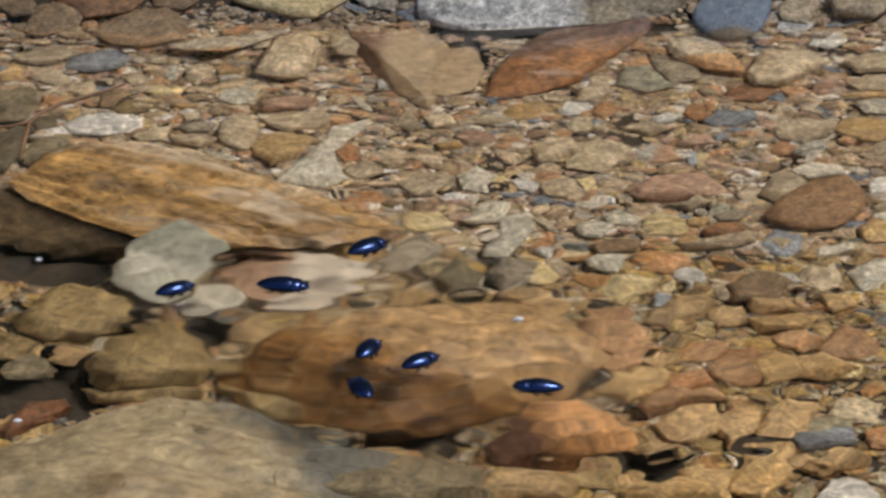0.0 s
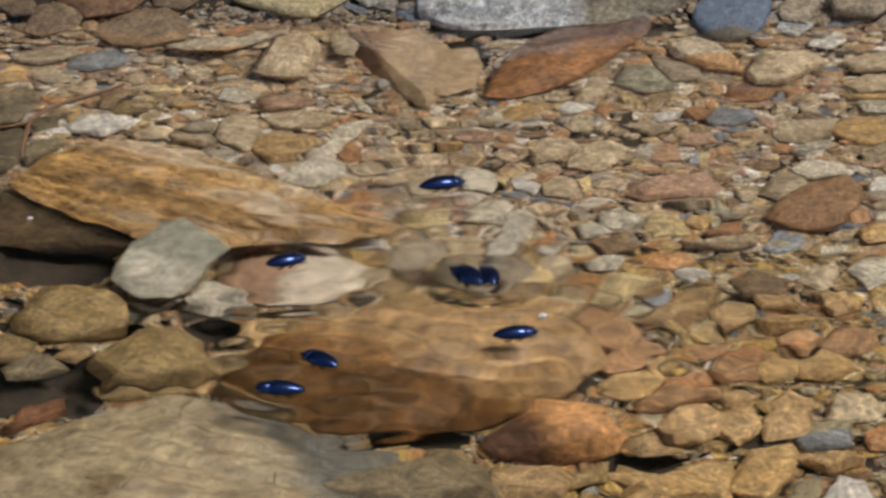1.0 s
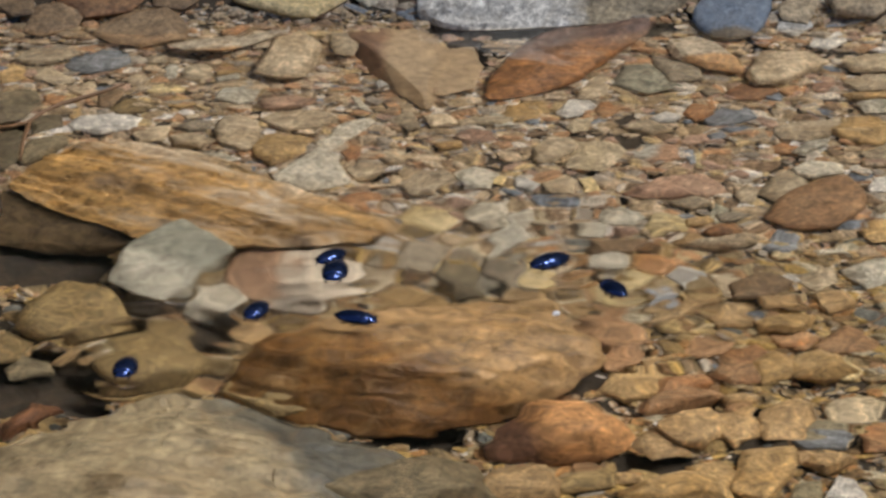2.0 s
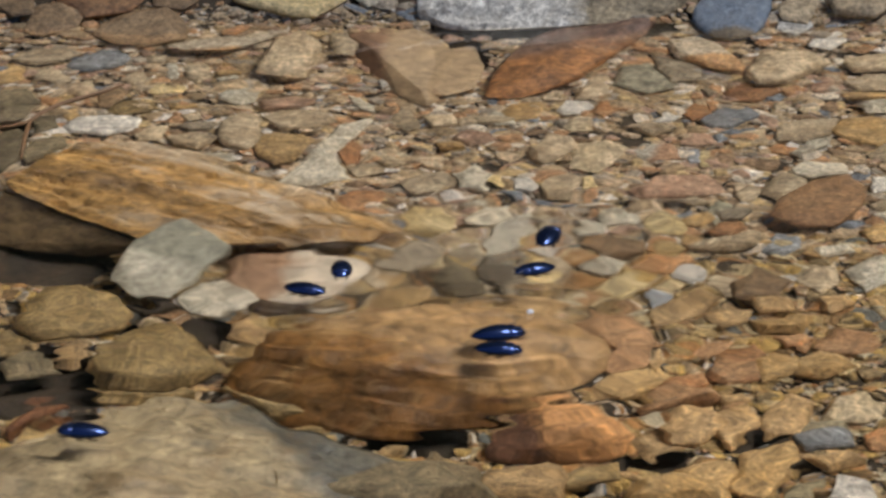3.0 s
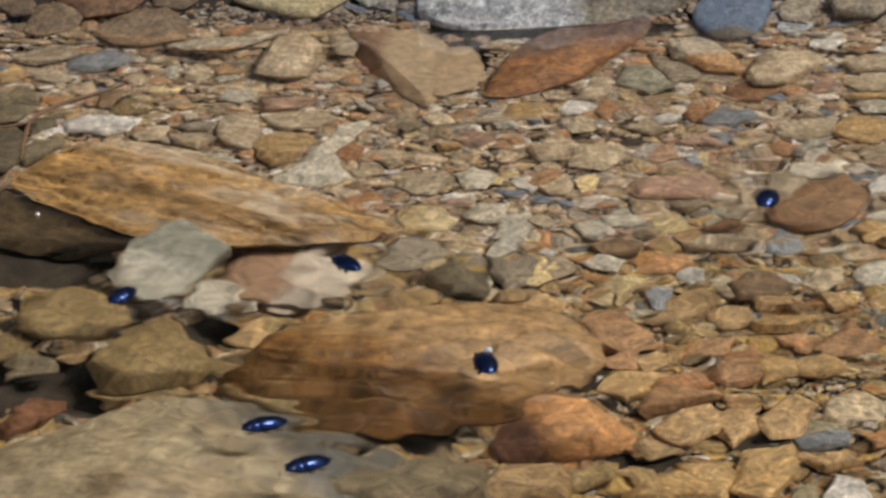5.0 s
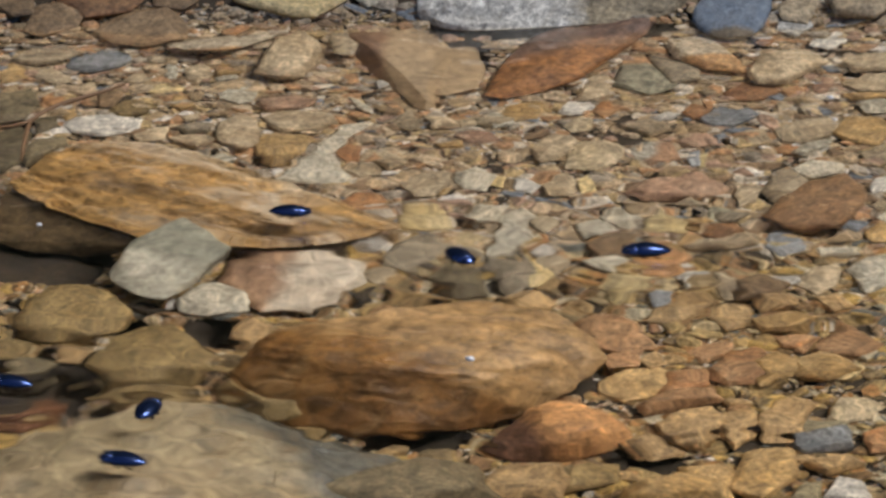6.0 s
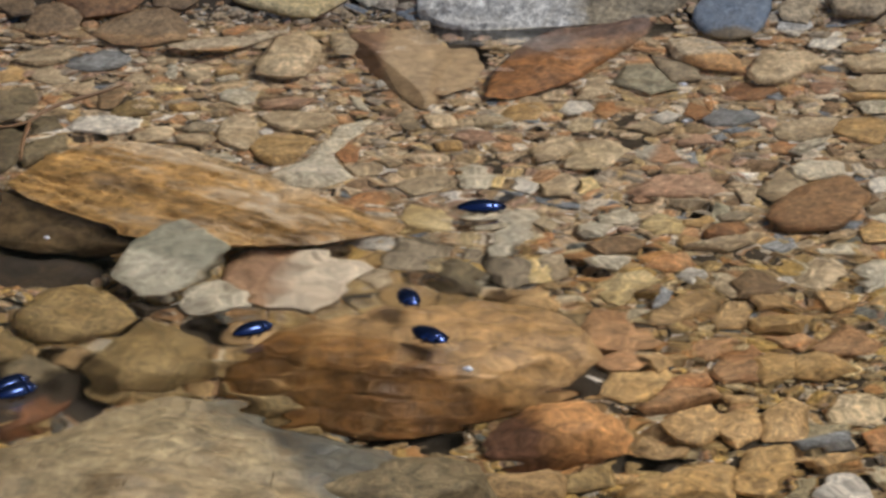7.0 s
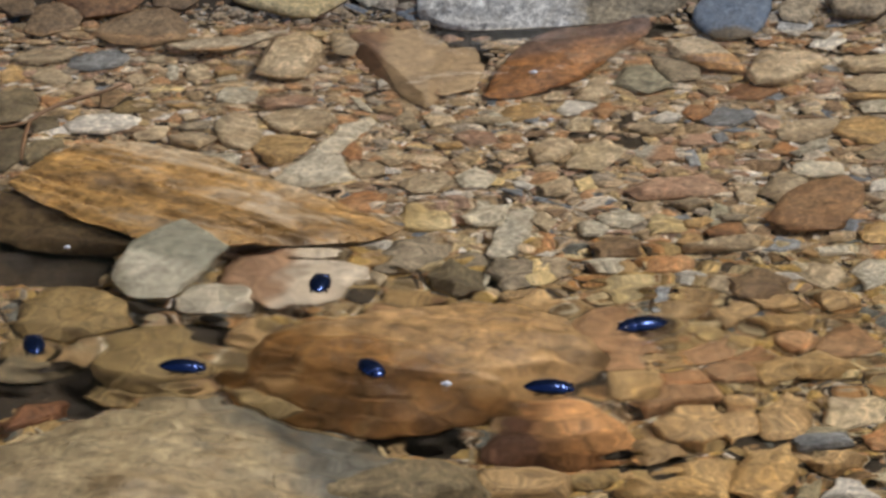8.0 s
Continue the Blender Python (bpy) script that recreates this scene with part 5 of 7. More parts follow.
def beetle(size):
    root = new("whirligig_beetle")
    root.empty_display_size = 0.004
    body_piece("wing_case", -5.75, 1.9, -12, 88.5, ELYTRON, root)
    body_piece("wing_case", -5.75, 1.9, 91.5, 192, ELYTRON, root)
    body_piece("thorax", 1.97, 3.75, -14, 194, PRONOTUM, root, 0.99, 8, 16)
    body_piece("head", 3.8, 5.38, -20, 200, PRONOTUM, root, 0.96, 8, 16)
    body_piece("abdomen", -5.9, 3.6, 180, 360, BELLY, root, 0.97, 14, 12)
    for s in (-1, 1):
        eye = body_piece("eye", -0.5, 0.5, 0, 360, EYE_MAT, root, 0.13, 6, 10)
        eye.location = (4.35 * MM, s * 1.55 * MM, 0.55 * MM)
        tube("front_leg", [(3.0, s * 1.3, -0.8), (3.9, s * 1.7, -0.9), (4.8, s * 1.2, -0.9), (5.4, s * 0.9, -0.8)], [0.28, 0.26, 0.2, 0.1], LEG_MAT, root)
        tube("middle_leg", [(0.8, s * 1.6, -1.2), (0.3, s * 2.1, -1.4), (-0.8, s * 2.3, -1.5)], [0.3, 0.45, 0.25], LEG_MAT, root, 6, 0.35)
        tube("hind_leg", [(-1.6, s * 1.5, -1.2), (-2.6, s * 1.9, -1.4), (-3.6, s * 2.0, -1.5)], [0.3, 0.45, 0.25], LEG_MAT, root, 6, 0.35)
    for child in root.children:
        child.data.transform(Matrix.Scale(size, 4))
        child.location *= size
    return tagged(root, "shiny blue-black whirligig beetle swimming on the water", "beetle", "whirligig beetles on the water")


BEETLES = [beetle(size) for size in (0.88, 1.06, 1.02, 0.87, 0.88, 0.9, 0.94)]


# ---- water ----
def water_mat():
    """Clear water: slow uneven swell of the surface and fine rings round every swimming beetle."""
    m, nt, p = node_mat("water")
    nt.nodes.remove(p)
    g = add(nt, "ShaderNodeBsdfGlass", IOR=1.333, Roughness=0.0)
    g.inputs["Color"].default_value = (1.0, 0.985, 0.95, 1)

    def calc(op, a, b=0.0, c=0.0):
        n = nt.nodes.new("ShaderNodeMath")
        n.operation = op
        for socket, value in zip(n.inputs, (a, b, c)):
            if isinstance(value, (int, float)):
                socket.default_value = value
            else:
                nt.links.new(value, socket)
        return n.outputs[0]

    co = nt.nodes.new("ShaderNodeTexCoord").outputs["Object"]
    swell = noise_tex(nt, co, 22, 2, 0.45, 0.8)
    calm = ramp(nt, noise_tex(nt, co, 8, 2, 0.5), [(0.40, (0.25,)), (0.62, (1.0,))])
    small = calc("MULTIPLY", noise_tex(nt, co, 70, 1, 0.4, 0.2), calm)
    haze = calc("MULTIPLY", calm, 0.05)
    total = calc("ADD", calc("MULTIPLY", swell, SWELL), calc("MULTIPLY", small, CHOP))
    for b in BEETLES:
        tc = nt.nodes.new("ShaderNodeTexCoord")
        tc.object = b
        st = nt.nodes.new("ShaderNodeMapping")
        st.inputs["Scale"].default_value = (0.85, 1.0, 0.0)
        st.inputs["Location"].default_value = (0.002, 0, 0)
        nt.links.new(tc.outputs["Object"], st.inputs["Vector"])
        ln = nt.nodes.new("ShaderNodeVectorMath")
        ln.operation = "LENGTH"
        nt.links.new(st.outputs[0], ln.inputs[0])
        r = ln.outputs["Value"]
        wave = calc("SINE", calc("MULTIPLY", r, 2 * math.pi / RING_LENGTH))
        fall = calc("POWER", 2.718, calc("MULTIPLY", r, -1 / RING_REACH))
        ring = calc("MULTIPLY", calc("MULTIPLY", wave, fall), RING_HEIGHT)
        dimple = calc("MULTIPLY", calc("POWER", 2.718, calc("MULTIPLY", r, -1 / 0.006)), -DIMPLE)
        total = calc("ADD", total, calc("ADD", ring, dimple))
        # ripples too fine to see one by one blur what lies below
        haze = calc("ADD", haze, calc("MULTIPLY", calc("POWER", 2.718, calc("MULTIPLY", r, -1 / FINE_REACH)), FINE_RIPPLE))
    b = add(nt, "ShaderNodeBump", Strength=1.0, Distance=1.0)
    nt.links.new(total, b.inputs["Height"])
    nt.links.new(b.outputs[0], g.inputs["Normal"])
    nt.links.new(calc("MINIMUM", haze, 0.20), g.inputs["Roughness"])
    nt.links.new(g.outputs[0], nt.nodes["Material Output"].inputs["Surface"])
    return m


SWELL, CHOP = 0.0032, 0.0008
FINE_REACH, FINE_RIPPLE = 0.020, 0.13
RING_LENGTH, RING_REACH, RING_HEIGHT, DIMPLE = 0.0085, 0.026, 0.00026, 0.0003


def water():
    xs, ys = np.linspace(-6, 6, 13), np.linspace(-3.0, 0.3, 12)
    ob = link("water", [(x, y, 0) for y in ys for x in xs], grid_faces(13, 12), water_mat())
    ob.visible_shadow = False
    return tagged(ob, "clear shallow stream water with small ripples", "water", kind="structure")


WATER = water()


# ---- small things ----
def foam_mat():
    m, nt, p = node_mat("foam")
    p.inputs["Base Color"].default_value = (0.86, 0.86, 0.9, 1)
    p.inputs["Roughness"].default_value = 0.15
    p.inputs["Coat Weight"].default_value = 1.0
    return m


FOAM = foam_mat()


def foam_bubble(size):
    """A few joined air bubbles that float on the surface."""
    verts, faces = [], []
    for cx, cy, r in ((0, 0, 1.0), (0.9, 0.3, 0.6), (-0.8, -0.2, 0.5)):
        v = pebble_verts(7, [(a, 1.0) for a in range(0, 360, 30)], 0.8, 0.5, 5, 1.0, 0.0, facets=0) * r
        base = len(verts)
        verts += [((p[0] + cx) * size, (p[1] + cy) * size, p[2] * size) for p in v]
        faces += [tuple(i + base for i in f) for f in BALL[7][1]]
    return tagged(link("foam_bubble", verts, faces, FOAM), "small white foam bubble drifting on the water", "bubble", "foam bubbles on the water")


BUBBLES = [foam_bubble(0.00085), foam_bubble(0.0008), foam_bubble(0.0006), foam_bubble(0.0006), foam_bubble(0.0007)]


def twig_mat():
    m, nt, p = node_mat("twig_bark")
    co = nt.nodes.new("ShaderNodeTexCoord").outputs["Object"]
    n = noise_tex(nt, co, 600, 5, 0.7)
    nt.links.new(mix(nt, n, (0.14, 0.075, 0.036), (0.30, 0.17, 0.085)), p.inputs["Base Color"])
    p.inputs["Roughness"].default_value = 0.6
    bump(nt, p, n, 0.6, 0.0005)
    return m


twig = tube("twig", [(-111.7, 84.4, -1.0), (-106.7, 86.0, -0.9), (-103.1, 88.8, -0.7), (-99.9, 96.1, -0.1), (-96.2, 101.4, 0.2), (-90.6, 105.7, 0.6), (-85.9, 108.9, 1.0), (-80.9, 113.5, 1.6)], [0.75, 0.75, 0.8, 0.75, 0.65, 0.6, 0.5, 0.3], twig_mat(), None, 8)
tube("side_twig", [(-102.8, 88.8, -0.7), (-102.9, 81.3, -1.7), (-102.9, 73.6, -3.3), (-102.4, 65.0, -5.4)], [0.6, 0.6, 0.55, 0.3], twig.data.materials[0], twig, 8)
tagged(twig, "thin brown bent twig lying across wet stones", "twig")


def motions():
    """All that moves: the beetles, the foam on the water and the drifting surface."""
    walk(BEETLES[0], [
        (0, pose(-0.0585, -0.0260, 0.0006, 0, 0, 38)), (0.1, pose(-0.0564, -0.0232, 0.0006, 0, 0, 32)), (0.2, pose(-0.0528, -0.0209, 0.0006, 0, 0, 28)),
        (0.3, pose(-0.0488, -0.0197, 0.0006, 0, 0, 26)), (0.4, pose(-0.0462, -0.0194, 0.0006, 0, 0, 27)), (0.5, pose(-0.0448, -0.0189, 0.0006, 0, 0, 38)),
        (0.6, pose(-0.0437, -0.0177, 0.0006, 0, 0, 49)), (0.7, pose(-0.0420, -0.0162, 0.0006, 0, 0, 49)), (0.8, pose(-0.0400, -0.0134, 0.0006, 0, 0, 42)),
        (0.9, pose(-0.0378, -0.0108, 0.0006, 0, 0, 37)), (1, pose(-0.0349, -0.0089, 0.0006, 0, 0, 28)), (1.1, pose(-0.0321, -0.0065, 0.0006, 0, 0, 23)),
        (1.2, pose(-0.0295, -0.0047, 0.0006, 0, 0, -47)), (1.3, pose(-0.0293, -0.0068, 0.0006, 0, 0, -79)), (1.4, pose(-0.0327, -0.0122, 0.0006, 0, 0, -68)),
        (1.5, pose(-0.0360, -0.0184, 0.0006, 0, 0, -55)), (1.6, pose(-0.0372, -0.0248, 0.0006, 0, 0, -56)), (1.7, pose(-0.0371, -0.0301, 0.0006, 0, 0, -57)),
        (1.8, pose(-0.0374, -0.0341, 0.0006, 0, 0, -65)), (1.9, pose(-0.0385, -0.0370, 0.0006, 0, 0, -83)), (2, pose(-0.0402, -0.0389, 0.0006, 0, 0, -108)),
        (2.1, pose(-0.0422, -0.0398, 0.0006, 0, 0, -136)), (2.2, pose(-0.0442, -0.0400, 0.0006, 0, 0, -164)), (2.3, pose(-0.0459, -0.0395, 0.0006, 0, 0, -196)),
        (2.4, pose(-0.0470, -0.0384, 0.0006, 0, 0, -238)), (2.5, pose(-0.0473, -0.0368, 0.0006, 0, 0, -281)), (2.6, pose(-0.0465, -0.0348, 0.0006, 0, 0, -310)),
        (2.7, pose(-0.0442, -0.0326, 0.0006, 0, 0, -329)), (2.8, pose(-0.0402, -0.0302, 0.0006, 0, 0, -342)), (2.9, pose(-0.0350, -0.0278, 0.0006, 0, 0, -358)),
        (3, pose(-0.0301, -0.0265, 0.0006, 0, 0, -382)), (3.1, pose(-0.0275, -0.0273, 0.0006, 0, 0, -406)), (3.2, pose(-0.0259, -0.0305, 0.0006, 0, 0, -425)),
        (3.3, pose(-0.0245, -0.0356, 0.0006, 0, 0, -429)), (3.4, pose(-0.0235, -0.0412, 0.0006, 0, 0, -423)), (3.5, pose(-0.0227, -0.0463, 0.0006, 0, 0, -415)),
        (3.6, pose(-0.0218, -0.0502, 0.0006, 0, 0, -424)), (3.7, pose(-0.0209, -0.0532, 0.0006, 0, 0, -434)), (3.8, pose(-0.0196, -0.0572, 0.0006, 0, 0, -449)),
        (3.9, pose(-0.0180, -0.0636, 0.0006, 0, 0, -469)), (4, pose(-0.0178, -0.0699, 0.0006, 0, 0, -488)), (4.1, pose(-0.0202, -0.0744, 0.0006, 0, 0, -491)),
        (4.2, pose(-0.0230, -0.0785, 0.0006, 0, 0, -493)), (4.3, pose(-0.0247, -0.0826, 0.0006, 0, 0, -489)), (4.4, pose(-0.0257, -0.0866, 0.0006, 0, 0, -482)),
        (4.5, pose(-0.0269, -0.0899, 0.0006, 0, 0, -480)), (4.6, pose(-0.0283, -0.0923, 0.0006, 0, 0, -487)), (4.7, pose(-0.0300, -0.0942, 0.0006, 0, 0, -496)),
        (4.8, pose(-0.0318, -0.0961, 0.0006, 0, 0, -502)), (4.9, pose(-0.0338, -0.0980, 0.0006, 0, 0, -507)), (5, pose(-0.0358, -0.0997, 0.0006, 0, 0, -513)),
        (5.1, pose(-0.0381, -0.1013, 0.0006, 0, 0, -521)), (5.2, pose(-0.0405, -0.1024, 0.0006, 0, 0, -529)), (5.3, pose(-0.0432, -0.1031, 0.0006, 0, 0, -537)),
        (5.4, pose(-0.0464, -0.1036, 0.0006, 0, 0, -545)), (5.5, pose(-0.0502, -0.1039, 0.0006, 0, 0, -555)), (5.6, pose(-0.0539, -0.1038, 0.0006, 0, 0, -571)),
        (5.7, pose(-0.0569, -0.1025, 0.0006, 0, 0, -593)), (5.8, pose(-0.0589, -0.0998, 0.0006, 0, 0, -618)), (5.9, pose(-0.0597, -0.0959, 0.0006, 0, 0, -635)),
        (6, pose(-0.0595, -0.0916, 0.0006, 0, 0, -645)), (6.1, pose(-0.0590, -0.0868, 0.0006, 0, 0, -651)), (6.2, pose(-0.0586, -0.0816, 0.0006, 0, 0, -655)),
        (6.3, pose(-0.0575, -0.0763, 0.0006, 0, 0, -660)), (6.4, pose(-0.0556, -0.0712, 0.0006, 0, 0, -666)), (6.5, pose(-0.0532, -0.0661, 0.0006, 0, 0, -672)),
        (6.6, pose(-0.0503, -0.0618, 0.0006, 0, 0, -676)), (6.7, pose(-0.0474, -0.0582, 0.0006, 0, 0, -680)), (6.8, pose(-0.0449, -0.0546, 0.0006, 0, 0, -682)),
        (6.9, pose(-0.0426, -0.0518, 0.0006, 0, 0, -681)), (7, pose(-0.0403, -0.0492, 0.0006, 0, 0, -682)), (7.1, pose(-0.0385, -0.0468, 0.0006, 0, 0, -684)),
        (7.2, pose(-0.0369, -0.0446, 0.0006, 0, 0, -684)), (7.3, pose(-0.0351, -0.0423, 0.0006, 0, 0, -683)), (7.4, pose(-0.0334, -0.0402, 0.0006, 0, 0, -683)),
        (7.5, pose(-0.0319, -0.0378, 0.0006, 0, 0, -680)), (7.6, pose(-0.0300, -0.0343, 0.0006, 0, 0, -670)), (7.7, pose(-0.0285, -0.0308, 0.0006, 0, 0, -661)),
        (7.8, pose(-0.0277, -0.0276, 0.0006, 0, 0, -652)), (7.9, pose(-0.0272, -0.0248, 0.0006, 0, 0, -643)), (8, pose(-0.0270, -0.0227, 0.0006, 0, 0, -635)),
    ])
    walk(BEETLES[1], [
        (0, pose(-0.0348, -0.0240, 0.0006, 0, 0, -12)), (0.1, pose(-0.0324, -0.0237, 0.0006, 0, 0, -31)), (0.2, pose(-0.0292, -0.0252, 0.0006, 0, 0, -43)),
        (0.3, pose(-0.0259, -0.0297, 0.0006, 0, 0, -56)), (0.4, pose(-0.0231, -0.0341, 0.0006, 0, 0, -61)), (0.5, pose(-0.0217, -0.0395, 0.0006, 0, 0, -45)),
        (0.6, pose(-0.0198, -0.0459, 0.0006, 0, 0, -17)), (0.7, pose(-0.0132, -0.0478, 0.0006, 0, 0, 22)), (0.8, pose(-0.0009, -0.0453, 0.0006, 0, 0, 61)),
        (0.9, pose(0.0064, -0.0355, 0.0006, 0, 0, 88)), (1, pose(0.0055, -0.0180, 0.0006, 0, 0, 120)), (1.1, pose(-0.0013, -0.0075, 0.0006, 0, 0, 129)),
        (1.2, pose(-0.0134, -0.0027, 0.0006, 0, 0, 136)), (1.3, pose(-0.0220, -0.0010, 0.0006, 0, 0, 140)), (1.4, pose(-0.0259, -0.0015, 0.0006, 0, 0, 139)),
        (1.5, pose(-0.0280, -0.0018, 0.0006, 0, 0, 150)), (1.6, pose(-0.0289, -0.0025, 0.0006, 0, 0, 200)), (1.7, pose(-0.0288, -0.0040, 0.0006, 0, 0, 236)),
        (1.8, pose(-0.0280, -0.0067, 0.0006, 0, 0, 250)), (1.9, pose(-0.0263, -0.0106, 0.0006, 0, 0, 258)), (2, pose(-0.0239, -0.0154, 0.0006, 0, 0, 264)),
        (2.1, pose(-0.0212, -0.0205, 0.0006, 0, 0, 270)), (2.2, pose(-0.0182, -0.0256, 0.0006, 0, 0, 275)), (2.3, pose(-0.0153, -0.0302, 0.0006, 0, 0, 280)),
        (2.4, pose(-0.0124, -0.0348, 0.0006, 0, 0, 285)), (2.5, pose(-0.0095, -0.0394, 0.0006, 0, 0, 292)), (2.6, pose(-0.0063, -0.0439, 0.0006, 0, 0, 302)),
        (2.7, pose(-0.0026, -0.0476, 0.0006, 0, 0, 316)), (2.8, pose(0.0016, -0.0502, 0.0006, 0, 0, 333)), (2.9, pose(0.0065, -0.0518, 0.0006, 0, 0, 354)),
        (3, pose(0.0120, -0.0519, 0.0006, 0, 0, 372)), (3.1, pose(0.0182, -0.0502, 0.0006, 0, 0, 381)), (3.2, pose(0.0244, -0.0470, 0.0006, 0, 0, 387)),
        (3.3, pose(0.0298, -0.0430, 0.0006, 0, 0, 391)), (3.4, pose(0.0348, -0.0384, 0.0006, 0, 0, 394)), (3.5, pose(0.0395, -0.0334, 0.0006, 0, 0, 395)),
        (3.6, pose(0.0438, -0.0276, 0.0006, 0, 0, 397)), (3.7, pose(0.0479, -0.0215, 0.0006, 0, 0, 396)), (3.8, pose(0.0527, -0.0164, 0.0006, 0, 0, 394)),
        (3.9, pose(0.0585, -0.0126, 0.0006, 0, 0, 393)), (4, pose(0.0646, -0.0088, 0.0006, 0, 0, 395)), (4.1, pose(0.0702, -0.0033, 0.0006, 0, 0, 401)),
        (4.2, pose(0.0757, 0.0031, 0.0006, 0, 0, 403)), (4.3, pose(0.0817, 0.0096, 0.0006, 0, 0, 399)), (4.4, pose(0.0882, 0.0135, 0.0006, 0, 0, 398)),
        (4.5, pose(0.0963, 0.0147, 0.0006, 0, 0, 400)), (4.6, pose(0.1057, 0.0190, 0.0006, 0, 0, 401)), (4.7, pose(0.1135, 0.0248, 0.0006, 0, 0, 408)),
        (4.8, pose(0.1193, 0.0303, 0.0006, 0, 0, 417)), (4.9, pose(0.1237, 0.0353, 0.0006, 0, 0, 424)), (5, pose(0.1267, 0.0400, 0.0006, 0, 0, 430)),
        (5.1, pose(0.1286, 0.0440, 0.0006, 0, 0, 435)), (5.2, pose(0.1297, 0.0472, 0.0006, 0, 0, 434)), (5.3, pose(0.1306, 0.0491, 0.0006, 0, 0, 417)),
        (5.4, pose(0.1315, 0.0496, 0.0006, 0, 0, 347)), (5.5, pose(0.1324, 0.0481, 0.0006, 0, 0, 300)), (5.6, pose(0.1330, 0.0448, 0.0006, 0, 0, 291)),
        (5.7, pose(0.1333, 0.0403, 0.0006, 0, 0, 286)), (5.8, pose(0.1334, 0.0354, 0.0006, 0, 0, 284)), (5.9, pose(0.1334, 0.0306, 0.0006, 0, 0, 282)),
        (6, pose(0.1334, 0.0267, 0.0006, 0, 0, 280)), (6.1, pose(0.1332, 0.0233, 0.0006, 0, 0, 277)), (6.2, pose(0.1327, 0.0202, 0.0006, 0, 0, 273)),
        (6.3, pose(0.1320, 0.0172, 0.0006, 0, 0, 269)), (6.4, pose(0.1312, 0.0144, 0.0006, 0, 0, 266)), (6.5, pose(0.1303, 0.0119, 0.0006, 0, 0, 263)),
        (6.6, pose(0.1295, 0.0096, 0.0006, 0, 0, 262)), (6.7, pose(0.1287, 0.0077, 0.0006, 0, 0, 261)), (6.8, pose(0.1281, 0.0062, 0.0006, 0, 0, 263)),
        (6.9, pose(0.1277, 0.0051, 0.0006, 0, 0, 267)), (7, pose(0.1276, 0.0045, 0.0006, 0, 0, 287)), (7.1, pose(0.1278, 0.0044, 0.0006, 0, 0, 357)),
        (7.2, pose(0.1282, 0.0050, 0.0006, 0, 0, 427)), (7.3, pose(0.1288, 0.0061, 0.0006, 0, 0, 435)), (7.4, pose(0.1295, 0.0076, 0.0006, 0, 0, 436)),
        (7.5, pose(0.1304, 0.0094, 0.0006, 0, 0, 437)), (7.6, pose(0.1313, 0.0114, 0.0006, 0, 0, 437)), (7.7, pose(0.1323, 0.0135, 0.0006, 0, 0, 438)),
        (7.8, pose(0.1332, 0.0155, 0.0006, 0, 0, 437)), (7.9, pose(0.1341, 0.0174, 0.0006, 0, 0, 437)), (8, pose(0.1347, 0.0187, 0.0006, 0, 0, 437)),
    ])
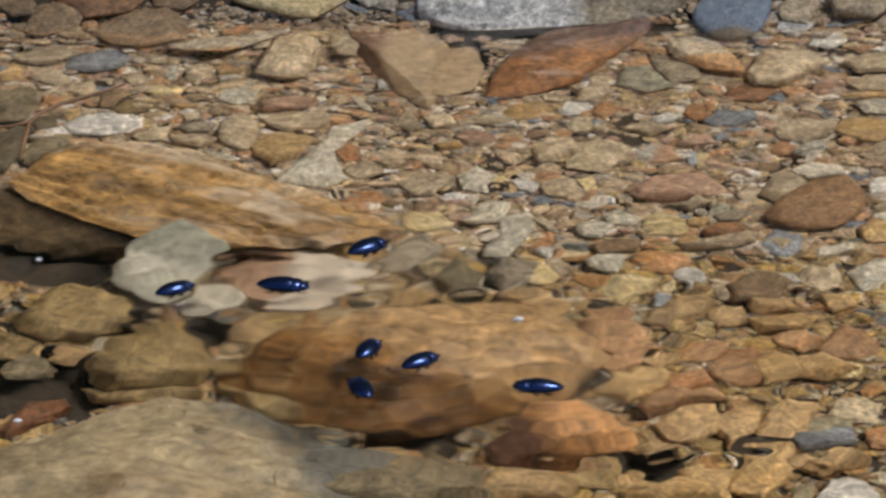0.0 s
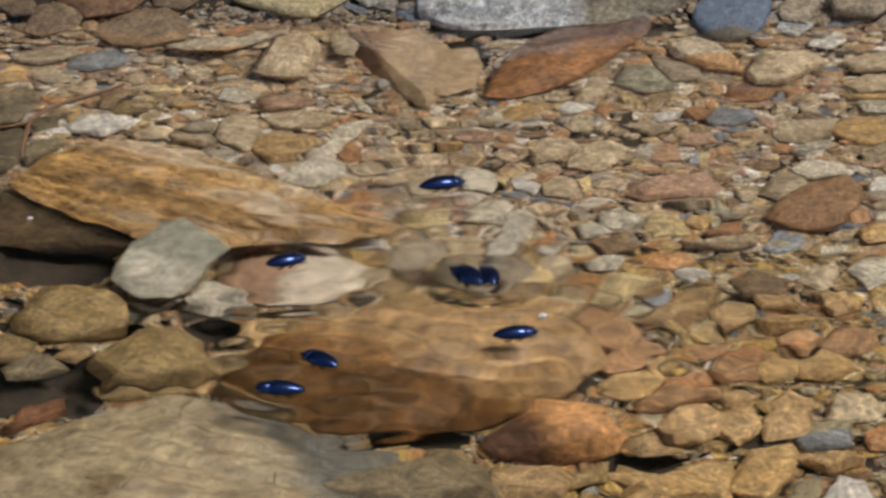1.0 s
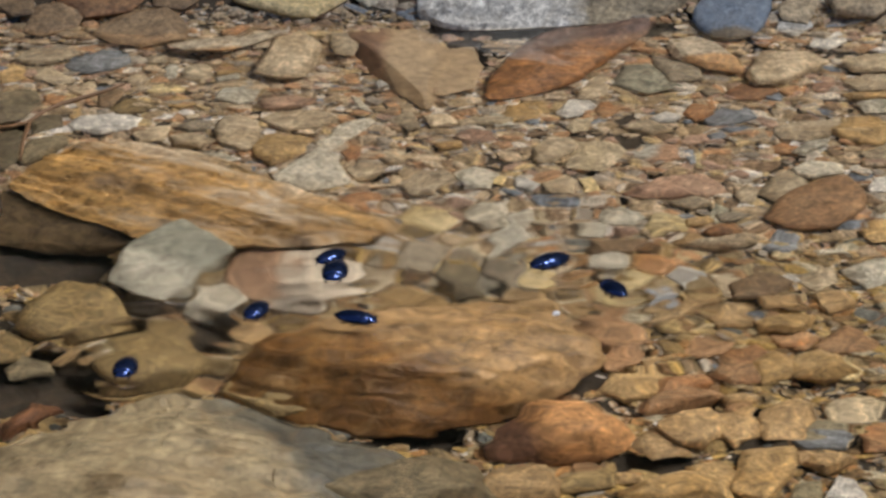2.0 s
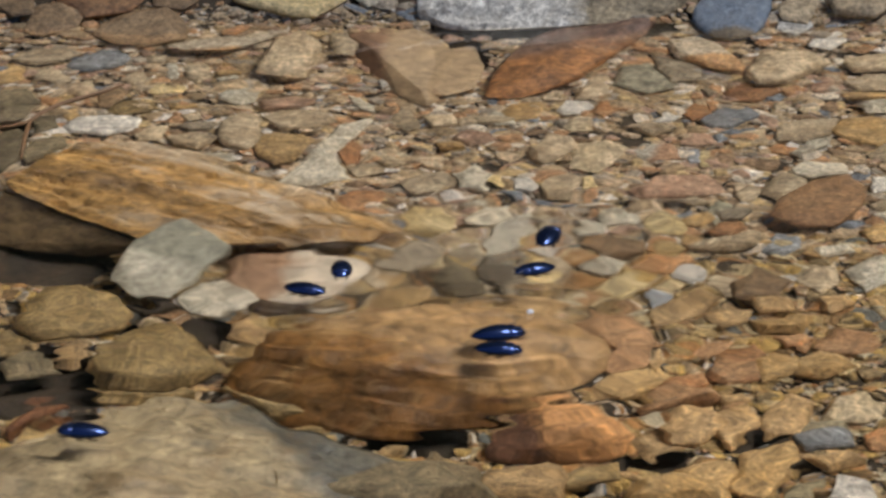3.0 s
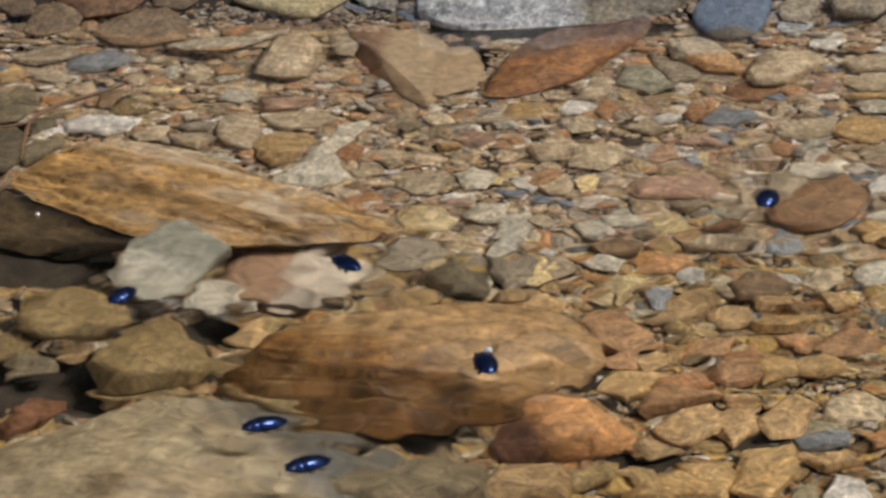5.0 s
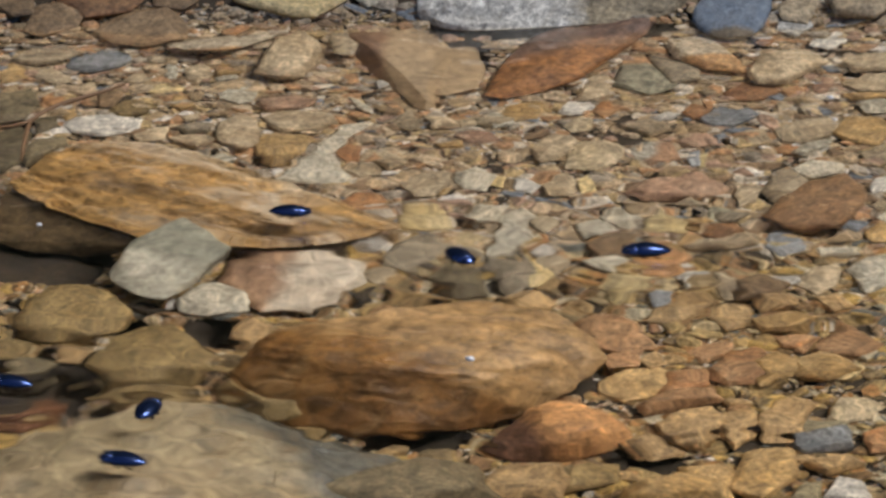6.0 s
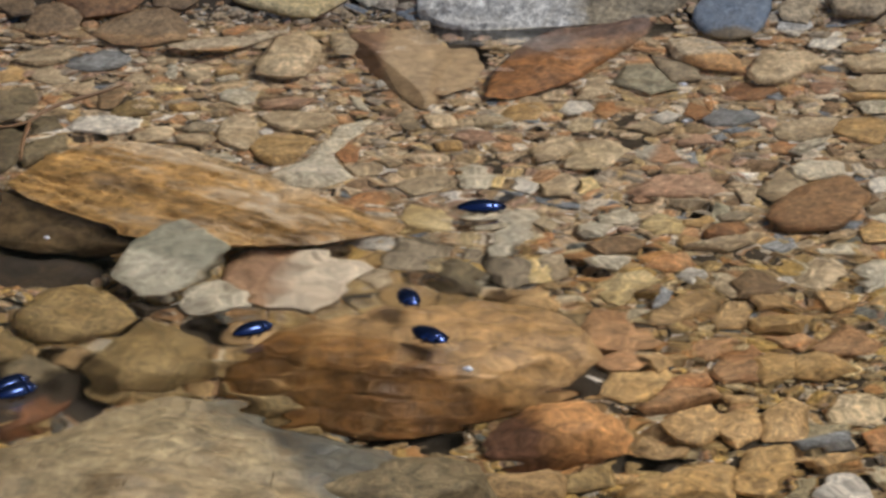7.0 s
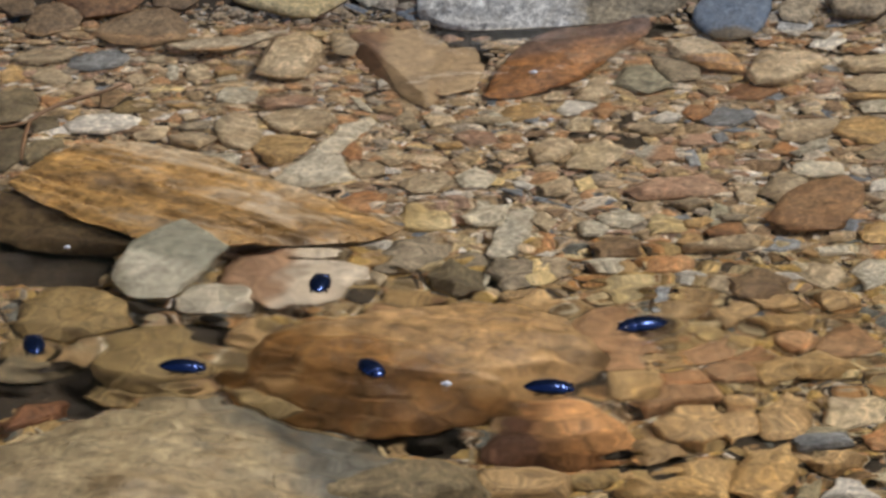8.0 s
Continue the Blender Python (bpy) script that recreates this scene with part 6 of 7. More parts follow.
    walk(BEETLES[2], [
        (0, pose(-0.0169, -0.0003, 0.0006, 0, 0, 45)), (0.1, pose(-0.0164, 0.0037, 0.0006, 0, 0, 45)), (0.2, pose(-0.0156, 0.0087, 0.0006, 0, 0, 45)),
        (0.3, pose(-0.0142, 0.0136, 0.0006, 0, 0, 45)), (0.4, pose(-0.0125, 0.0182, 0.0006, 0, 0, 45)), (0.5, pose(-0.0109, 0.0218, 0.0006, 0, 0, 48)),
        (0.6, pose(-0.0096, 0.0248, 0.0006, 0, 0, 52)), (0.7, pose(-0.0083, 0.0294, 0.0006, 0, 0, 54)), (0.8, pose(-0.0065, 0.0347, 0.0006, 0, 0, 51)),
        (0.9, pose(-0.0038, 0.0386, 0.0006, 0, 0, 40)), (1, pose(0.0000, 0.0414, 0.0006, 0, 0, 22)), (1.1, pose(0.0062, 0.0430, 0.0006, 0, 0, -9)),
        (1.2, pose(0.0133, 0.0414, 0.0006, 0, 0, -38)), (1.3, pose(0.0197, 0.0371, 0.0006, 0, 0, -66)), (1.4, pose(0.0259, 0.0301, 0.0006, 0, 0, -93)),
        (1.5, pose(0.0294, 0.0210, 0.0006, 0, 0, -115)), (1.6, pose(0.0293, 0.0113, 0.0006, 0, 0, -124)), (1.7, pose(0.0277, 0.0032, 0.0006, 0, 0, -132)),
        (1.8, pose(0.0261, -0.0028, 0.0006, 0, 0, -135)), (1.9, pose(0.0249, -0.0069, 0.0006, 0, 0, -136)), (2, pose(0.0238, -0.0097, 0.0006, 0, 0, -137)),
        (2.1, pose(0.0229, -0.0116, 0.0006, 0, 0, -138)), (2.2, pose(0.0220, -0.0134, 0.0006, 0, 0, -138)), (2.3, pose(0.0209, -0.0156, 0.0006, 0, 0, -138)),
        (2.4, pose(0.0195, -0.0180, 0.0006, 0, 0, -141)), (2.5, pose(0.0183, -0.0199, 0.0006, 0, 0, -170)), (2.6, pose(0.0175, -0.0201, 0.0006, 0, 0, -240)),
        (2.7, pose(0.0177, -0.0177, 0.0006, 0, 0, -289)), (2.8, pose(0.0192, -0.0117, 0.0006, 0, 0, -289)), (2.9, pose(0.0217, -0.0029, 0.0006, 0, 0, -286)),
        (3, pose(0.0239, 0.0062, 0.0006, 0, 0, -285)), (3.1, pose(0.0255, 0.0149, 0.0006, 0, 0, -295)), (3.2, pose(0.0275, 0.0224, 0.0006, 0, 0, -310)),
        (3.3, pose(0.0310, 0.0275, 0.0006, 0, 0, -332)), (3.4, pose(0.0355, 0.0302, 0.0006, 0, 0, -359)), (3.5, pose(0.0407, 0.0311, 0.0006, 0, 0, -382)),
        (3.6, pose(0.0462, 0.0315, 0.0006, 0, 0, -387)), (3.7, pose(0.0520, 0.0312, 0.0006, 0, 0, -390)), (3.8, pose(0.0580, 0.0291, 0.0006, 0, 0, -389)),
        (3.9, pose(0.0644, 0.0249, 0.0006, 0, 0, -384)), (4, pose(0.0702, 0.0206, 0.0006, 0, 0, -375)), (4.1, pose(0.0747, 0.0183, 0.0006, 0, 0, -365)),
        (4.2, pose(0.0786, 0.0177, 0.0006, 0, 0, -345)), (4.3, pose(0.0829, 0.0181, 0.0006, 0, 0, -313)), (4.4, pose(0.0870, 0.0200, 0.0006, 0, 0, -275)),
        (4.5, pose(0.0893, 0.0250, 0.0006, 0, 0, -250)), (4.6, pose(0.0874, 0.0338, 0.0006, 0, 0, -232)), (4.7, pose(0.0838, 0.0398, 0.0006, 0, 0, -207)),
        (4.8, pose(0.0807, 0.0406, 0.0006, 0, 0, -153)), (4.9, pose(0.0780, 0.0371, 0.0006, 0, 0, -112)), (5, pose(0.0758, 0.0310, 0.0006, 0, 0, -102)),
        (5.1, pose(0.0735, 0.0245, 0.0006, 0, 0, -102)), (5.2, pose(0.0711, 0.0193, 0.0006, 0, 0, -106)), (5.3, pose(0.0686, 0.0153, 0.0006, 0, 0, -112)),
        (5.4, pose(0.0661, 0.0116, 0.0006, 0, 0, -119)), (5.5, pose(0.0636, 0.0082, 0.0006, 0, 0, -126)), (5.6, pose(0.0608, 0.0050, 0.0006, 0, 0, -133)),
        (5.7, pose(0.0578, 0.0023, 0.0006, 0, 0, -143)), (5.8, pose(0.0543, 0.0001, 0.0006, 0, 0, -155)), (5.9, pose(0.0504, -0.0016, 0.0006, 0, 0, -167)),
        (6, pose(0.0454, -0.0027, 0.0006, 0, 0, -178)), (6.1, pose(0.0385, -0.0031, 0.0006, 0, 0, -184)), (6.2, pose(0.0309, -0.0026, 0.0006, 0, 0, -189)),
        (6.3, pose(0.0242, -0.0012, 0.0006, 0, 0, -197)), (6.4, pose(0.0190, 0.0007, 0.0006, 0, 0, -209)), (6.5, pose(0.0151, 0.0036, 0.0006, 0, 0, -220)),
        (6.6, pose(0.0111, 0.0086, 0.0006, 0, 0, -250)), (6.7, pose(0.0081, 0.0136, 0.0006, 0, 0, -288)), (6.8, pose(0.0067, 0.0177, 0.0006, 0, 0, -316)),
        (6.9, pose(0.0072, 0.0219, 0.0006, 0, 0, -340)), (7, pose(0.0093, 0.0254, 0.0006, 0, 0, -358)), (7.1, pose(0.0138, 0.0266, 0.0006, 0, 0, -382)),
        (7.2, pose(0.0202, 0.0254, 0.0006, 0, 0, -390)), (7.3, pose(0.0280, 0.0219, 0.0006, 0, 0, -396)), (7.4, pose(0.0359, 0.0168, 0.0006, 0, 0, -401)),
        (7.5, pose(0.0423, 0.0093, 0.0006, 0, 0, -405)), (7.6, pose(0.0469, -0.0028, 0.0006, 0, 0, -430)), (7.7, pose(0.0496, -0.0161, 0.0006, 0, 0, -455)),
        (7.8, pose(0.0495, -0.0278, 0.0006, 0, 0, -478)), (7.9, pose(0.0462, -0.0390, 0.0006, 0, 0, -500)), (8, pose(0.0424, -0.0471, 0.0006, 0, 0, -520)),
    ])
    walk(BEETLES[3], [
        (0, pose(-0.0157, -0.0602, 0.0006, 0, 0, 70)), (0.1, pose(-0.0156, -0.0585, 0.0006, 0, 0, 78)), (0.2, pose(-0.0154, -0.0563, 0.0006, 0, 0, 86)),
        (0.3, pose(-0.0152, -0.0541, 0.0006, 0, 0, 89)), (0.4, pose(-0.0151, -0.0517, 0.0006, 0, 0, 80)), (0.5, pose(-0.0144, -0.0500, 0.0006, 0, 0, 70)),
        (0.6, pose(-0.0118, -0.0483, 0.0006, 0, 0, 57)), (0.7, pose(-0.0051, -0.0440, 0.0006, 0, 0, 56)), (0.8, pose(0.0041, -0.0382, 0.0006, 0, 0, 63)),
        (0.9, pose(0.0093, -0.0299, 0.0006, 0, 0, 77)), (1, pose(0.0102, -0.0181, 0.0006, 0, 0, 100)), (1.1, pose(0.0046, -0.0065, 0.0006, 0, 0, 113)),
        (1.2, pose(-0.0083, 0.0012, 0.0006, 0, 0, 121)), (1.3, pose(-0.0196, 0.0018, 0.0006, 0, 0, 126)), (1.4, pose(-0.0240, 0.0002, 0.0006, 0, 0, 134)),
        (1.5, pose(-0.0255, -0.0002, 0.0006, 0, 0, 150)), (1.6, pose(-0.0258, -0.0008, 0.0006, 0, 0, 191)), (1.7, pose(-0.0255, -0.0021, 0.0006, 0, 0, 220)),
        (1.8, pose(-0.0253, -0.0035, 0.0006, 0, 0, 230)), (1.9, pose(-0.0251, -0.0051, 0.0006, 0, 0, 232)), (2, pose(-0.0250, -0.0068, 0.0006, 0, 0, 235)),
        (2.1, pose(-0.0249, -0.0086, 0.0006, 0, 0, 238)), (2.2, pose(-0.0248, -0.0102, 0.0006, 0, 0, 242)), (2.3, pose(-0.0247, -0.0115, 0.0006, 0, 0, 244)),
        (2.4, pose(-0.0246, -0.0127, 0.0006, 0, 0, 248)), (2.5, pose(-0.0246, -0.0138, 0.0006, 0, 0, 254)), (2.6, pose(-0.0246, -0.0147, 0.0006, 0, 0, 271)),
        (2.7, pose(-0.0244, -0.0152, 0.0006, 0, 0, 322)), (2.8, pose(-0.0239, -0.0152, 0.0006, 0, 0, 344)), (2.9, pose(-0.0231, -0.0145, 0.0006, 0, 0, 302)),
        (3, pose(-0.0225, -0.0144, 0.0006, 0, 0, 270)), (3.1, pose(-0.0230, -0.0162, 0.0006, 0, 0, 263)), (3.2, pose(-0.0238, -0.0187, 0.0006, 0, 0, 260)),
        (3.3, pose(-0.0242, -0.0211, 0.0006, 0, 0, 253)), (3.4, pose(-0.0244, -0.0230, 0.0006, 0, 0, 237)), (3.5, pose(-0.0255, -0.0236, 0.0006, 0, 0, 220)),
        (3.6, pose(-0.0274, -0.0231, 0.0006, 0, 0, 206)), (3.7, pose(-0.0290, -0.0233, 0.0006, 0, 0, 205)), (3.8, pose(-0.0302, -0.0243, 0.0006, 0, 0, 209)),
        (3.9, pose(-0.0314, -0.0255, 0.0006, 0, 0, 203)), (4, pose(-0.0331, -0.0264, 0.0006, 0, 0, 190)), (4.1, pose(-0.0358, -0.0262, 0.0006, 0, 0, 183)),
        (4.2, pose(-0.0390, -0.0257, 0.0006, 0, 0, 177)), (4.3, pose(-0.0420, -0.0254, 0.0006, 0, 0, 171)), (4.4, pose(-0.0451, -0.0252, 0.0006, 0, 0, 166)),
        (4.5, pose(-0.0490, -0.0239, 0.0006, 0, 0, 165)), (4.6, pose(-0.0541, -0.0209, 0.0006, 0, 0, 171)), (4.7, pose(-0.0592, -0.0187, 0.0006, 0, 0, 186)),
        (4.8, pose(-0.0634, -0.0198, 0.0006, 0, 0, 212)), (4.9, pose(-0.0668, -0.0240, 0.0006, 0, 0, 235)), (5, pose(-0.0697, -0.0301, 0.0006, 0, 0, 246)),
        (5.1, pose(-0.0721, -0.0369, 0.0006, 0, 0, 252)), (5.2, pose(-0.0742, -0.0434, 0.0006, 0, 0, 256)), (5.3, pose(-0.0758, -0.0506, 0.0006, 0, 0, 260)),
        (5.4, pose(-0.0766, -0.0591, 0.0006, 0, 0, 261)), (5.5, pose(-0.0771, -0.0679, 0.0006, 0, 0, 260)), (5.6, pose(-0.0779, -0.0756, 0.0006, 0, 0, 252)),
        (5.7, pose(-0.0793, -0.0806, 0.0006, 0, 0, 232)), (5.8, pose(-0.0820, -0.0817, 0.0006, 0, 0, 193)), (5.9, pose(-0.0855, -0.0799, 0.0006, 0, 0, 166)),
        (6, pose(-0.0890, -0.0780, 0.0006, 0, 0, 164)), (6.1, pose(-0.0931, -0.0771, 0.0006, 0, 0, 178)), (6.2, pose(-0.0963, -0.0783, 0.0006, 0, 0, 199)),
        (6.3, pose(-0.0979, -0.0809, 0.0006, 0, 0, 226)), (6.4, pose(-0.0982, -0.0830, 0.0006, 0, 0, 269)), (6.5, pose(-0.0973, -0.0838, 0.0006, 0, 0, 322)),
        (6.6, pose(-0.0953, -0.0837, 0.0006, 0, 0, 358)), (6.7, pose(-0.0933, -0.0831, 0.0006, 0, 0, 374)), (6.8, pose(-0.0914, -0.0818, 0.0006, 0, 0, 386)),
        (6.9, pose(-0.0898, -0.0803, 0.0006, 0, 0, 400)), (7, pose(-0.0886, -0.0786, 0.0006, 0, 0, 410)), (7.1, pose(-0.0877, -0.0760, 0.0006, 0, 0, 413)),
        (7.2, pose(-0.0868, -0.0728, 0.0006, 0, 0, 415)), (7.3, pose(-0.0860, -0.0694, 0.0006, 0, 0, 415)), (7.4, pose(-0.0853, -0.0660, 0.0006, 0, 0, 415)),
        (7.5, pose(-0.0851, -0.0629, 0.0006, 0, 0, 415)), (7.6, pose(-0.0854, -0.0605, 0.0006, 0, 0, 423)), (7.7, pose(-0.0856, -0.0591, 0.0006, 0, 0, 433)),
        (7.8, pose(-0.0858, -0.0584, 0.0006, 0, 0, 442)), (7.9, pose(-0.0860, -0.0582, 0.0006, 0, 0, 451)), (8, pose(-0.0861, -0.0580, 0.0006, 0, 0, 460)),
    ])
    walk(BEETLES[4], [
        (0, pose(-0.0047, -0.0667, 0.0006, 0, 0, 45)), (0.1, pose(-0.0039, -0.0662, 0.0006, 0, 0, 43)), (0.2, pose(-0.0028, -0.0655, 0.0006, 0, 0, 43)),
        (0.3, pose(-0.0016, -0.0647, 0.0006, 0, 0, 46)), (0.4, pose(-0.0001, -0.0636, 0.0006, 0, 0, 51)), (0.5, pose(0.0014, -0.0620, 0.0006, 0, 0, 52)),
        (0.6, pose(0.0029, -0.0595, 0.0006, 0, 0, 50)), (0.7, pose(0.0046, -0.0568, 0.0006, 0, 0, 43)), (0.8, pose(0.0070, -0.0550, 0.0006, 0, 0, 34)),
        (0.9, pose(0.0107, -0.0534, 0.0006, 0, 0, 24)), (1, pose(0.0156, -0.0515, 0.0006, 0, 0, 15)), (1.1, pose(0.0206, -0.0501, 0.0006, 0, 0, 15)),
        (1.2, pose(0.0258, -0.0504, 0.0006, 0, 0, 18)), (1.3, pose(0.0294, -0.0501, 0.0006, 0, 0, 25)), (1.4, pose(0.0322, -0.0485, 0.0006, 0, 0, 45)),
        (1.5, pose(0.0350, -0.0461, 0.0006, 0, 0, 65)), (1.6, pose(0.0373, -0.0421, 0.0006, 0, 0, 76)), (1.7, pose(0.0387, -0.0375, 0.0006, 0, 0, 87)),
        (1.8, pose(0.0391, -0.0333, 0.0006, 0, 0, 98)), (1.9, pose(0.0386, -0.0294, 0.0006, 0, 0, 108)), (2, pose(0.0373, -0.0259, 0.0006, 0, 0, 116)),
        (2.1, pose(0.0358, -0.0228, 0.0006, 0, 0, 122)), (2.2, pose(0.0344, -0.0202, 0.0006, 0, 0, 128)), (2.3, pose(0.0329, -0.0182, 0.0006, 0, 0, 136)),
        (2.4, pose(0.0313, -0.0167, 0.0006, 0, 0, 145)), (2.5, pose(0.0295, -0.0157, 0.0006, 0, 0, 155)), (2.6, pose(0.0277, -0.0150, 0.0006, 0, 0, 163)),
        (2.7, pose(0.0258, -0.0146, 0.0006, 0, 0, 169)), (2.8, pose(0.0239, -0.0143, 0.0006, 0, 0, 176)), (2.9, pose(0.0220, -0.0142, 0.0006, 0, 0, 188)),
        (3, pose(0.0202, -0.0145, 0.0006, 0, 0, 205)), (3.1, pose(0.0186, -0.0156, 0.0006, 0, 0, 218)), (3.2, pose(0.0173, -0.0177, 0.0006, 0, 0, 225)),
        (3.3, pose(0.0160, -0.0201, 0.0006, 0, 0, 225)), (3.4, pose(0.0147, -0.0225, 0.0006, 0, 0, 219)), (3.5, pose(0.0131, -0.0245, 0.0006, 0, 0, 208)),
        (3.6, pose(0.0112, -0.0259, 0.0006, 0, 0, 191)), (3.7, pose(0.0091, -0.0270, 0.0006, 0, 0, 176)), (3.8, pose(0.0069, -0.0279, 0.0006, 0, 0, 166)),
        (3.9, pose(0.0048, -0.0288, 0.0006, 0, 0, 161)), (4, pose(0.0029, -0.0297, 0.0006, 0, 0, 160)), (4.1, pose(0.0014, -0.0310, 0.0006, 0, 0, 177)),
        (4.2, pose(0.0003, -0.0326, 0.0006, 0, 0, 184)), (4.3, pose(-0.0009, -0.0339, 0.0006, 0, 0, 168)), (4.4, pose(-0.0025, -0.0340, 0.0006, 0, 0, 147)),
        (4.5, pose(-0.0049, -0.0322, 0.0006, 0, 0, 145)), (4.6, pose(-0.0083, -0.0283, 0.0006, 0, 0, 137)), (4.7, pose(-0.0119, -0.0236, 0.0006, 0, 0, 132)),
        (4.8, pose(-0.0152, -0.0191, 0.0006, 0, 0, 128)), (4.9, pose(-0.0185, -0.0148, 0.0006, 0, 0, 126)), (5, pose(-0.0215, -0.0106, 0.0006, 0, 0, 124)),
        (5.1, pose(-0.0244, -0.0066, 0.0006, 0, 0, 123)), (5.2, pose(-0.0272, -0.0029, 0.0006, 0, 0, 124)), (5.3, pose(-0.0301, 0.0003, 0.0006, 0, 0, 124)),
        (5.4, pose(-0.0331, 0.0030, 0.0006, 0, 0, 123)), (5.5, pose(-0.0360, 0.0054, 0.0006, 0, 0, 116)), (5.6, pose(-0.0382, 0.0080, 0.0006, 0, 0, 101)),
        (5.7, pose(-0.0394, 0.0110, 0.0006, 0, 0, 79)), (5.8, pose(-0.0392, 0.0147, 0.0006, 0, 0, 58)), (5.9, pose(-0.0376, 0.0190, 0.0006, 0, 0, 31)),
        (6, pose(-0.0351, 0.0225, 0.0006, 0, 0, -5)), (6.1, pose(-0.0312, 0.0228, 0.0006, 0, 0, -34)), (6.2, pose(-0.0254, 0.0201, 0.0006, 0, 0, -52)),
        (6.3, pose(-0.0195, 0.0146, 0.0006, 0, 0, -60)), (6.4, pose(-0.0144, 0.0072, 0.0006, 0, 0, -65)), (6.5, pose(-0.0114, -0.0000, 0.0006, 0, 0, -70)),
        (6.6, pose(-0.0099, -0.0054, 0.0006, 0, 0, -76)), (6.7, pose(-0.0091, -0.0112, 0.0006, 0, 0, -78)), (6.8, pose(-0.0088, -0.0181, 0.0006, 0, 0, -78)),
        (6.9, pose(-0.0081, -0.0247, 0.0006, 0, 0, -77)), (7, pose(-0.0075, -0.0312, 0.0006, 0, 0, -75)), (7.1, pose(-0.0073, -0.0380, 0.0006, 0, 0, -72)),
        (7.2, pose(-0.0075, -0.0440, 0.0006, 0, 0, -71)), (7.3, pose(-0.0078, -0.0489, 0.0006, 0, 0, -70)), (7.4, pose(-0.0084, -0.0533, 0.0006, 0, 0, -70)),
        (7.5, pose(-0.0094, -0.0576, 0.0006, 0, 0, -70)), (7.6, pose(-0.0107, -0.0607, 0.0006, 0, 0, -72)), (7.7, pose(-0.0120, -0.0634, 0.0006, 0, 0, -73)),
        (7.8, pose(-0.0131, -0.0661, 0.0006, 0, 0, -71)), (7.9, pose(-0.0141, -0.0687, 0.0006, 0, 0, -68)), (8, pose(-0.0149, -0.0708, 0.0006, 0, 0, -65)),
    ])
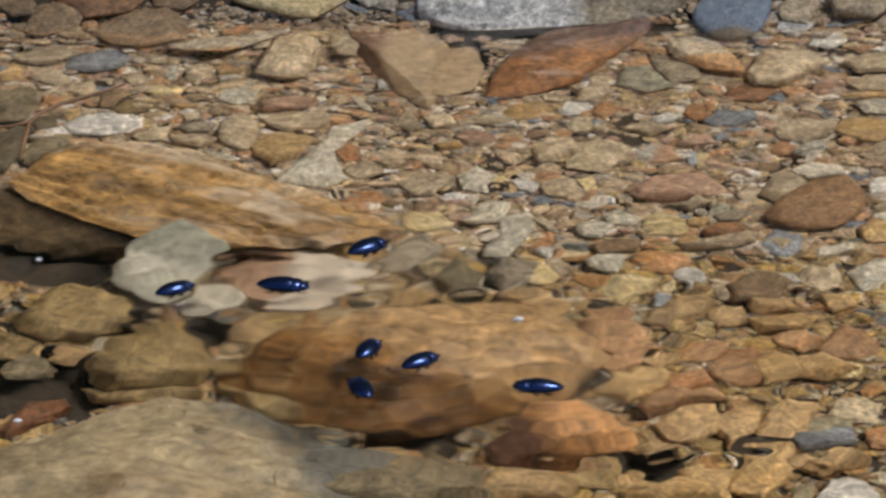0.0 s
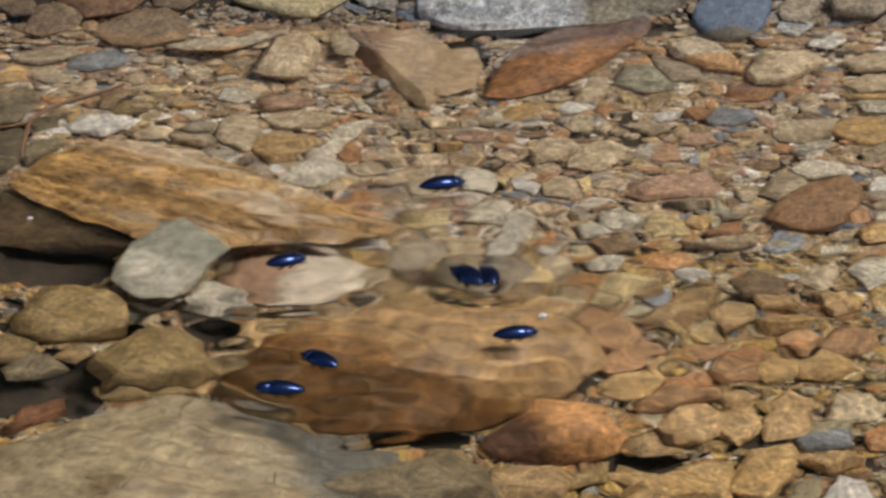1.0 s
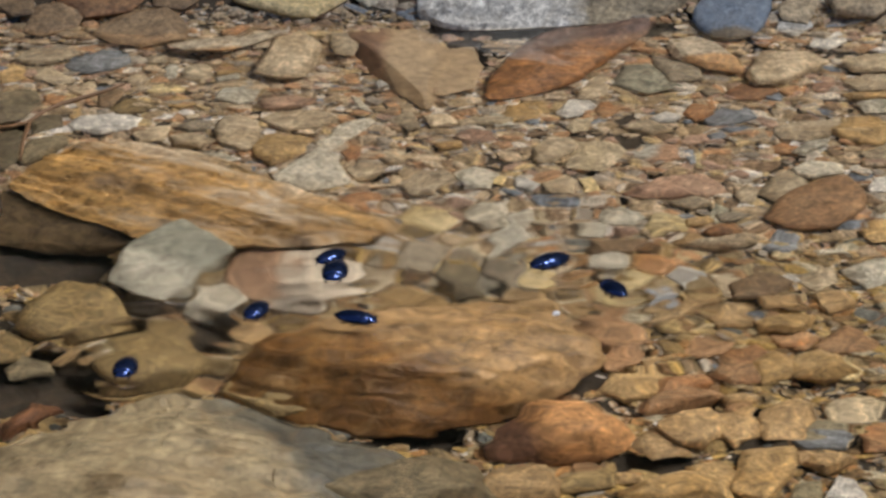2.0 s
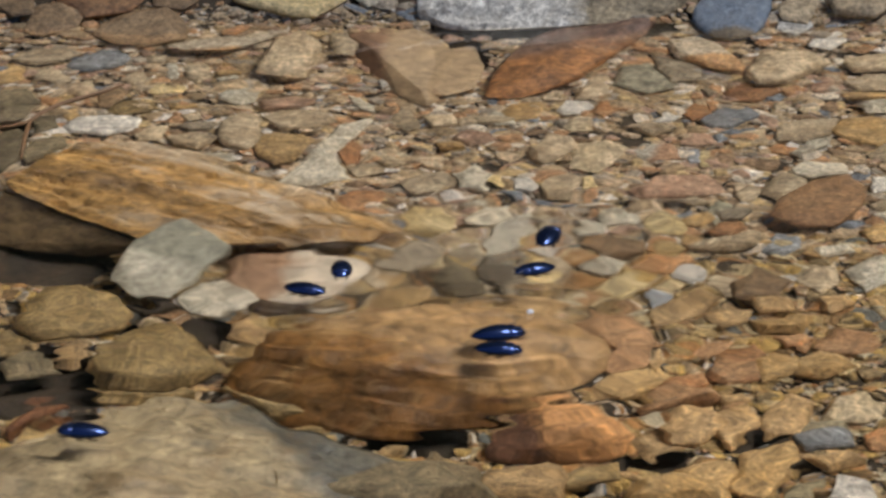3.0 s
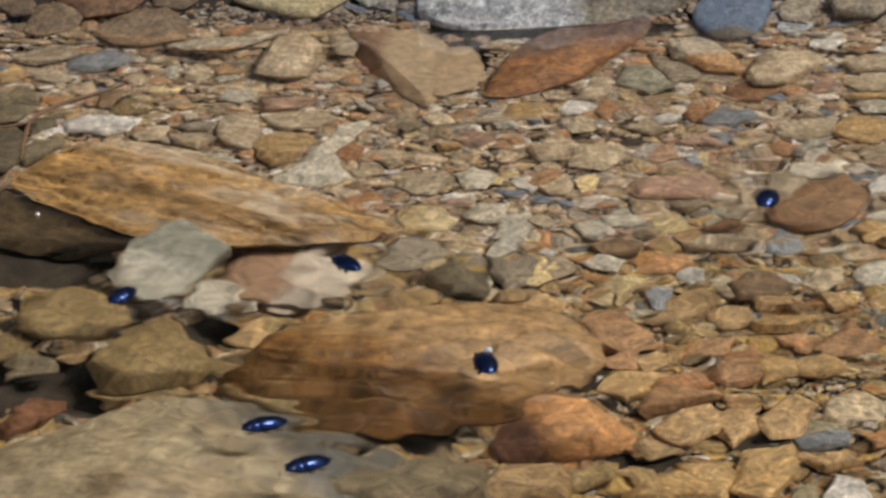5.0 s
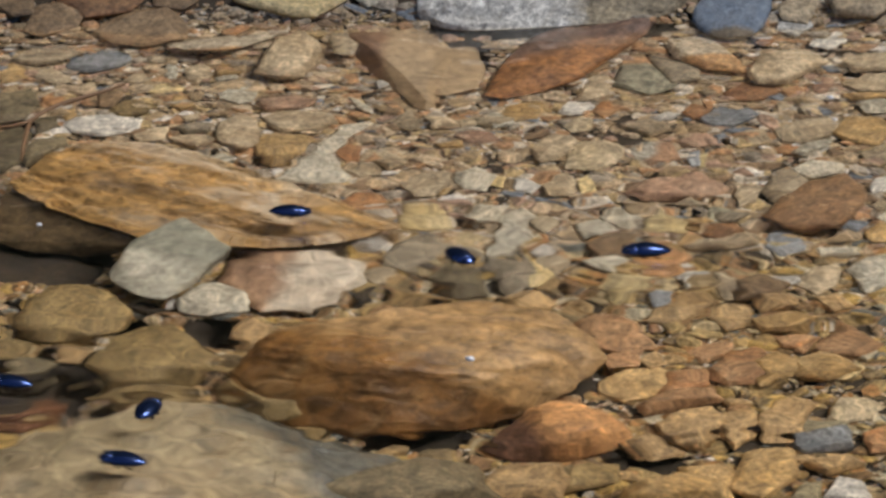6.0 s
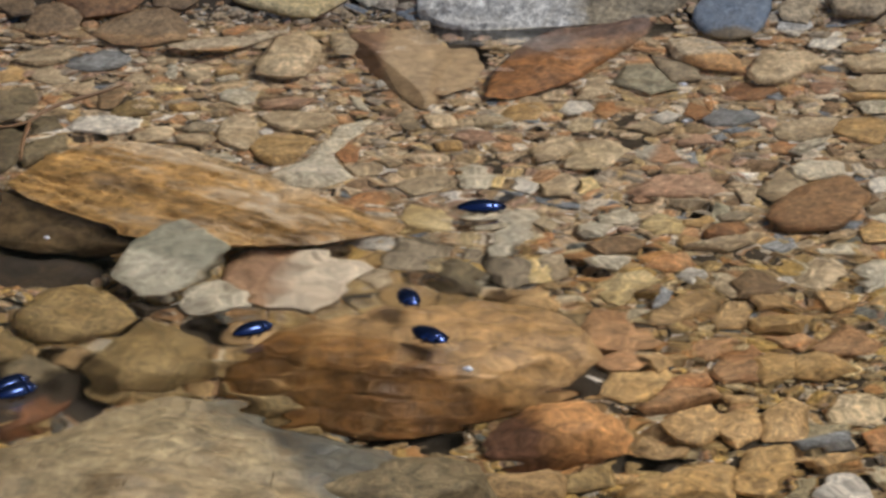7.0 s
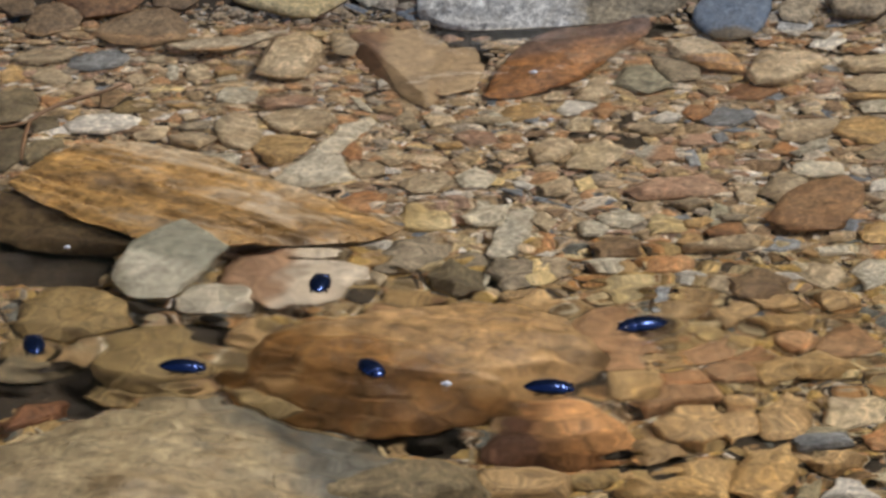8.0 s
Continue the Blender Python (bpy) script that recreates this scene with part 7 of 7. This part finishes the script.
    walk(BEETLES[5], [
        (0, pose(-0.0168, -0.0810, 0.0006, 0, 0, 110)), (0.1, pose(-0.0178, -0.0795, 0.0006, 0, 0, 111)), (0.2, pose(-0.0190, -0.0775, 0.0006, 0, 0, 111)),
        (0.3, pose(-0.0200, -0.0755, 0.0006, 0, 0, 112)), (0.4, pose(-0.0207, -0.0735, 0.0006, 0, 0, 112)), (0.5, pose(-0.0213, -0.0718, 0.0006, 0, 0, 110)),
        (0.6, pose(-0.0219, -0.0702, 0.0006, 0, 0, 108)), (0.7, pose(-0.0223, -0.0679, 0.0006, 0, 0, 115)), (0.8, pose(-0.0228, -0.0661, 0.0006, 0, 0, 128)),
        (0.9, pose(-0.0239, -0.0656, 0.0006, 0, 0, 136)), (1, pose(-0.0257, -0.0658, 0.0006, 0, 0, 135)), (1.1, pose(-0.0275, -0.0646, 0.0006, 0, 0, 123)),
        (1.2, pose(-0.0293, -0.0618, 0.0006, 0, 0, 102)), (1.3, pose(-0.0304, -0.0591, 0.0006, 0, 0, 82)), (1.4, pose(-0.0300, -0.0566, 0.0006, 0, 0, 68)),
        (1.5, pose(-0.0290, -0.0532, 0.0006, 0, 0, 55)), (1.6, pose(-0.0280, -0.0486, 0.0006, 0, 0, 50)), (1.7, pose(-0.0265, -0.0443, 0.0006, 0, 0, 41)),
        (1.8, pose(-0.0244, -0.0420, 0.0006, 0, 0, 20)), (1.9, pose(-0.0216, -0.0418, 0.0006, 0, 0, -8)), (2, pose(-0.0186, -0.0430, 0.0006, 0, 0, -25)),
        (2.1, pose(-0.0155, -0.0448, 0.0006, 0, 0, -33)), (2.2, pose(-0.0126, -0.0466, 0.0006, 0, 0, -39)), (2.3, pose(-0.0102, -0.0487, 0.0006, 0, 0, -42)),
        (2.4, pose(-0.0081, -0.0516, 0.0006, 0, 0, -43)), (2.5, pose(-0.0061, -0.0549, 0.0006, 0, 0, -38)), (2.6, pose(-0.0039, -0.0579, 0.0006, 0, 0, -24)),
        (2.7, pose(-0.0010, -0.0602, 0.0006, 0, 0, -4)), (2.8, pose(0.0027, -0.0609, 0.0006, 0, 0, 7)), (2.9, pose(0.0072, -0.0600, 0.0006, 0, 0, 2)),
        (3, pose(0.0119, -0.0605, 0.0006, 0, 0, -10)), (3.1, pose(0.0154, -0.0649, 0.0006, 0, 0, -38)), (3.2, pose(0.0172, -0.0711, 0.0006, 0, 0, -64)),
        (3.3, pose(0.0181, -0.0766, 0.0006, 0, 0, -85)), (3.4, pose(0.0182, -0.0813, 0.0006, 0, 0, -107)), (3.5, pose(0.0173, -0.0853, 0.0006, 0, 0, -130)),
        (3.6, pose(0.0152, -0.0883, 0.0006, 0, 0, -141)), (3.7, pose(0.0123, -0.0910, 0.0006, 0, 0, -150)), (3.8, pose(0.0094, -0.0938, 0.0006, 0, 0, -153)),
        (3.9, pose(0.0065, -0.0963, 0.0006, 0, 0, -153)), (4, pose(0.0033, -0.0991, 0.0006, 0, 0, -152)), (4.1, pose(-0.0008, -0.1024, 0.0006, 0, 0, -150)),
        (4.2, pose(-0.0049, -0.1058, 0.0006, 0, 0, -149)), (4.3, pose(-0.0081, -0.1087, 0.0006, 0, 0, -149)), (4.4, pose(-0.0106, -0.1111, 0.0006, 0, 0, -153)),
        (4.5, pose(-0.0132, -0.1128, 0.0006, 0, 0, -158)), (4.6, pose(-0.0161, -0.1136, 0.0006, 0, 0, -162)), (4.7, pose(-0.0190, -0.1142, 0.0006, 0, 0, -162)),
        (4.8, pose(-0.0217, -0.1153, 0.0006, 0, 0, -157)), (4.9, pose(-0.0241, -0.1170, 0.0006, 0, 0, -150)), (5, pose(-0.0264, -0.1189, 0.0006, 0, 0, -148)),
        (5.1, pose(-0.0287, -0.1207, 0.0006, 0, 0, -147)), (5.2, pose(-0.0311, -0.1220, 0.0006, 0, 0, -147)), (5.3, pose(-0.0331, -0.1233, 0.0006, 0, 0, -149)),
        (5.4, pose(-0.0348, -0.1245, 0.0006, 0, 0, -156)), (5.5, pose(-0.0365, -0.1255, 0.0006, 0, 0, -169)), (5.6, pose(-0.0388, -0.1259, 0.0006, 0, 0, -186)),
        (5.7, pose(-0.0423, -0.1252, 0.0006, 0, 0, -195)), (5.8, pose(-0.0475, -0.1232, 0.0006, 0, 0, -198)), (5.9, pose(-0.0545, -0.1199, 0.0006, 0, 0, -199)),
        (6, pose(-0.0628, -0.1164, 0.0006, 0, 0, -200)), (6.1, pose(-0.0706, -0.1132, 0.0006, 0, 0, -202)), (6.2, pose(-0.0780, -0.1097, 0.0006, 0, 0, -206)),
        (6.3, pose(-0.0845, -0.1063, 0.0006, 0, 0, -214)), (6.4, pose(-0.0900, -0.1025, 0.0006, 0, 0, -227)), (6.5, pose(-0.0934, -0.0983, 0.0006, 0, 0, -245)),
        (6.6, pose(-0.0942, -0.0935, 0.0006, 0, 0, -266)), (6.7, pose(-0.0932, -0.0887, 0.0006, 0, 0, -288)), (6.8, pose(-0.0917, -0.0852, 0.0006, 0, 0, -307)),
        (6.9, pose(-0.0896, -0.0835, 0.0006, 0, 0, -317)), (7, pose(-0.0871, -0.0827, 0.0006, 0, 0, -320)), (7.1, pose(-0.0853, -0.0803, 0.0006, 0, 0, -321)),
        (7.2, pose(-0.0838, -0.0768, 0.0006, 0, 0, -319)), (7.3, pose(-0.0817, -0.0736, 0.0006, 0, 0, -325)), (7.4, pose(-0.0795, -0.0708, 0.0006, 0, 0, -342)),
        (7.5, pose(-0.0771, -0.0687, 0.0006, 0, 0, -363)), (7.6, pose(-0.0737, -0.0683, 0.0006, 0, 0, -373)), (7.7, pose(-0.0692, -0.0686, 0.0006, 0, 0, -378)),
        (7.8, pose(-0.0639, -0.0691, 0.0006, 0, 0, -377)), (7.9, pose(-0.0582, -0.0696, 0.0006, 0, 0, -374)), (8, pose(-0.0538, -0.0700, 0.0006, 0, 0, -370)),
    ])
    walk(BEETLES[6], [
        (0, pose(0.0193, -0.0804, 0.0006, 0, 0, -184)), (0.1, pose(0.0143, -0.0808, 0.0006, 0, 0, -184)), (0.2, pose(0.0080, -0.0812, 0.0006, 0, 0, -184)),
        (0.3, pose(0.0021, -0.0814, 0.0006, 0, 0, -184)), (0.4, pose(-0.0035, -0.0816, 0.0006, 0, 0, -186)), (0.5, pose(-0.0084, -0.0818, 0.0006, 0, 0, -188)),
        (0.6, pose(-0.0132, -0.0813, 0.0006, 0, 0, -189)), (0.7, pose(-0.0172, -0.0804, 0.0006, 0, 0, -187)), (0.8, pose(-0.0210, -0.0799, 0.0006, 0, 0, -184)),
        (0.9, pose(-0.0264, -0.0806, 0.0006, 0, 0, -184)), (1, pose(-0.0336, -0.0813, 0.0006, 0, 0, -188)), (1.1, pose(-0.0386, -0.0809, 0.0006, 0, 0, -199)),
        (1.2, pose(-0.0434, -0.0785, 0.0006, 0, 0, -210)), (1.3, pose(-0.0493, -0.0757, 0.0006, 0, 0, -221)), (1.4, pose(-0.0547, -0.0736, 0.0006, 0, 0, -228)),
        (1.5, pose(-0.0581, -0.0717, 0.0006, 0, 0, -235)), (1.6, pose(-0.0615, -0.0689, 0.0006, 0, 0, -234)), (1.7, pose(-0.0644, -0.0663, 0.0006, 0, 0, -223)),
        (1.8, pose(-0.0659, -0.0657, 0.0006, 0, 0, -177)), (1.9, pose(-0.0662, -0.0674, 0.0006, 0, 0, -113)), (2, pose(-0.0658, -0.0705, 0.0006, 0, 0, -97)),
        (2.1, pose(-0.0653, -0.0741, 0.0006, 0, 0, -90)), (2.2, pose(-0.0649, -0.0772, 0.0006, 0, 0, -85)), (2.3, pose(-0.0646, -0.0794, 0.0006, 0, 0, -81)),
        (2.4, pose(-0.0640, -0.0812, 0.0006, 0, 0, -80)), (2.5, pose(-0.0634, -0.0831, 0.0006, 0, 0, -84)), (2.6, pose(-0.0632, -0.0855, 0.0006, 0, 0, -90)),
        (2.7, pose(-0.0637, -0.0891, 0.0006, 0, 0, -97)), (2.8, pose(-0.0652, -0.0941, 0.0006, 0, 0, -109)), (2.9, pose(-0.0676, -0.1001, 0.0006, 0, 0, -140)),
        (3, pose(-0.0718, -0.1029, 0.0006, 0, 0, -188)), (3.1, pose(-0.0777, -0.0980, 0.0006, 0, 0, -237)), (3.2, pose(-0.0801, -0.0883, 0.0006, 0, 0, -269)),
        (3.3, pose(-0.0764, -0.0806, 0.0006, 0, 0, -296)), (3.4, pose(-0.0700, -0.0759, 0.0006, 0, 0, -321)), (3.5, pose(-0.0636, -0.0725, 0.0006, 0, 0, -338)),
        (3.6, pose(-0.0563, -0.0683, 0.0006, 0, 0, -343)), (3.7, pose(-0.0481, -0.0641, 0.0006, 0, 0, -347)), (3.8, pose(-0.0400, -0.0615, 0.0006, 0, 0, -353)),
        (3.9, pose(-0.0326, -0.0612, 0.0006, 0, 0, -359)), (4, pose(-0.0259, -0.0621, 0.0006, 0, 0, -365)), (4.1, pose(-0.0195, -0.0627, 0.0006, 0, 0, -370)),
        (4.2, pose(-0.0134, -0.0635, 0.0006, 0, 0, -374)), (4.3, pose(-0.0071, -0.0648, 0.0006, 0, 0, -382)), (4.4, pose(-0.0011, -0.0667, 0.0006, 0, 0, -396)),
        (4.5, pose(0.0034, -0.0701, 0.0006, 0, 0, -410)), (4.6, pose(0.0060, -0.0752, 0.0006, 0, 0, -413)), (4.7, pose(0.0071, -0.0801, 0.0006, 0, 0, -394)),
        (4.8, pose(0.0077, -0.0803, 0.0006, 0, 0, -324)), (4.9, pose(0.0083, -0.0754, 0.0006, 0, 0, -267)), (5, pose(0.0089, -0.0680, 0.0006, 0, 0, -261)),
        (5.1, pose(0.0095, -0.0585, 0.0006, 0, 0, -256)), (5.2, pose(0.0101, -0.0466, 0.0006, 0, 0, -252)), (5.3, pose(0.0105, -0.0344, 0.0006, 0, 0, -248)),
        (5.4, pose(0.0106, -0.0237, 0.0006, 0, 0, -243)), (5.5, pose(0.0106, -0.0145, 0.0006, 0, 0, -237)), (5.6, pose(0.0103, -0.0062, 0.0006, 0, 0, -229)),
        (5.7, pose(0.0095, -0.0004, 0.0006, 0, 0, -211)), (5.8, pose(0.0080, 0.0011, 0.0006, 0, 0, -144)), (5.9, pose(0.0058, -0.0016, 0.0006, 0, 0, -79)),
        (6, pose(0.0038, -0.0063, 0.0006, 0, 0, -60)), (6.1, pose(0.0026, -0.0111, 0.0006, 0, 0, -65)), (6.2, pose(0.0023, -0.0156, 0.0006, 0, 0, -71)),
        (6.3, pose(0.0034, -0.0198, 0.0006, 0, 0, -83)), (6.4, pose(0.0050, -0.0244, 0.0006, 0, 0, -101)), (6.5, pose(0.0054, -0.0296, 0.0006, 0, 0, -125)),
        (6.6, pose(0.0042, -0.0345, 0.0006, 0, 0, -117)), (6.7, pose(0.0021, -0.0390, 0.0006, 0, 0, -106)), (6.8, pose(0.0001, -0.0442, 0.0006, 0, 0, -91)),
        (6.9, pose(-0.0015, -0.0488, 0.0006, 0, 0, -72)), (7, pose(-0.0028, -0.0528, 0.0006, 0, 0, -50)), (7.1, pose(-0.0037, -0.0561, 0.0006, 0, 0, -45)),
        (7.2, pose(-0.0039, -0.0592, 0.0006, 0, 0, -36)), (7.3, pose(-0.0029, -0.0622, 0.0006, 0, 0, -24)), (7.4, pose(-0.0009, -0.0653, 0.0006, 0, 0, -15)),
        (7.5, pose(0.0019, -0.0682, 0.0006, 0, 0, -10)), (7.6, pose(0.0053, -0.0708, 0.0006, 0, 0, -6)), (7.7, pose(0.0092, -0.0733, 0.0006, 0, 0, -4)),
        (7.8, pose(0.0136, -0.0760, 0.0006, 0, 0, -5)), (7.9, pose(0.0183, -0.0787, 0.0006, 0, 0, -6)), (8, pose(0.0220, -0.0809, 0.0006, 0, 0, -8)),
    ])
    walk(BUBBLES[0], [
        (0, pose(0.0161, -0.0430, 0.0003, 0, 0, 0)), (0.5, pose(0.0138, -0.0458, 0.0003, 0, 0, 10)), (1, pose(0.0214, -0.0410, 0.0003, 0, 0, 20)),
        (1.5, pose(0.0245, -0.0391, 0.0003, 0, 0, 30)), (2.8, pose(0.0217, -0.0410, 0.0003, 0, 0, 56)), (3, pose(0.0188, -0.0387, 0.0003, 0, 0, 60)),
        (3.5, pose(0.0159, -0.0426, 0.0003, 0, 0, 70)), (4, pose(0.0121, -0.0455, 0.0003, 0, 0, 80)), (4.5, pose(0.0104, -0.0541, 0.0003, 0, 0, 90)),
        (5.8, pose(0.0066, -0.0639, 0.0003, 0, 0, 116)), (6, pose(0.0057, -0.0649, 0.0003, 0, 0, 120)), (6.5, pose(0.0059, -0.0682, 0.0003, 0, 0, 130)),
        (7, pose(0.0053, -0.0703, 0.0003, 0, 0, 140)), (7.5, pose(0.0054, -0.0733, 0.0003, 0, 0, 150)), (8, pose(0.0008, -0.0781, 0.0003, 0, 0, 160)),
    ])
    walk(BUBBLES[1], [
        (0, pose(0.2992, 0.0951, 0.0003, 0, 0, 0)), (5.8, pose(0.1063, 0.1026, 0.0003, 0, 0, 116)), (6, pose(0.0981, 0.1061, 0.0003, 0, 0, 120)),
        (6.5, pose(0.0821, 0.1115, 0.0003, 0, 0, 130)), (7, pose(0.0616, 0.1165, 0.0003, 0, 0, 140)), (7.5, pose(0.0442, 0.1225, 0.0003, 0, 0, 150)),
        (8, pose(0.0235, 0.1267, 0.0003, 0, 0, 160)),
    ])
    walk(BUBBLES[2], [
        (0, pose(0.2938, 0.0779, 0.0003, 0, 0, 0)), (5.8, pose(0.1054, 0.0881, 0.0003, 0, 0, 116)), (6, pose(0.0975, 0.0890, 0.0003, 0, 0, 120)),
        (6.5, pose(0.0800, 0.0899, 0.0003, 0, 0, 130)), (7, pose(0.0602, 0.0877, 0.0003, 0, 0, 140)), (7.5, pose(0.0444, 0.0886, 0.0003, 0, 0, 150)),
        (8, pose(0.0268, 0.0890, 0.0003, 0, 0, 160)),
    ])
    walk(BUBBLES[3], [
        (0, pose(-0.0905, -0.0074, 0.0003, 0, 0, 0)), (0.5, pose(-0.0886, 0.0208, 0.0003, 0, 0, 10)), (1, pose(-0.0953, 0.0189, 0.0003, 0, 0, 20)),
        (1.5, pose(-0.1007, 0.0156, 0.0003, 0, 0, 30)), (2.8, pose(-0.1113, 0.0298, 0.0003, 0, 0, 56)), (4, pose(-0.0919, 0.0156, 0.0003, 0, 0, 80)),
        (4.5, pose(-0.0938, 0.0226, 0.0003, 0, 0, 90)), (6, pose(-0.0926, 0.0148, 0.0003, 0, 0, 120)), (7.5, pose(-0.0877, 0.0029, 0.0003, 0, 0, 150)),
        (8, pose(-0.0847, 0.0004, 0.0003, 0, 0, 160)),
    ])
    walk(BUBBLES[4], [
        (0, pose(-0.0854, -0.0970, 0.0003, 0, 0, 0)), (0.5, pose(-0.0870, -0.0982, 0.0003, 0, 0, 10)), (1.5, pose(-0.0949, -0.1032, 0.0003, 0, 0, 30)),
        (8, pose(-0.1638, -0.1168, 0.0003, 0, 0, 160)),
    ])
    walk(WATER, [(0.0, pose(0.0, 0.0, 0.0)), (4.0, pose(0.18, -0.05, 0.0)), (8.0, pose(0.35, -0.11, 0.0))])


motions()
